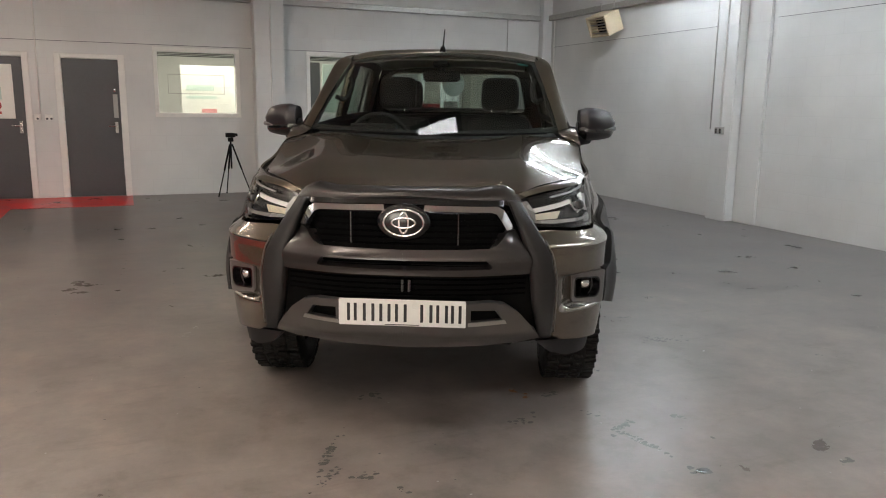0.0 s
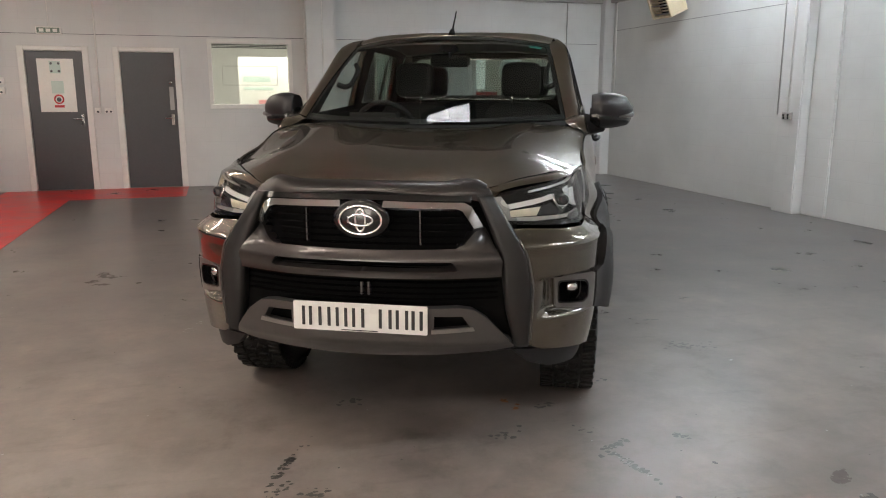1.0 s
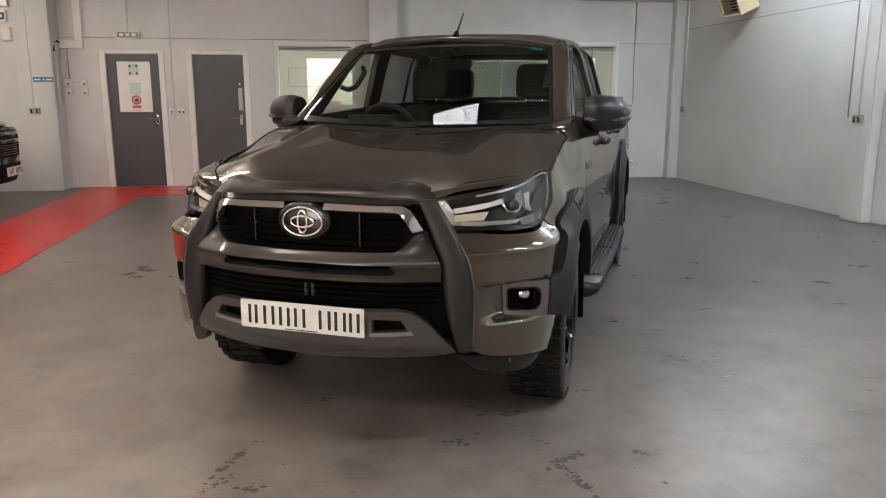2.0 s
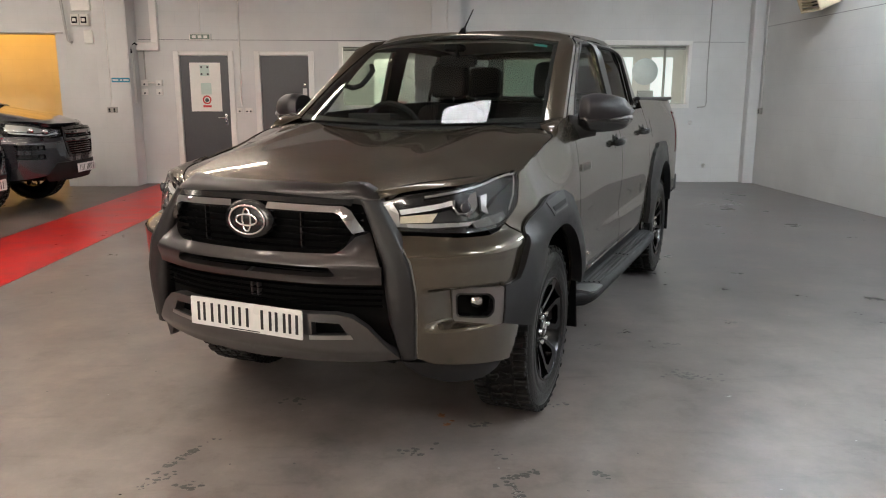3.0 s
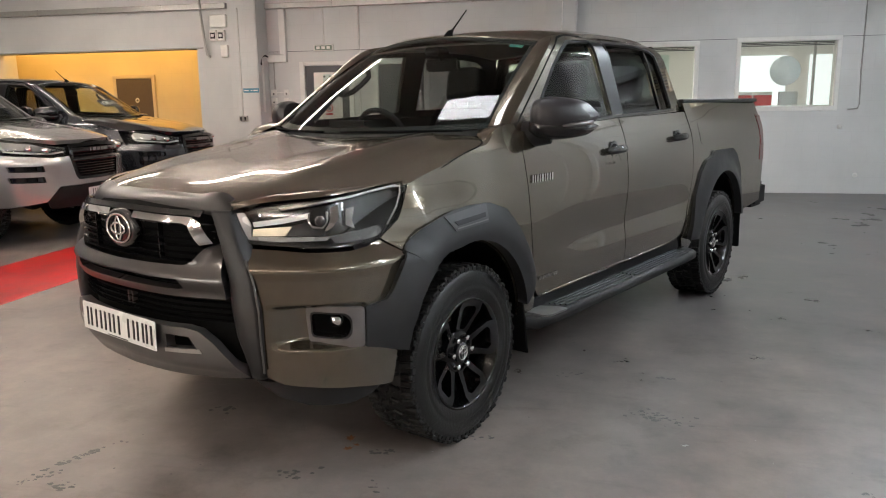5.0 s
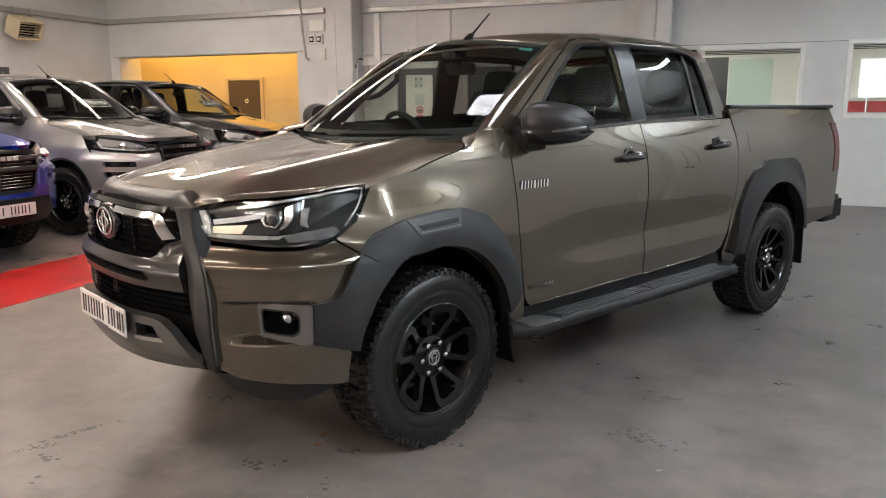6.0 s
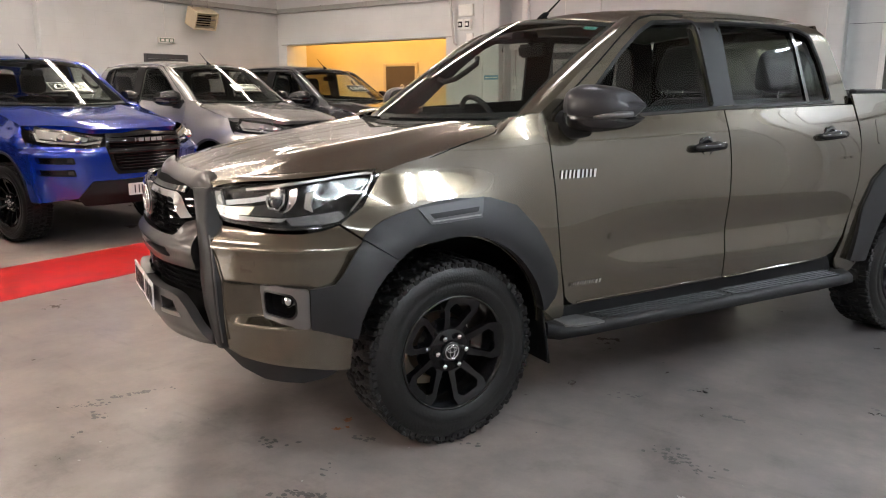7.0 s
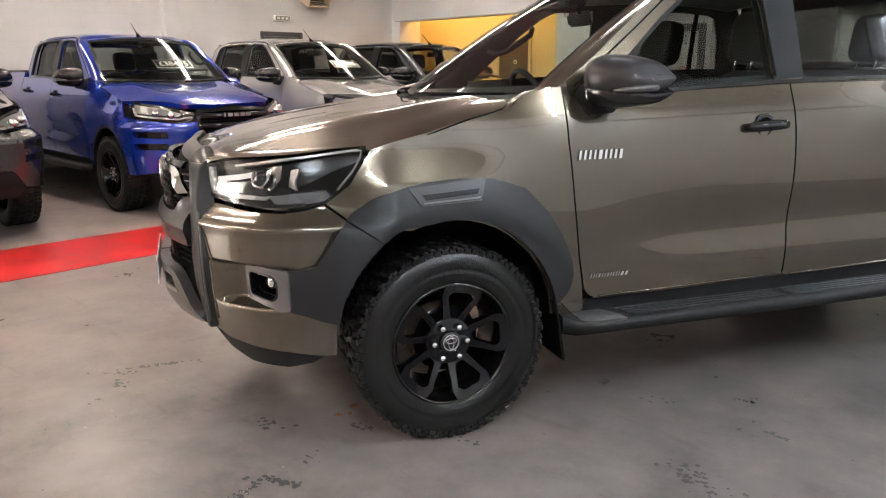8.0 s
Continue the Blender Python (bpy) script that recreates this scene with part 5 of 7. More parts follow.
    if detail == "hilux":
        pair("filler_flap", truck, body, rounded([(2.70, 1.10), (2.88, 1.11), (2.88, 1.25), (2.70, 1.24)], 0.03), skin(0.0015), both=False, step=0.06, thick=0.004)
    x = 0.76
    part("tailgate", boxed((-0.70, 4.16, 0.66), (0.70, 4.22, 1.37), 0.02, 2), body, truck)
    for sd in (1, -1):
        bm = bmesh.new()
        box(bm, (min(sd * 0.705, sd * 0.80), 4.12, 0.86), (max(sd * 0.705, sd * 0.80), 4.245, 1.28), 0.02, None, 2)
        part("tail_lamp", bm, RED_LENS, truck, "red tail lamp")
    pair("tail_lamp", truck, RED_LENS, [(4.115, 0.90), (4.222, 0.905), (4.232, 1.20), (4.215, 1.27), (4.12, 1.27), (4.145, 1.10)], skin(0.004), step=0.06, thick=0.02, label="red tail lamp")
    bm = bmesh.new()
    box(bm, (-0.84, 4.08, 0.50), (0.84, 4.40, 0.70), 0.03, None, 2)
    part("rear_bumper", bm, BLACK_PLASTIC, truck)
    # load cover
    bm = bmesh.new()
    box(bm, (-0.735, 2.60, 1.352), (0.735, 4.20, 1.392), 0.01)
    for k in range(16 if fine else 6):
        yy = 2.72 + (1.40) * k / (15 if fine else 5)
        box(bm, (-0.70, yy - 0.035, 1.390), (0.70, yy + 0.035, 1.397), 0.003)
    part("load_cover", bm, STEP_GREY if detail == "hilux" else FLARE_PLASTIC, truck, "grey roller load cover")
    bm = bmesh.new()
    for sd in (-1, 1):
        box(bm, (sd * 0.752 - 0.022, 2.58, 1.372), (sd * 0.752 + 0.022, 4.21, 1.40), 0.008)
    part("bed_rail", bm, FLARE_PLASTIC, truck)
    # cab side frame with window openings
    frame_o = [(0.455, 1.270), (0.46, 1.300), (0.60, 1.398), (0.76, 1.520), (0.90, 1.630), (0.985, 1.692), (1.06, 1.727), (1.2, 1.748), (1.5, 1.766), (1.85, 1.770), (2.10, 1.763), (2.28, 1.747),
               (2.39, 1.715), (2.45, 1.64), (2.49, 1.53), (2.525, 1.42), (2.548, 1.36), (2.54, 1.322), (1.9, 1.309), (1.5, 1.300), (1.25, 1.289), (1.0, 1.277), (0.75, 1.265), (0.60, 1.259)]
    w1 = rounded([(0.655, 1.284), (0.80, 1.425), (0.95, 1.560), (1.075, 1.655), (1.16, 1.695), (1.425, 1.712), (1.462, 1.320), (1.10, 1.302)], 0.020)
    w2 = rounded([(1.600, 1.328), (1.585, 1.714), (2.02, 1.712), (2.20, 1.698), (2.275, 1.665), (2.335, 1.53), (2.375, 1.345)], 0.025)
    pair("cab_frame", truck, body, frame_o, cab_lift(), step=step * 0.9, holes=(w1, w2), thick=0.03)
    pair("pillar_lining", truck, CABIN, [(p[0] + (0.02 if p[0] < 1.2 else 0.0), p[1] - (0.01 if p[1] > 1.6 else 0.0)) for p in frame_o], cab_lift(-0.045), step=0.09, holes=(grown(w1, -0.018), grown(w2, -0.018)), thick=0.0)
    pair("pillar_trim", truck, PILLAR_FILM, [(1.462, 1.318), (1.425, 1.712), (1.583, 1.716), (1.598, 1.326)], cab_lift(0.003), step=0.08, thick=0.004)
    pair("belt_moulding", truck, GLOSS_BLACK, [(0.565, 1.262), (0.75, 1.270), (1.0, 1.282), (1.25, 1.294), (1.50, 1.305), (1.9, 1.316), (2.40, 1.330), (2.40, 1.342), (1.9, 1.329), (1.50, 1.318), (1.25, 1.307), (1.0, 1.295), (0.75, 1.283), (0.575, 1.275)], cab_lift(0.010), step=0.08, thick=0.012)
    for w, d in ((w1, 0.015), (w2, 0.016)):
        pair("window_seal", truck, BLACK_PLASTIC, grown(w, d), cab_lift(0.002), step=0.05, holes=(w,), thick=0.012)
    pair("door_seam", truck, MATT_BLACK, [(0.528, 1.302), (0.66, 1.400), (0.82, 1.522), (0.955, 1.630), (1.04, 1.690), (1.11, 1.722), (1.2, 1.737), (1.5, 1.752), (1.5, 1.756), (1.2, 1.741), (1.107, 1.726), (1.035, 1.694), (0.950, 1.634), (0.814, 1.526), (0.654, 1.404), (0.520, 1.302)], cab_lift(0.0015), step=0.06, thick=0.004)
    pair("door_glass", truck, SIDE_GLASS, w1, cab_lift(-0.012), step=0.10, thick=0)
    pair("door_glass", truck, TINT_GLASS, w2, cab_lift(-0.013), step=0.10, thick=0)
    pair("quarter_divider", truck, GLOSS_BLACK, [(2.165, 1.34), (2.125, 1.705), (2.150, 1.704), (2.192, 1.34)], cab_lift(-0.004), step=0.1, thick=0.012)
    # roof, screen, rear window
    ro = [(-0.595, 1.03), (-0.30, 0.945), (0, 0.912), (0.30, 0.945), (0.595, 1.03), (0.606, 1.2), (0.612, 1.5), (0.612, 1.85), (0.606, 2.15), (0.585, 2.36), (0.42, 2.425), (0, 2.44), (-0.42, 2.425), (-0.585, 2.36), (-0.606, 2.15), (-0.612, 1.85), (-0.612, 1.5), (-0.606, 1.2)]
    def roof_lift(x, y):
        k = (x / 0.59) ** 2
        w = 1 - ease(0.0, 0.18, y - 0.905 - 0.115 * k)
        return (x, y, (roof_z(x, y) - 0.012 * max(0, abs(x) - 0.5) / 0.1) * (1 - w) + (1.751 - 0.050 * k) * w)
    part("roof", sheet(ro, roof_lift, step=step, thick=0.02), body, truck)
    u = [(-1, 0), (-0.5, 0), (0, 0), (0.5, 0), (1, 0), (1, 0.5), (1, 1), (0.5, 1), (0, 1), (-0.5, 1), (-1, 1), (-1, 0.5)]
    inner = [(-0.975, 0.055), (0, 0.045), (0.975, 0.055), (0.970, 0.5), (0.96, 0.955), (0, 0.962), (-0.96, 0.955), (-0.970, 0.5)]
    part("screen_border", sheet(u, screen_lift(-0.004), step=0.12, holes=(inner,), thick=0.006), BLACK_PLASTIC, truck)
    ws = part("windscreen", sheet(u, screen_lift(), step=0.12, thick=0), CAR_GLASS, truck)
    front_edge = [(1.300, 0.46), (1.398, 0.60), (1.520, 0.76), (1.630, 0.90), (1.692, 0.985), (1.727, 1.06)]
    def pillar_lift(a, b):
        p = Vector(screen_lift(0.004)(1.0, a))
        zz = 1.300 + (1.727 - 1.300) * a
        q = Vector(cab_lift()(lerp_curve(front_edge, zz), zz))
        m = p.lerp(q, b)
        return (m.x + 0.010 * math.sin(math.pi * b) * 0.8, m.y - 0.010 * math.sin(math.pi * b) * 0.6, m.z + 0.006 * math.sin(math.pi * b))
    pair("front_pillar", truck, body, [(0, 0), (1.0, 0), (1.0, 1), (0, 1)], pillar_lift, step=0.10, thick=0.0)
    def rear_lift(x, z):
        return (x, 2.44 + 0.16 * (1.70 - z) / 0.36 * 0.55 + 0.02 * (1 - (x / 0.6) ** 2), z)
    part("cab_back", sheet([(-0.66, 0.6), (0.66, 0.6), (0.735, 1.32), (0.60, 1.74), (-0.60, 1.74), (-0.735, 1.32)], rear_lift, step=0.15,
                           holes=(rounded([(-0.60, 1.37), (0.60, 1.37), (0.53, 1.68), (-0.53, 1.68)], 0.06),), thick=0.02), body, truck)
    part("rear_glass", sheet(rounded([(-0.60, 1.37), (0.60, 1.37), (0.53, 1.68), (-0.53, 1.68)], 0.06), rear_lift, step=0.2, thick=0), TINT_GLASS if detail != "hilux" else REAR_GLASS, truck)
    # scuttle panel and wipers
    bm = bmesh.new()
    for sd in (-1, 1):
        pts = [(sd * (0.06 + 0.58 * k / 8), 0.125 + 0.255 * (k / 8 * 0.86) ** 2 - 0.012, 1.266 + 0.008 * (k / 8)) for k in range(9)]
        rod(bm, pts, 0.006, 6)
    part("wiper", bm, MATT_BLACK, truck)
    part("scuttle", sheet([(-0.72, 0.30), (-0.4, 0.14), (0, 0.07), (0.4, 0.14), (0.72, 0.30), (0.72, 0.42), (0.4, 0.24), (0, 0.17), (-0.4, 0.24), (-0.72, 0.42)],
                          lambda x, y: (x, y, 1.230 + 0.02 * (x / 0.7) ** 2), step=0.1, thick=0.02), MATT_BLACK, truck)
    # aerial
    bm = bmesh.new()
    rod(bm, [(0, 1.02, 1.755), (0, 1.05, 1.785), (0, 1.07, 1.795)], [0.022, 0.016, 0.007], 8)
    rod(bm, [(0, 1.06, 1.79), (0, 1.20, 1.915)], [0.0055, 0.0035], 6)
    part("aerial", bm, MATT_BLACK, truck)
    # cabin
    part("cabin_floor", boxed((-0.70, 0.30, 0.48), (0.70, 2.44, 0.60), 0.01), CABIN, truck)
    for sd in (-1, 1):
        part("door_trim", sheet([(0.50, 0.55), (2.40, 0.55), (2.42, 1.315), (0.56, 1.285)], lambda y, z, sd=sd: (sd * (0.775 - 0.04 * max(0, z - 1.1)), y, z), step=0.4, thick=0.02), CABIN, truck)
    bm = bmesh.new()
    prof = [(0.17, 1.235), (0.40, 1.252), (0.62, 1.262), (0.72, 1.245), (0.78, 1.19), (0.76, 1.05), (0.70, 0.85), (0.40, 0.70)]
    vs = [[bm.verts.new((xx, yy + 0.12 * (xx / 0.7) ** 2, zz)) for yy, zz in prof] for xx in (-0.71, -0.35, 0, 0.35, 0.71)]
    for a, b in zip(vs, vs[1:]):
        for i in range(len(prof) - 1):
            bm.faces.new((a[i], b[i], b[i + 1], a[i + 1])).smooth = True
    part("dashboard", bm, CABIN, truck)
    bm = bmesh.new()
    box(bm, (-0.55, 0.56, 1.24), (-0.22, 0.72, 1.305), 0.03, None, 2)
    part("instrument_hood", bm, CABIN, truck)
    bm = bmesh.new()
    ring = [(-0.385 + 0.185 * math.cos(a), 0.90 - 0.075 * math.sin(a), 1.19 + 0.17 * math.sin(a)) for a in (2 * math.pi * k / 28 for k in range(28))]
    rod(bm, ring, 0.016, 8, True)
    for a in (0.15, math.pi - 0.15, -math.pi / 2):
        rod(bm, [(-0.385, 0.90, 1.19), (-0.385 + 0.18 * math.cos(a), 0.90 - 0.07 * math.sin(a), 1.19 + 0.165 * math.sin(a))], 0.014, 6)
    rod(bm, [(-0.385, 0.90, 1.19), (-0.385, 0.72, 1.10)], 0.05, 10)
    part("steering_wheel", bm, CABIN, truck)
    seat(truck, -0.375, 1.33)
    seat(truck, 0.375, 1.33)
    seat(truck, 0.0, 2.06, True)
    bm = bmesh.new()
    box(bm, (-0.12, 0.0, -0.035), (0.12, 0.03, 0.035), 0.015, pose(0.0, 0.96, 1.600, 10, 0, 0), 2)
    rod(bm, [(0, 0.975, 1.62), (0, 0.93, 1.69)], 0.012, 6)
    box(bm, (-0.05, 0.87, 1.655), (0.05, 0.98, 1.695), 0.012)
    part("rear_view_mirror", bm, MATT_BLACK, truck)
    part("headlining", sheet([(-0.57, 1.0), (0.57, 1.0), (0.57, 2.3), (-0.57, 2.3)], lambda x, y: (x, y, roof_z(x, y) - 0.05), step=0.3, thick=0.01), plain_lining, truck)
    for sd in (-1, 1):
        bm = bmesh.new()
        rod(bm, [(sd * 0.64, 0.755, 1.465), (sd * 0.605, 0.785, 1.448), (sd * 0.585, 0.84, 1.462), (sd * 0.578, 0.91, 1.505), (sd * 0.580, 0.985, 1.556), (sd * 0.60, 1.00, 1.59)], 0.016, 7)
        part("grab_handle", bm, CABIN, truck)
    # under the skin: a dark inner body, arch liners, chassis, axles
    inner_side = [(-0.60, 0.95), (-0.30, 1.06), (0.10, 1.16), (0.30, 1.25), (2.50, 1.28), (4.15, 1.34), (4.15, 0.55), (3.68, 0.50)] + arch(3.085, 0.53, 0.36, 176, 4, 14) + [(2.45, 0.43), (0.60, 0.43)] + arch(0, 0.53, 0.36, 176, 26, 14)
    pair("inner_body", truck, MATT_BLACK, inner_side, skin(-0.035), step=0.15, thick=0.0)
    for cy in (0.0, 3.085):
        for sd in (-1, 1):
            bm = bmesh.new()
            prof = arch(cy, 0.515, 0.39, 6, 174, 18, 0.95)
            a = [bm.verts.new((sd * 0.86, y, z)) for y, z in prof]
            b = [bm.verts.new((sd * 0.52, y, z)) for y, z in prof]
            for i in range(len(prof) - 1):
                bm.faces.new((a[i], a[i + 1], b[i + 1], b[i])).smooth = True
            bm.faces.new(b)
            part("arch_liner", bm, MATT_BLACK, truck)
    bm = bmesh.new()
    for sd in (-1, 1):
        box(bm, (sd * 0.42 - 0.04, -0.70, 0.36), (sd * 0.42 + 0.04, 4.1, 0.50), 0.01)
    box(bm, (-0.38, -0.5, 0.34), (0.38, 1.0, 0.52), 0.03)
    box(bm, (-0.70, 0.55, 0.42), (0.70, 2.40, 0.475), 0.01)
    box(bm, (-0.70, 2.5, 0.74), (0.70, 4.15, 0.80), 0.01)
    part("chassis", bm, MATT_BLACK, truck)
    bm = bmesh.new()
    for cy in (0.0, 3.085):
        rod(bm, [(-0.70, cy, 0.38), (-0.12, cy, 0.37), (0.12, cy, 0.37), (0.70, cy, 0.38)], [0.04, 0.05, 0.13, 0.04], 10)
    part("axle", bm, MATT_BLACK, truck)
    # side steps
    for sd in (1, -1):
        st = new("side_step")
        st.parent = truck
        st.matrix_basis = Matrix.Diagonal((sd, 1, 1, 1))
        bm = bmesh.new()
        ys = [0.46, 0.50, 0.60, 1.3, 2.0, 2.36, 2.46, 2.50]
        ws = [0.02, 0.09, 0.10, 0.105, 0.105, 0.10, 0.09, 0.02]
        rows = []
        for yy, ww in zip(ys, ws):
            cx = 0.862
            prof = [(cx - ww, 0.400), (cx - ww * 0.9, 0.424), (cx + ww * 0.75, 0.420), (cx + ww, 0.404), (cx + ww, 0.370), (cx + ww * 0.6, 0.350), (cx - ww, 0.350)]
            rows.append([bm.verts.new((px, yy, pz)) for px, pz in prof])
        for a, b in zip(rows, rows[1:]):
            for i in range(len(prof)):
                bm.faces.new((a[i], a[(i + 1) % 7], b[(i + 1) % 7], b[i])).smooth = i in (2, 3, 4)
        bm.faces.new(rows[0])
        bm.faces.new(rows[-1][::-1])
        part("board", bm, BLACK_PLASTIC, st, "black running board")
        if fine:
            part("end_cap", sheet([(0.775, 0.505), (0.945, 0.505), (0.962, 0.56), (0.965, 0.70), (0.780, 0.60)], lambda x, y: (x, y, 0.4265 - 0.008 * ease(0.93, 0.97, x)), step=0.05, thick=0.01, ref=lambda p: p - Vector((0, 0, 1))), STEP_GREY, st, "lighter grey step end")
            for k in range(7):
                for y0, y1 in ((0.66 + 0.012 * k, 1.48), (1.52, 2.36)):
                    xx = 0.790 + 0.0235 * k
                    part("tread_rib", boxed((xx, y0, 0.414), (xx + 0.011, y1, 0.4310 - 0.0006 * k), 0.0025), FLARE_PLASTIC, st)
        for yy in (0.8, 2.1):
            bm = bmesh.new()
            rod(bm, [(0.45, yy, 0.42), (0.80, yy, 0.375)], 0.022, 6)
            part("bracket", bm, MATT_BLACK, st)


plain_lining = plain("roof_lining", (0.30, 0.30, 0.28), 0.85)


def flare(truck, material, fine):
    """Front and rear wheel-arch extensions."""
    def bulge(cy):
        def relief(s, z):
            r = math.hypot(s - cy, z - 0.37)
            return 0.052 * (1 - ease(0.50, 0.66, r) * 0.72)
        return relief
    outer = [(0.425, 0.500), (0.462, 0.545), (0.476, 0.60), (0.474, 0.655), (0.436, 0.748), (0.372, 0.852), (0.280, 0.945), (0.158, 0.984), (0.02, 0.990), (-0.10, 0.982), (-0.175, 0.969), (-0.245, 0.950), (-0.297, 0.929), (-0.355, 0.893), (-0.384, 0.870)]
    inner = [(-0.264, 0.785), (-0.225, 0.815), (-0.185, 0.833)] + arch(-0.005, 0.462, 0.388, 78, 167, 16, 0.92)
    pair("wheel_arch_flare", truck, material, outer + inner, skin(0.0, bulge(0.0)), step=0.035, thick=0.055)
    c = 3.085
    outer = [(c + 0.50, 0.52), (c + 0.515, 0.70), (c + 0.47, 0.88), (c + 0.37, 0.99), (c + 0.27, 1.040), (c - 0.14, 1.045), (c - 0.19, 1.010), (c - 0.31, 0.985), (c - 0.42, 0.91), (c - 0.50, 0.77), (c - 0.545, 0.60), (c - 0.575, 0.47)]
    inner = arch(c, 0.500, 0.395, 8, 165, 20, 0.93)
    pair("wheel_arch_flare", truck, material, outer + inner, skin(0.0, bulge(c)), step=0.035, thick=0.055)


def nose_points(x0, x1, z, out, n=16):
    """Points across the nose at one height."""
    pts = []
    lift = skin(out)
    for i in range(n + 1):
        x = x0 + (x1 - x0) * i / n
        p = lift(sx(abs(x)), z)
        pts.append((math.copysign(p[0], x) if abs(x) > 1e-6 else 0.0, p[1], p[2]))
    return pts


def slat(z, half, out, h=0.010, d=0.018):
    """A horizontal grille bar with a sharp nose."""
    bm = bmesh.new()
    rows = []
    for (px, py, pz) in nose_points(-half, half, z, out):
        rows.append([bm.verts.new((px, py, pz)), bm.verts.new((px, py + d, pz + h / 2)), bm.verts.new((px, py + d, pz - h / 2))])
    for a, b in zip(rows, rows[1:]):
        for i in range(3):
            bm.faces.new((a[i], a[(i + 1) % 3], b[(i + 1) % 3], b[i]))
    return bm


def blade(z, half, out, h):
    """A horizontal grille bar with a flat, rounded face that leans back at its top."""
    bm = bmesh.new()
    rows = []
    for (px, py, pz) in nose_points(-half, half, z, out):
        sec = ((0.030, h * 0.50), (0.010, h * 0.50), (0.004, h * 0.36), (0.000, 0.0), (-0.002, -h * 0.34), (0.004, -h * 0.50), (0.030, -h * 0.50))
        rows.append([bm.verts.new((px, py + d, pz + u)) for d, u in sec])
    for a, b in zip(rows, rows[1:]):
        for i in range(6):
            bm.faces.new((a[i], a[i + 1], b[i + 1], b[i])).smooth = True
    return bm


def hood_panel(truck, body, step):
    half = [(0, -0.862), (0.25, -0.855), (0.44, -0.826), (0.50, -0.770), (0.62, -0.610), (0.75, -0.382), (0.793, -0.285), (0.800, -0.20), (0.800, -0.06), (0.799, 0.02), (0.802, 0.10),
            (0.806, 0.15), (0.806, 0.19), (0.790, 0.235), (0.750, 0.268), (0.70, 0.280), (0.45, 0.165), (0.2, 0.100)]
    o = half + [(0, 0.085)] + [(-x, y) for x, y in half[:0:-1]]
    # black rods stand in for the dark open gap beside the bonnet
    for sd in (1, -1):
        bm = bmesh.new()
        edge = [(p[0] + (q[0] - p[0]) * k / 4, p[1] + (q[1] - p[1]) * k / 4) for p, q in zip(half[3:14], half[4:15]) for k in range(4)]
        rod(bm, [(sd * (x + 0.005), y, hood_z(x, y) - 0.0005) for x, y in edge], 0.0028, 6)
        part("bonnet_seam", bm, MATT_BLACK, truck)
    part("bonnet", sheet(o, hood_lift, step=step, thick=0.045, ref=lambda p: Vector((0, p.y, 0.5))), body, truck)


def lettering(text, size, depth=0.002):
    cu = bpy.data.curves.new("lettering", "FONT")
    cu.body, cu.size, cu.extrude, cu.align_x, cu.align_y = text, size, depth, "CENTER", "CENTER"
    ob = bpy.data.objects.new("lettering", cu)
    me = bpy.data.meshes.new_from_object(ob)
    bpy.data.objects.remove(ob)
    return me


def badge_bars(truck, s0, z0, widths, h, slant=0.0, gap=0.012):
    """A chrome name badge, as plain bars."""
    b = new("badge")
    b.parent = truck
    lift = skin(0.004)
    s = s0
    for w in widths:
        p, q = Vector(lift(s, z0)), Vector(lift(s + w, z0))
        t = Vector(lift(s, z0 + h))
        bm = bmesh.new()
        d = Vector((0.003, 0, 0))
        vs = [p, q, q + (t - p), t]
        sl = Vector((0, slant, 0))
        vs[2] = vs[2] + sl
        vs[3] = vs[3] + sl
        lo = [bm.verts.new(v - d) for v in vs]
        hi = [bm.verts.new(v + d) for v in vs]
        bm.faces.new(hi)
        for i in range(4):
            bm.faces.new((lo[i], lo[(i + 1) % 4], hi[(i + 1) % 4], hi[i]))
        part("letter_bar", bm, CHROME, b)
        s += w + gap
    return b


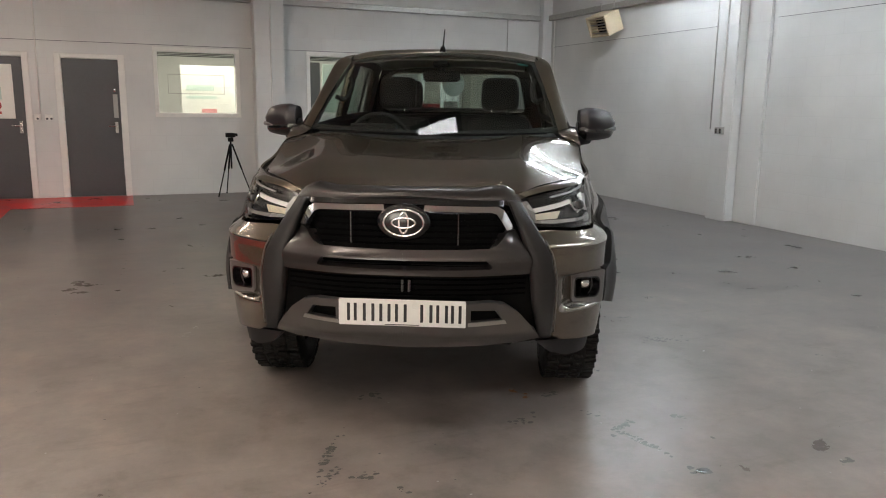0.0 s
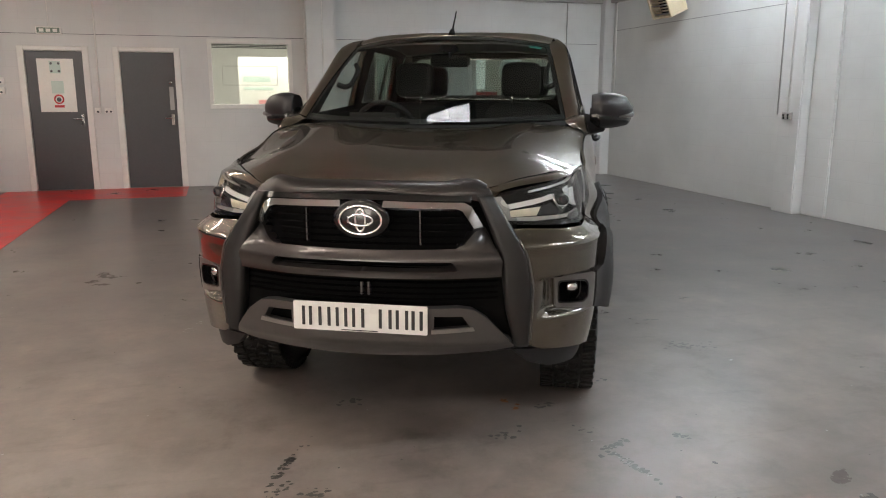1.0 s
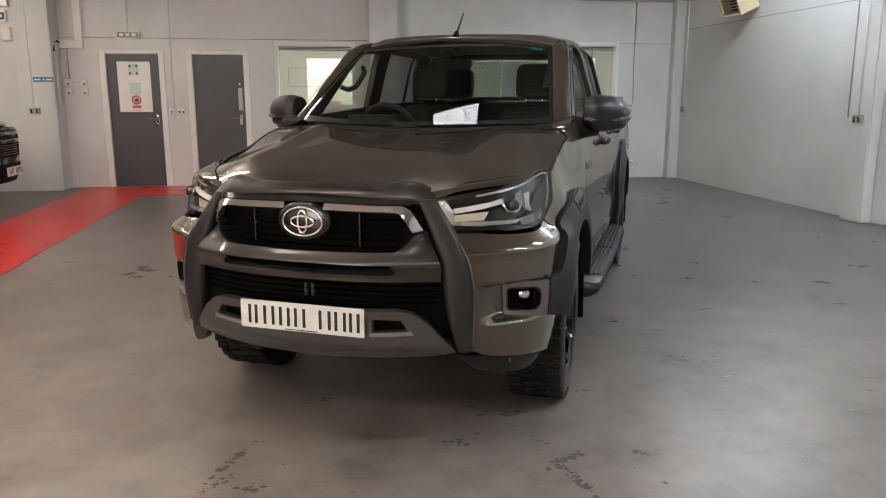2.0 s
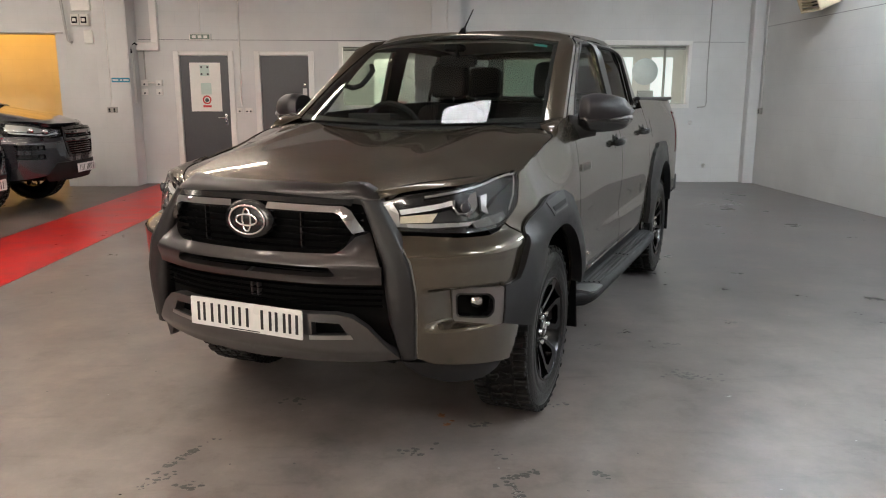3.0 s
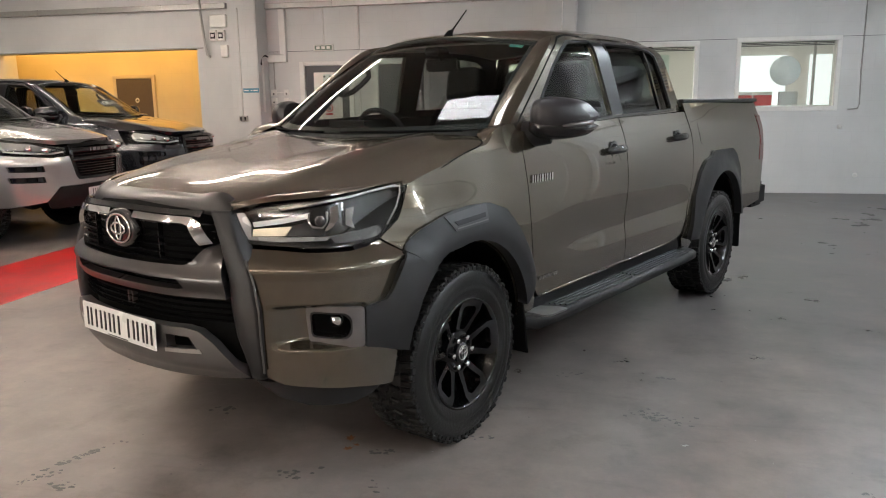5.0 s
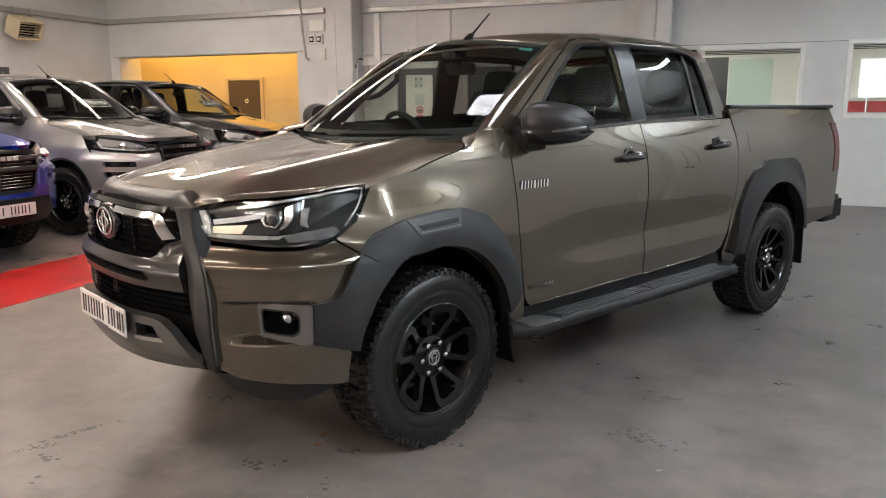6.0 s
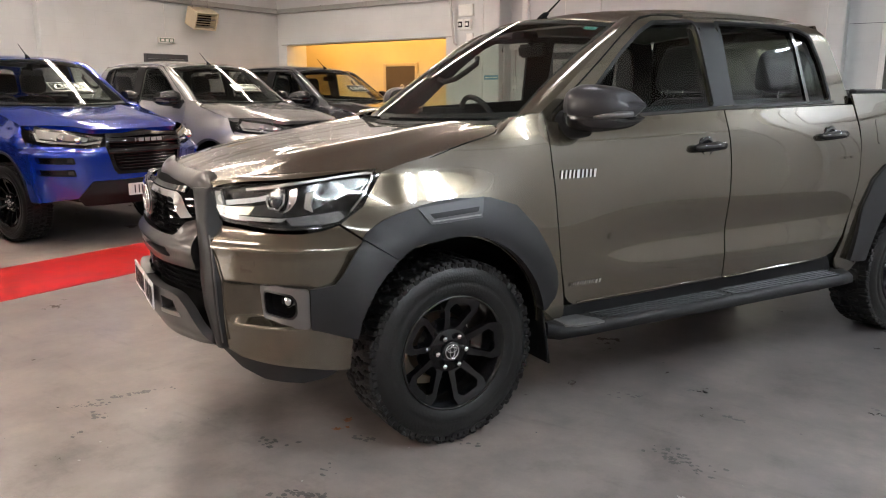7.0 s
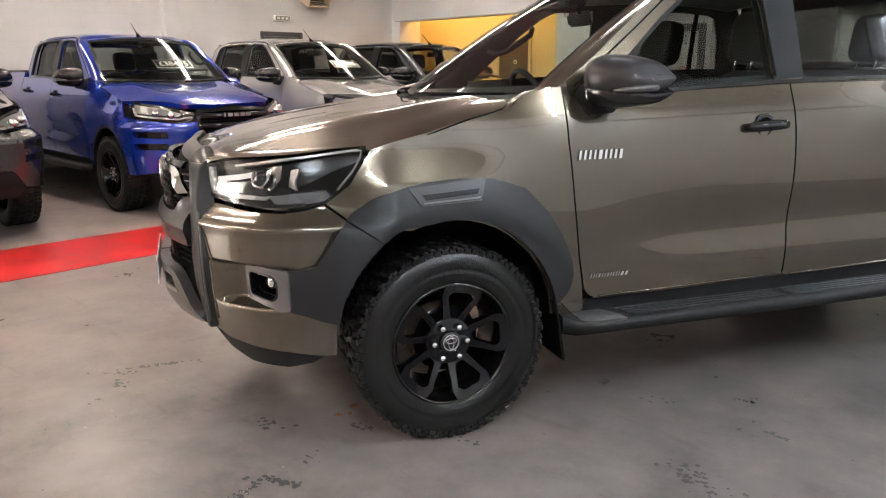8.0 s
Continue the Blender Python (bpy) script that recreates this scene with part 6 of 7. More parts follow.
def hilux(m):
    """The bronze double-cab pick-up."""
    t = thing("pickup_truck", m, "metallic bronze double-cab pickup with black wheel-arch flares", "pickup truck")
    st = 0.045
    cab_and_bed(t, BRONZE, True, st, "hilux")
    hood_panel(t, BRONZE, st)
    # the rolled front edge of the bonnet down to the headlamp
    roll_in = [(0, 0.455, -0.818), (0.2, 0.50, -0.770), (0.5, 0.62, -0.610), (0.85, 0.75, -0.382), (1.0, 0.793, -0.285)]
    roll_out = [(0, sx(0.505), 1.030), (0.2, sx(0.56), 1.047), (0.45, sx(0.69), 1.066), (0.65, sy(-0.52), 1.086), (0.85, sy(-0.38), 1.102), (1.0, sy(-0.292), 1.110)]
    def roll(u, v):
        hx, hy = lerp_curve([(k[0], k[1]) for k in roll_in], u), lerp_curve([(k[0], k[2]) for k in roll_in], u)
        p = Vector((hx, hy, hood_z(hx, hy) - 0.001))
        q = Vector(skin(-0.004)(lerp_curve([(k[0], k[1]) for k in roll_out], u), lerp_curve([(k[0], k[2]) for k in roll_out], u)))
        m = p.lerp(q, v)
        return (m.x, m.y, m.z + 0.010 * math.sin(math.pi * v))
    pair("bonnet_edge", t, BRONZE, [(0, 0), (1, 0), (1, 0.93), (0, 0.93)], roll, step=0.07, thick=0.0)
    flare(t, FLARE_PLASTIC, True)
    for y, ste in ((0.0, 2.0), (3.085, 0.0)):
        wheel(t, 0.758, y, 1, ste)
        wheel(t, -0.758, y, -1, ste)
    for sd in (1, -1):
        mirror_unit(t, sd, True, MIRROR_SHELL)
        for yy, zz, hh, tilt in ((0.405, 0.590, 0.355, 10), (3.555, 0.60, 0.34, 2)):
            bm = bmesh.new()
            box(bm, (min(sd * 0.70, sd * 0.89), -0.006, -hh), (max(sd * 0.70, sd * 0.89), 0.006, 0.0), 0.004, pose(0, yy, zz, tilt, 0, 0))
            part("mud_flap", bm, MATT_BLACK, t)

    # insert plate on the front flare
    def bulge(s, z):
        return 0.052 * (1 - ease(0.50, 0.66, math.hypot(s, z - 0.37)) * 0.72)
    for nm, o, mat, out in (("flare_insert", [(-0.168, 0.966), (0.128, 0.990), (0.100, 0.915), (-0.128, 0.905)], TRIM_INSERT, 0.004),
                            ("flare_insert_line", [(-0.122, 0.913), (0.094, 0.923), (0.097, 0.928), (-0.119, 0.918)], TRIM_LIGHT, 0.0065),
                            ("flare_slot", [(-0.110, 0.925), (0.085, 0.937), (0.095, 0.955), (-0.125, 0.943)], BLACK_PLASTIC, 0.0065)):
        pair(nm, t, mat, o, skin(out, bulge), step=0.03, thick=0.005)

    # nose: dark backing, then bumper corner, strips, bars, grille
    pair("nose_backing", t, MATT_BLACK, [(S0, 0.42), (sx(0.60), 0.42), (sx(0.60), 0.86), (sx(0.47), 1.03), (S0, 1.05)], skin(-0.055), step=0.10, thick=0)

    fa, fb = sx(0.752), sy(-0.585)
    def recess(s, z):
        a = ease(sx(0.632), sx(0.745), s) * (1 - ease(sx(0.80), sy(-0.56), s))
        return -0.060 * a * ease(0.548, 0.584, z) * (1 - ease(0.703, 0.713, z)) + 0.005 * ease(0.80, 0.85, z) * (1 - ease(0.86, 0.90, z))
    corner = [(sx(0.560), 0.905), (sx(0.575), 0.885), (sx(0.612), 0.81), (sx(0.626), 0.70), (sx(0.626), 0.455), (sx(0.68), 0.425), (sy(-0.60), 0.395), (sy(-0.47), 0.372), (sy(-0.435), 0.372),
              (sy(-0.425), 0.56), (sy(-0.40), 0.712), (sy(-0.37), 0.80), (sy(-0.386), 0.864), (sy(-0.452), 0.912), (sy(-0.52), 0.896), (sy(-0.61), 0.889), (sx(0.76), 0.892), (sx(0.65), 0.902)]
    fog_hole = [(fa + 0.006, 0.684), (fb - 0.03, 0.680), (fb - 0.03, 0.584), (fa + 0.010, 0.590)]
    pair("bumper_corner", t, BRONZE, corner, skin(0.0, recess), step=0.015, holes=(fog_hole,), thick=0.03)
    lower = [(sx(0.58), 0.428), (sx(0.68), 0.418), (sy(-0.60), 0.396), (sy(-0.50), 0.380), (sy(-0.475), 0.362), (sy(-0.52), 0.338), (sy(-0.62), 0.322), (sx(0.74), 0.330), (sx(0.65), 0.365)]
    pair("lower_lip", t, FLARE_PLASTIC, lower, skin(-0.028), step=0.04, thick=0.03)
    # fog lamp: bezel ring, cup, lens
    def bez(s, z):
        return -0.052 * (1 - ease(fa, fb - 0.01, s)) - 0.004 + 0.006 * ease(fb - 0.07, fb, s)
    bz_o = [(fa - 0.010, 0.700), (fa + 0.05, 0.706), (fb, 0.700), (fb, 0.552), (fa + 0.05, 0.556), (fa, 0.574)]
    bz_i = [(fa + 0.006, 0.684), (fb - 0.065, 0.680), (fb - 0.045, 0.658), (fb - 0.045, 0.604), (fb - 0.065, 0.584), (fa + 0.010, 0.590)]
    pair("fog_bezel", t, BEZEL_GREY, rounded(bz_o, 0.016), skin(0.006, bez), step=0.02, holes=(rounded(bz_i, 0.02),), thick=0.05)
    pair("bezel_lip", t, GLOSS_BLACK, rounded(bz_i, 0.02), skin(0.008, bez), step=0.02, holes=(rounded([(p[0] + (0.006 if p[0] < (fa + fb) / 2 else -0.006), p[1] + (0.006 if p[1] < 0.635 else -0.006)) for p in bz_i], 0.018),), thick=0.04)
    pair("bumper_flare", t, FLARE_PLASTIC, [(sy(-0.388), 0.866), (sy(-0.34), 0.834), (sy(-0.270), 0.787), (sy(-0.315), 0.745), (sy(-0.360), 0.690), (sy(-0.393), 0.635), (sy(-0.416), 0.585), (sy(-0.430), 0.510), (sy(-0.47), 0.520), (sy(-0.53), 0.538),
         (fb + 0.003, 0.551), (fb + 0.003, 0.701), (sy(-0.545), 0.704), (sy(-0.50), 0.714), (sy(-0.475), 0.745), (sy(-0.450), 0.785), (sy(-0.42), 0.830)],
         skin(0.010, lambda s, z: bulge(s, z) * ease(sy(-0.60), sy(-0.40), s) + 0.005 * math.exp(-((z - 0.63) / 0.08) ** 2) * (1 - ease(sy(-0.40), sy(-0.28), s))), step=0.03, thick=0.06)
    pair("fog_cup", t, MATT_BLACK, [(fa, 0.70), (fb, 0.70), (fb, 0.55), (fa, 0.56)], skin(-0.095), step=0.06, thick=0.0)
    for sd in (1, -1):
        bm = bmesh.new()
        lathe(bm, [(0.05, 0.022), (-0.002, 0.026), (-0.009, 0.021), (-0.012, 0.001)], 22, "y", pose(sd * 0.778, -0.640, 0.645, 0, 0, sd * 24))
        part("fog_lamp", bm, CHROME, t, "round clear fog lamp")
    # black uprights beside the grille
    edge = [(1.035, 0.415, -0.880, 0.470, -0.842), (0.925, 0.462, -0.884, 0.541, -0.863), (0.885, 0.476, -0.887, 0.567, -0.865), (0.81, 0.507, -0.891, 0.609, -0.867),
            (0.70, 0.519, -0.895, 0.630, -0.867), (0.60, 0.530, -0.888, 0.629, -0.864), (0.45, 0.563, -0.857, 0.620, -0.849)]
    zs = [e[0] for e in edge][::-1]
    for sd in (1, -1):
        bm = bmesh.new()
        rows = []
        for k in range(31):
            z = 0.45 + 0.585 * k / 30
            xi, yi, xo, yo = (float(np.interp(z, zs, [e[c] for e in edge][::-1])) for c in (1, 2, 3, 4))
            tx, ty = xo - xi, yo - yi
            sec = [(xi + 0.004, yi + 0.075), (xi, yi + 0.022), (xi + 0.004, yi + 0.006), (xi + 0.22 * tx, yi + 0.10 * ty - 0.004), (xi + 0.6 * tx, yi + 0.55 * ty - 0.006), (xo - 0.010, yo - 0.005), (xo - 0.002, yo - 0.001), (xo, yo + 0.010), (xo - 0.004, yo + 0.060)]
            rows.append([bm.verts.new((sd * x, y, z)) for x, y in sec])
        for p, q in zip(rows, rows[1:]):
            for i in range(8):
                f = bm.faces.new((p[i], p[i + 1], q[i + 1], q[i]) if sd > 0 else (q[i], q[i + 1], p[i + 1], p[i]))
                f.smooth = True
        bm.faces.new(rows[0] if sd < 0 else rows[0][::-1])
        bm.faces.new(rows[-1] if sd > 0 else rows[-1][::-1])
        part("bumper_upright", bm, UPRIGHT, t)
        # silver rod paints the light caught on the rounded bumper edge
        bm = bmesh.new()
        line = []
        for k in range(15):
            z = 0.475 + 0.40 * k / 14
            line.append((sd * (float(np.interp(z, zs, [e[3] for e in edge][::-1])) + 0.006), float(np.interp(z, zs, [e[4] for e in edge][::-1])) + 0.004, z))
        rod(bm, line, 0.0034, 6)
        part("corner_glint", bm, TRIM_LIGHT, t, "thin silver rod standing in for the lit bumper edge")
    # grey middle bar round the grille foot, with its slot
    mid = [(S0, 0.842), (sx(0.355), 0.848), (sx(0.385), 0.862), (sx(0.425), 0.905), (sx(0.472), 0.918), (sx(0.516), 0.80), (sx(0.516), 0.738), (S0, 0.736), (S0, 0.762), (sx(0.350), 0.764), (sx(0.360), 0.772), (sx(0.338), 0.802), (S0, 0.802)]
    pair("bumper_bar", t, GREY_TRIM, mid, skin(0.018, lambda s, z: -0.030 * ease(0.800, 0.86, z) - 0.014 * (1 - ease(0.745, 0.80, z))), step=0.022, thick=0.045)
    for z in (0.774, 0.788):
        part("slot_bar", slat(z, 0.34, -0.02, 0.006, 0.02), GLOSS_BLACK, t)
    # lower skid with its slots
    skid = [(S0, 0.622), (sx(0.36), 0.630), (sx(0.415), 0.620), (sx(0.47), 0.580), (sx(0.575), 0.452), (sx(0.48), 0.440), (S0, 0.425)]
    hole = [(sx(0.275), 0.598), (sx(0.375), 0.596), (sx(0.405), 0.548), (sx(0.275), 0.540)]
    pair("skid_panel", t, TRIM_SKID, skid, skin(0.026, lambda s, z: -0.03 * (1 - ease(0.43, 0.50, z))), step=0.03, holes=(hole,), thick=0.04)
    pair("skid_edge", t, SATIN, [(sx(0.265), 0.545), (sx(0.412), 0.553), (sx(0.420), 0.537), (sx(0.265), 0.529)], skin(0.0285), step=0.05, thick=0.01)
    # intake behind the plate
    for z in (0.648, 0.670, 0.692, 0.714):
        part("intake_bar", slat(z, 0.51, -0.02, 0.007, 0.02), GLOSS_BLACK, t)
    for x in (-0.012, 0.016):
        part("sensor", boxed((x, -0.975, 0.662), (x + 0.010, -0.955, 0.715), 0.002), GREY_TRIM, t)
    # upper grille
    for z in (0.862, 0.887, 0.912, 0.937, 0.962, 0.987):
        part("grille_bar", slat(z, min(0.44, 0.345 + (z - 0.85) * 1.1), -0.012, 0.010, 0.025), GLOSS_BLACK, t)
    for x in (-0.22, 0.22):
        part("grille_rib", boxed((x - 0.003, -0.965, 0.86), (x + 0.003, -0.945, 0.99), 0.001), GLOSS_BLACK, t)
    chrome = [(sx(0.085), 1.023), (sx(0.385), 1.018), (sx(0.412), 1.003), (sx(0.458), 0.925), (sx(0.420), 0.921), (sx(0.378), 0.988), (sx(0.355), 0.996), (sx(0.080), 1.000)]
    pair("grille_chrome", t, CHROME, chrome, skin(0.004), step=0.03, thick=0.02, label="bright chrome grille bar")
    pair("grille_top", t, GLOSS_BLACK, [(S0, 1.045), (sx(0.42), 1.040), (sx(0.412), 1.016), (sx(0.385), 1.021), (sx(0.11), 1.025), (S0, 1.025)], skin(0.0), step=0.05, thick=0.02)
    e = new("emblem")
    e.parent = t
    e.matrix_basis = pose(0, -0.974, 0.952) @ Matrix.Diagonal((0.94, 0.8, 0.94, 1))
    def oval(a, b, r, y, n=36):
        bm = bmesh.new()
        rod(bm, [(a * math.cos(k), y, b * math.sin(k)) for k in (2 * math.pi * i / n for i in range(n))], r, 8, True)
        return bm
    bm = bmesh.new()
    lathe(bm, [(0.02, 0.1), (-0.012, 0.1), (-0.020, 0.085), (-0.022, 0.001)], 36, "y", Matrix.Diagonal((1.16, 1, 0.80, 1)))
    part("emblem_back", bm, GLOSS_BLACK, e)
    part("emblem_ring", oval(0.086, 0.057, 0.0052, -0.024), CHROME, e)
    part("emblem_oval", oval(0.050, 0.022, 0.0050, -0.026), CHROME, e)
    part("emblem_bar", oval(0.020, 0.045, 0.0050, -0.025), CHROME, e)
    number_plate(t, -1.028, 0.588, [(-0.225, -0.185), (-0.160, -0.112), (-0.092, -0.046), (-0.028, 0.020), (0.075, 0.125), (0.140, 0.188), (0.200, 0.243)], -1)
    # bonnet guard
    def guard(x, w):
        a = abs(x) / 0.46
        yf = -0.905 + 0.055 * a ** 2.2
        hump = 0.022 * math.exp(-((a - 0.84) / 0.12) ** 2)
        ang = w * 1.45
        z0 = 1.035 - 0.010 * a ** 3
        return (x, yf + 0.075 * (1 - math.cos(ang)), z0 - 0.006 + (0.056 + hump) * math.sin(ang) - 0.016 * a ** 10)
    part("bonnet_guard", sheet([(-0.47, 0), (0.47, 0), (0.47, 1), (-0.47, 1)], guard, step=0.06, thick=0.008, ref=lambda p: Vector((p.x, -0.5, 0.9))), GREY_DARK, t, "dark bonnet guard")
    # headlamps
    lamp = [(sx(0.505), 1.026), (sx(0.56), 1.043), (sx(0.69), 1.062), (sy(-0.52), 1.082), (sy(-0.38), 1.098), (sy(-0.292), 1.106), (sy(-0.282), 1.095), (sy(-0.31), 1.045), (sy(-0.36), 0.975), (sy(-0.435), 0.918),
            (sy(-0.52), 0.906), (sy(-0.61), 0.902), (sx(0.76), 0.905), (sx(0.66), 0.914), (sx(0.565), 0.924)]
    pair("headlamp_housing", t, GLOSS_BLACK, lamp, skin(-0.045), step=0.05, thick=0.0)
    pair("headlamp_rim", t, GLOSS_BLACK, [(sx(0.545), 0.924), (sx(0.64), 0.916), (sx(0.76), 0.907), (sy(-0.61), 0.904), (sy(-0.52), 0.908), (sy(-0.53), 0.922), (sy(-0.61), 0.917), (sx(0.76), 0.921), (sx(0.64), 0.930), (sx(0.54), 0.938)],
         skin(-0.004), step=0.04, thick=0.03)
    pair("lamp_surround", t, LAMP_STRIP, [(-1.072, 1.024), (-1.040, 1.026), (-1.006, 0.984), (-1.002, 0.944), (-0.70, 0.942), (-0.672, 0.945), (-0.700, 0.929), (-1.012, 0.927)], skin(-0.012), step=0.03, thick=0.014, label="silver frame round the running light")
    pair("daytime_strip", t, LAMP_SILVER, [(-1.004, 0.993), (-0.945, 1.000), (-0.885, 1.008), (-0.83, 1.014), (-0.783, 1.024), (-0.779, 1.006), (-0.83, 0.997), (-0.88, 0.989), (-0.997, 0.975)], skin(-0.020, lambda s, z: 0.20 * (z - 1.0)), step=0.03, thick=0.014, label="white daytime running bar")
    pair("lamp_reflector", t, LAMP_CREAM, [(-1.000, 0.970), (-0.848, 0.979), (-0.876, 0.946), (-1.002, 0.945)], skin(-0.022, lambda s, z: -0.10 * (z - 0.96)), step=0.03, thick=0.012, label="pale lamp reflector")
    pair("reflector_step", t, LENS, [(-0.846, 0.979), (-0.79, 0.990), (-0.76, 0.968), (-0.70, 0.960), (-0.70, 0.944), (-0.872, 0.946)], skin(-0.024), step=0.03, thick=0.012)
    pair("lamp_blade", t, CHROME, [(-0.668, 1.038), (-0.627, 1.049), (-0.634, 1.000), (-0.664, 0.972), (-0.705, 0.955), (-0.672, 0.996)], skin(-0.020, lambda s, z: 0.25 * (s + 0.65)), step=0.02, thick=0.014)
    pair("lamp_blade", t, SATIN, [(-0.582, 1.030), (-0.540, 1.038), (-0.564, 0.990), (-0.556, 0.963), (-0.596, 0.976)], skin(-0.022, lambda s, z: 0.30 * (s + 0.57)), step=0.02, thick=0.014)
    pair("lamp_sweep", t, LAMP_SWEEP, [(-0.682, 0.941), (-0.59, 0.950), (-0.506, 0.957), (-0.440, 0.963), (-0.424, 0.940), (-0.45, 0.924), (-0.53, 0.914), (-0.65, 0.911)], skin(-0.014), step=0.03, thick=0.012, label="grey lower lamp moulding")
    pair("lamp_brow", t, SATIN, [(-0.90, 1.042), (-0.78, 1.056), (-0.678, 1.066), (-0.482, 1.081), (-0.315, 1.100), (-0.315, 1.093), (-0.486, 1.073), (-0.682, 1.058), (-0.78, 1.048), (-0.90, 1.035)], skin(-0.016), step=0.04, thick=0.01)
    for sd in (1, -1):
        cx, cy, _cn, _cm = plan_at(-0.728)
        bm = bmesh.new()
        lathe(bm, [(0.05, 0.021), (0.010, 0.021), (0.006, 0.018), (0.003, 0.012), (0.002, 0.001)], 24, "y", pose(sd * (cx - 0.052), cy + 0.042, 1.000, 0, 0, sd * 40))
        part("projector", bm, LENS, t, "dark projector lens")
        bm = bmesh.new()
        lamp_at = skin(-0.012)
        ring = [(-0.776, 1.026), (-0.780, 1.000), (-0.765, 0.978), (-0.715, 0.972), (-0.694, 0.996), (-0.690, 1.028)]
        rod(bm, [(sd * lamp_at(a, z)[0], lamp_at(a, z)[1], z) for a, z in ring], 0.0056, 6)
        part("lamp_bracket", bm, CHROME, t)
        bm = bmesh.new()
        tip = [(-0.336, 1.092), (-0.305, 1.094), (-0.310, 1.070), (-0.345, 1.020), (-0.400, 0.962)]
        rod(bm, [(sd * lamp_at(a, z)[0], lamp_at(a, z)[1], z) for a, z in tip], 0.0036, 6)
        part("lamp_edge", bm, SATIN, t)
    for ob in pair("headlamp_cover", t, LAMP_GLASS, lamp, skin(0.0), step=0.05, thick=0.0):
        ob.visible_shadow = False
    # badges on the doors
    badge_bars(t, 0.505, 1.035, (0.009, 0.009, 0.009, 0.008, 0.014, 0.009, 0.009, 0.010, 0.012), 0.034, 0.006)
    badge_bars(t, 0.572, 0.568, (0.004, 0.004, 0.003, 0.007, 0.004, 0.004, 0.006, 0.004, 0.005, 0.004, 0.003, 0.011, 0.010), 0.017, 0.006, 0.008)
    scr = screen_lift(-0.004)
    part("windscreen_sticker", sheet([(0.80, 0.90), (0.91, 0.90), (0.91, 0.935), (0.80, 0.935)], scr, step=0.05, thick=0), TEAL, t, "teal sticker at the top of the windscreen")
    return t


GREY_DARK = plain("smoked_guard", (0.016, 0.0135, 0.0125), 0.36, 0.0, 0.08, coat=0.10)
PILLAR_FILM = plain("pillar_film", (0.007, 0.007, 0.008), 0.34, 0.0, 0.06, spec=0.30)
GRILLE_GLOSS = plain("piano_black", (0.008, 0.008, 0.009), 0.12, 0.0, 0.06, coat=0.8)
BEZEL_GREY = plain("fog_bezel_silver", (0.165, 0.154, 0.150), 0.36, 0.5, 0.06)
TRIM_INSERT = plain("flare_insert_grey", (0.042, 0.041, 0.043), 0.40, 0.3, 0.06)
TRIM_SKID = plain("skid_silver", (0.105, 0.100, 0.098), 0.34, 0.6, 0.06, coat=0.3)
LAMP_SILVER = plain("lamp_silver", (0.88, 0.88, 0.87), 0.30, 0.0, 0.10, 40)
# cream tint stands in for warm light mirrored in the lamp
LAMP_CREAM = plain("lamp_reflector", (0.84, 0.77, 0.62), 0.42, 0.85)
LAMP_WHITE = plain("lamp_white", (0.80, 0.80, 0.76), 0.25)
LAMP_STRIP = plain("lamp_light_guide", (0.50, 0.50, 0.49), 0.26, 0.45)
LAMP_SWEEP = plain("lamp_grey_moulding", (0.16, 0.16, 0.16), 0.28, 0.2)


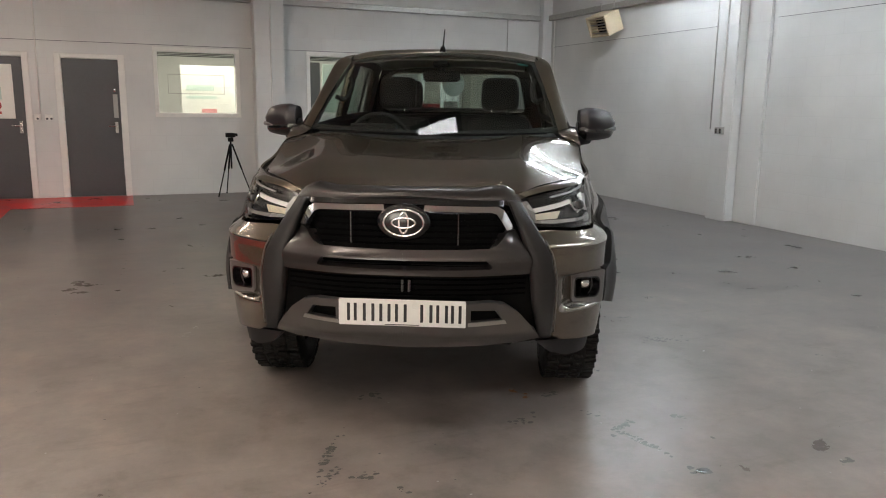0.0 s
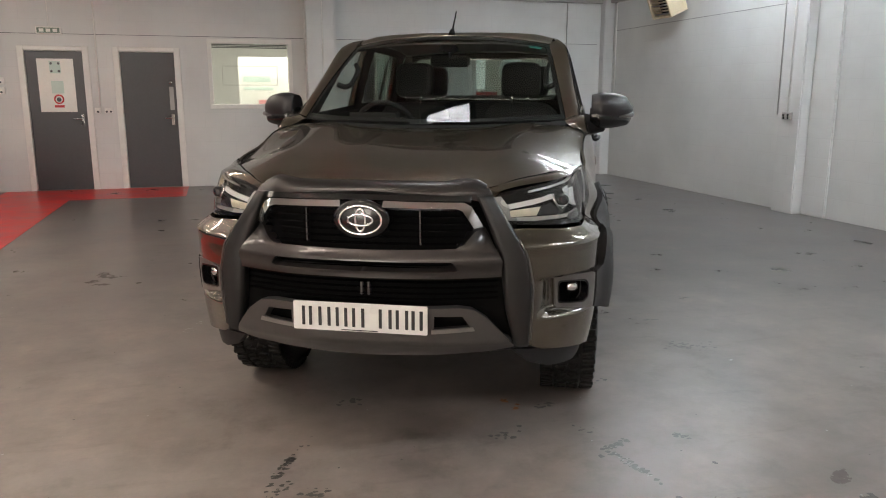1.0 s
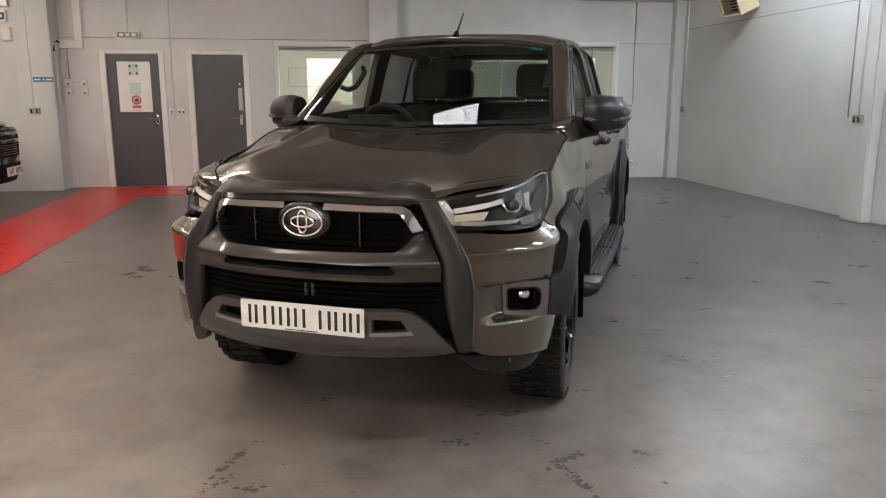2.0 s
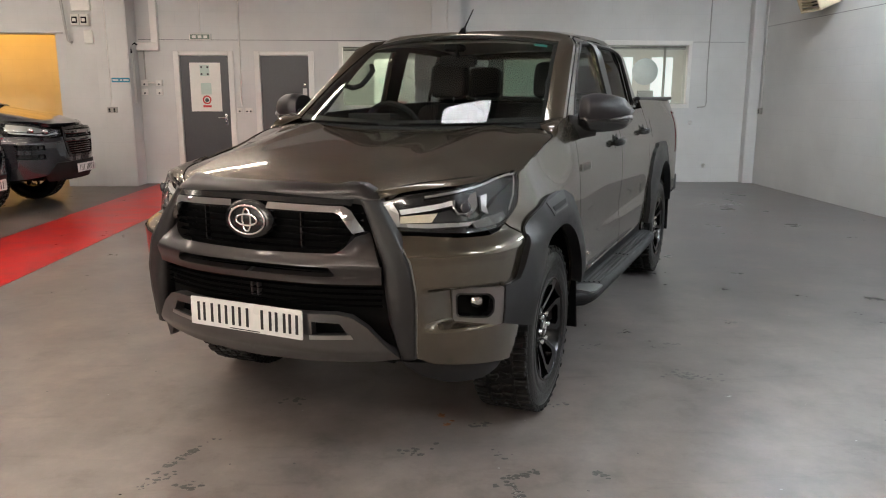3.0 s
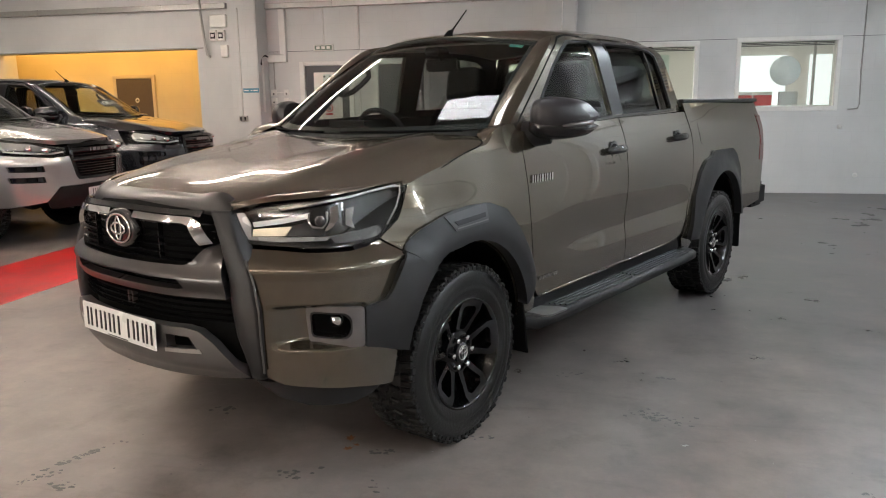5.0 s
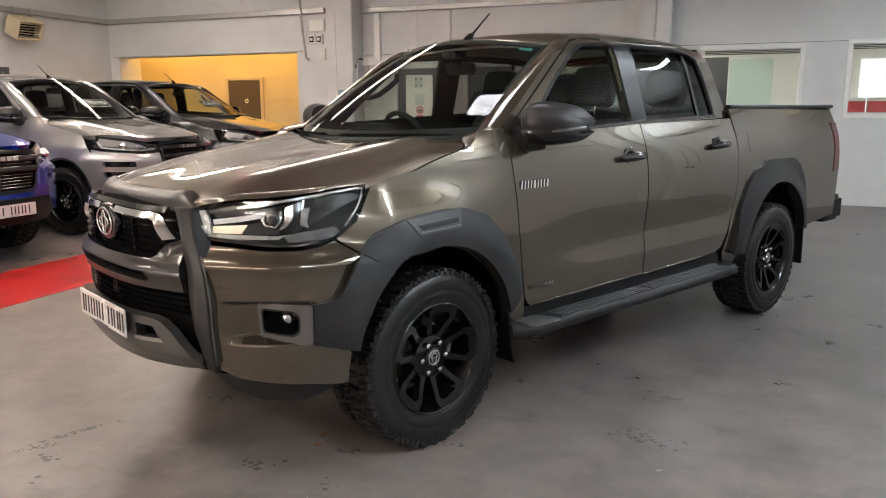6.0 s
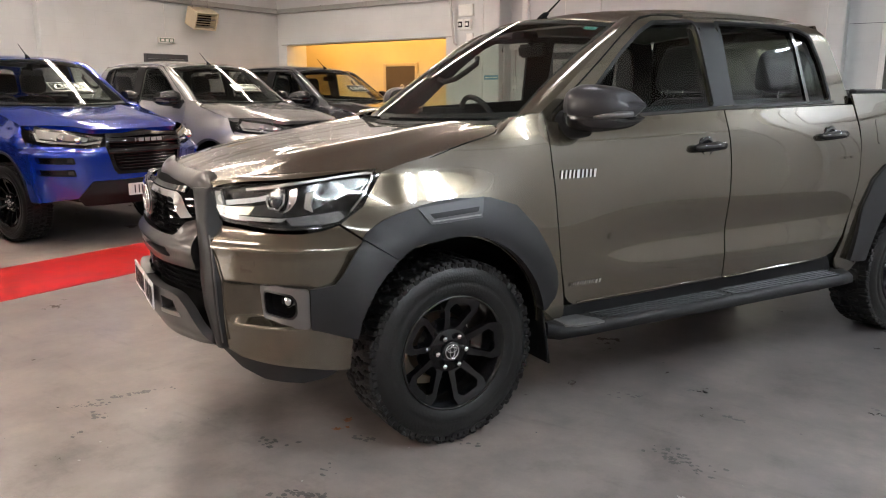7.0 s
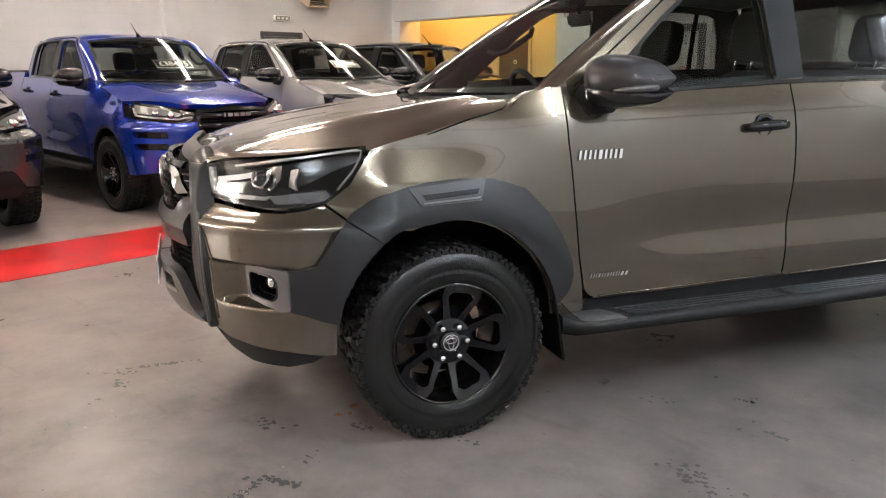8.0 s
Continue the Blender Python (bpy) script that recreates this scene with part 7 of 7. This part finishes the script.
def dmax(m, body, label, price="", low=None):
    """A rival double-cab pick-up in the parked row."""
    t = thing("pickup_truck", m, label, "pickup truck", "parked pickups")
    st = 0.07
    cab_and_bed(t, body, False, st, "dmax")
    hood_panel(t, body, st)
    for cy, r in ((0.0, 0.455), (3.085, 0.495)):
        ring = arch(cy, r + 0.012, 0.387, 10, 170, 22, 0.93) + arch(cy, r - 0.014, 0.387, 170, 10, 22, 0.93)
        pair("arch_moulding", t, BLACK_PLASTIC, ring, skin(0.006), step=0.06, thick=0.03)
    for y in (0.0, 3.085):
        wheel(t, 0.758, y, 1, 0, True)
        wheel(t, -0.758, y, -1, 0, True)
    for sd in (1, -1):
        mirror_unit(t, sd, False, GLOSS_BLACK)
    pair("nose_backing", t, MATT_BLACK, [(S0, 0.45), (sx(0.50), 0.45), (sx(0.50), 0.98), (S0, 1.05)], skin(-0.04), step=0.10, thick=0)
    # bumper: body colour round the grille and corners
    bump_o = [(sx(0.395), 0.905), (sx(0.44), 0.895), (sx(0.55), 0.885), (sx(0.70), 0.905), (sy(-0.52), 0.925), (sy(-0.40), 0.945), (sy(-0.415), 0.72), (sy(-0.43), 0.40), (sy(-0.55), 0.40), (sx(0.64), 0.44),
              (sx(0.52), 0.590), (S0, 0.600), (S0, 0.645), (sx(0.315), 0.650), (sx(0.345), 0.69)]
    slots = [rounded([(sx(0.635), z0), (sy(-0.60), z0 + 0.012), (sy(-0.58), z1 + 0.006), (sx(0.645), z1)], 0.012) for z0, z1 in ((0.750, 0.812), (0.640, 0.702))]
    pair("bumper", t, body, bump_o, skin(0.006), step=0.035, holes=slots, thick=0.04)
    for hole, z in zip(slots, (0.782, 0.672)):
        pair("bumper_slot", t, GLOSS_BLACK, hole, skin(-0.035), step=0.06, thick=0)
        pair("fog_lamp", t, LENS, [(sx(0.655), z - 0.018), (sx(0.695), z - 0.018), (sx(0.695), z + 0.018), (sx(0.655), z + 0.018)], skin(-0.018), step=0.03, thick=0.015)
    pair("lower_bumper", t, BLACK_PLASTIC if low is None else low, [(S0, 0.596), (sx(0.515), 0.585), (sx(0.64), 0.435), (sx(0.60), 0.36), (S0, 0.36)], skin(0.012, lambda s, z: -0.03 * (1 - ease(0.37, 0.46, z))), step=0.05, thick=0.04)
    # grille
    pair("grille_frame", t, GLOSS_BLACK, [(S0, 1.035), (sx(0.39), 1.015), (sx(0.40), 0.905), (sx(0.345), 0.69), (sx(0.31), 0.648), (S0, 0.642), (S0, 0.672), (sx(0.285), 0.678), (sx(0.318), 0.715), (sx(0.362), 0.905), (sx(0.352), 0.985), (S0, 1.0)],
         skin(0.012), step=0.04, thick=0.04)
    for z, h in ((0.955, 0.050), (0.862, 0.052)):
        part("grille_bar", blade(z, 0.372, 0.014, h), GRILLE_GLOSS, t)
    for z in (0.700, 0.728, 0.756, 0.784, 0.812):
        part("grille_bar", blade(z, 0.29 + (z - 0.7) * 0.3, 0.002, 0.013), GRILLE_GLOSS, t)
    part("grille_bar", blade(0.910, 0.35, 0.000, 0.012), GRILLE_GLOSS, t)
    for x, w in ((-0.130, 0.012), (-0.072, 0.050), (-0.004, 0.050), (0.062, 0.050), (0.125, 0.050)):
        p = nose_points(0, abs(x), 0.955, 0.020, 1)[1]
        part("name_block", boxed((x - w / 2, p[1] - 0.006, 0.940), (x + w / 2, p[1] + 0.004, 0.972), 0.003), SATIN, t, "silver block of the grille name")
    # headlamps
    lamp = [(sx(0.405), 0.985), (sx(0.50), 1.005), (sx(0.62), 1.030), (sx(0.72), 1.058), (sy(-0.50), 1.082), (sy(-0.40), 1.092), (sy(-0.405), 1.02), (sy(-0.42), 0.95), (sy(-0.52), 0.930), (sx(0.70), 0.912), (sx(0.55), 0.893), (sx(0.43), 0.905)]
    pair("headlamp_housing", t, GLOSS_BLACK, lamp, skin(-0.035), step=0.06, thick=0.0)
    pair("lamp_reflector", t, SATIN, [(sx(0.52), 0.975), (sx(0.70), 1.030), (sy(-0.47), 1.062), (sy(-0.46), 0.985), (sx(0.70), 0.960), (sx(0.54), 0.940)], skin(-0.026, lambda s, z: 0.2 * (z - 1.0)), step=0.05, thick=0.01)
    pair("daytime_strip", t, LAMP_STRIP, [(sx(0.43), 0.935), (sx(0.55), 0.915), (sx(0.70), 0.930), (sy(-0.52), 0.955), (sy(-0.44), 1.03), (sy(-0.46), 1.03), (sy(-0.54), 0.972), (sx(0.70), 0.948), (sx(0.55), 0.932), (sx(0.435), 0.952)],
         skin(-0.012), step=0.03, thick=0.012, label="white daytime running strip")
    for sd in (1, -1):
        for px, py, pz, r in ((0.60, -0.845, 0.965, 0.030), (0.69, -0.72, 0.985, 0.030)):
            bm = bmesh.new()
            lathe(bm, [(0.05, r), (0.0, r * 1.1), (-0.004, r * 0.9), (-0.018, r * 0.72), (-0.028, 0.001)], 16, "y", pose(sd * px, py, pz, 0, 0, sd * 25))
            part("projector", bm, CHROME, t)
    for ob in pair("headlamp_cover", t, LAMP_GLASS, lamp, skin(0.002), step=0.06, thick=0.0):
        ob.visible_shadow = False
    number_plate(t, -1.035, 0.500, [(-0.20, -0.145), (-0.125, -0.07), (0.0, 0.05), (0.07, 0.12), (0.14, 0.195)])
    if price:
        scr = Matrix.Translation(Vector(screen_lift(-0.020)(0.16, 0.40))) @ pose(0, 0, 0, 34, 0, 0)
        board = part("price_board", boxed((-0.21, -0.075, -0.012), (0.21, 0.075, -0.004), 0.002), GLOSS_BLACK, t, "dark price board behind the windscreen")
        board.matrix_basis = scr
        for lo, hi in (((-0.215, -0.080, -0.004), (-0.205, 0.080, 0.0)), ((0.205, -0.080, -0.004), (0.215, 0.080, 0.0)), ((-0.204, 0.070, -0.004), (0.204, 0.080, 0.0)), ((-0.204, -0.080, -0.004), (0.204, -0.070, 0.0))):
            part("board_edge", boxed(lo, hi, 0.001), SATIN, board)
        part("price_figures", lettering(price, 0.115), LAMP_WHITE, board, "white price figures on a dark board")
    return t


TRUCK = pose(0.006, -0.003, 0, 0, 0, -26.6)
hilux(TRUCK)
dmax(pose(-5.08, 1.60, 0, 0, 0, 90), BLUE, "bright blue double-cab pickup in the parked row", "\u00a338495")
dmax(pose(-5.08, 4.00, 0, 0, 0, 90), SILVER, "silver double-cab pickup in the parked row", "\u00a338495")
dmax(pose(-5.12, 6.30, 0, 0, 0, 90), SLATE, "slate grey double-cab pickup in the parked row", "\u00a338495")
dmax(pose(-5.08, -0.94, 0, 0, 0, 90), NIGHT, "near-black double-cab pickup in the parked row")
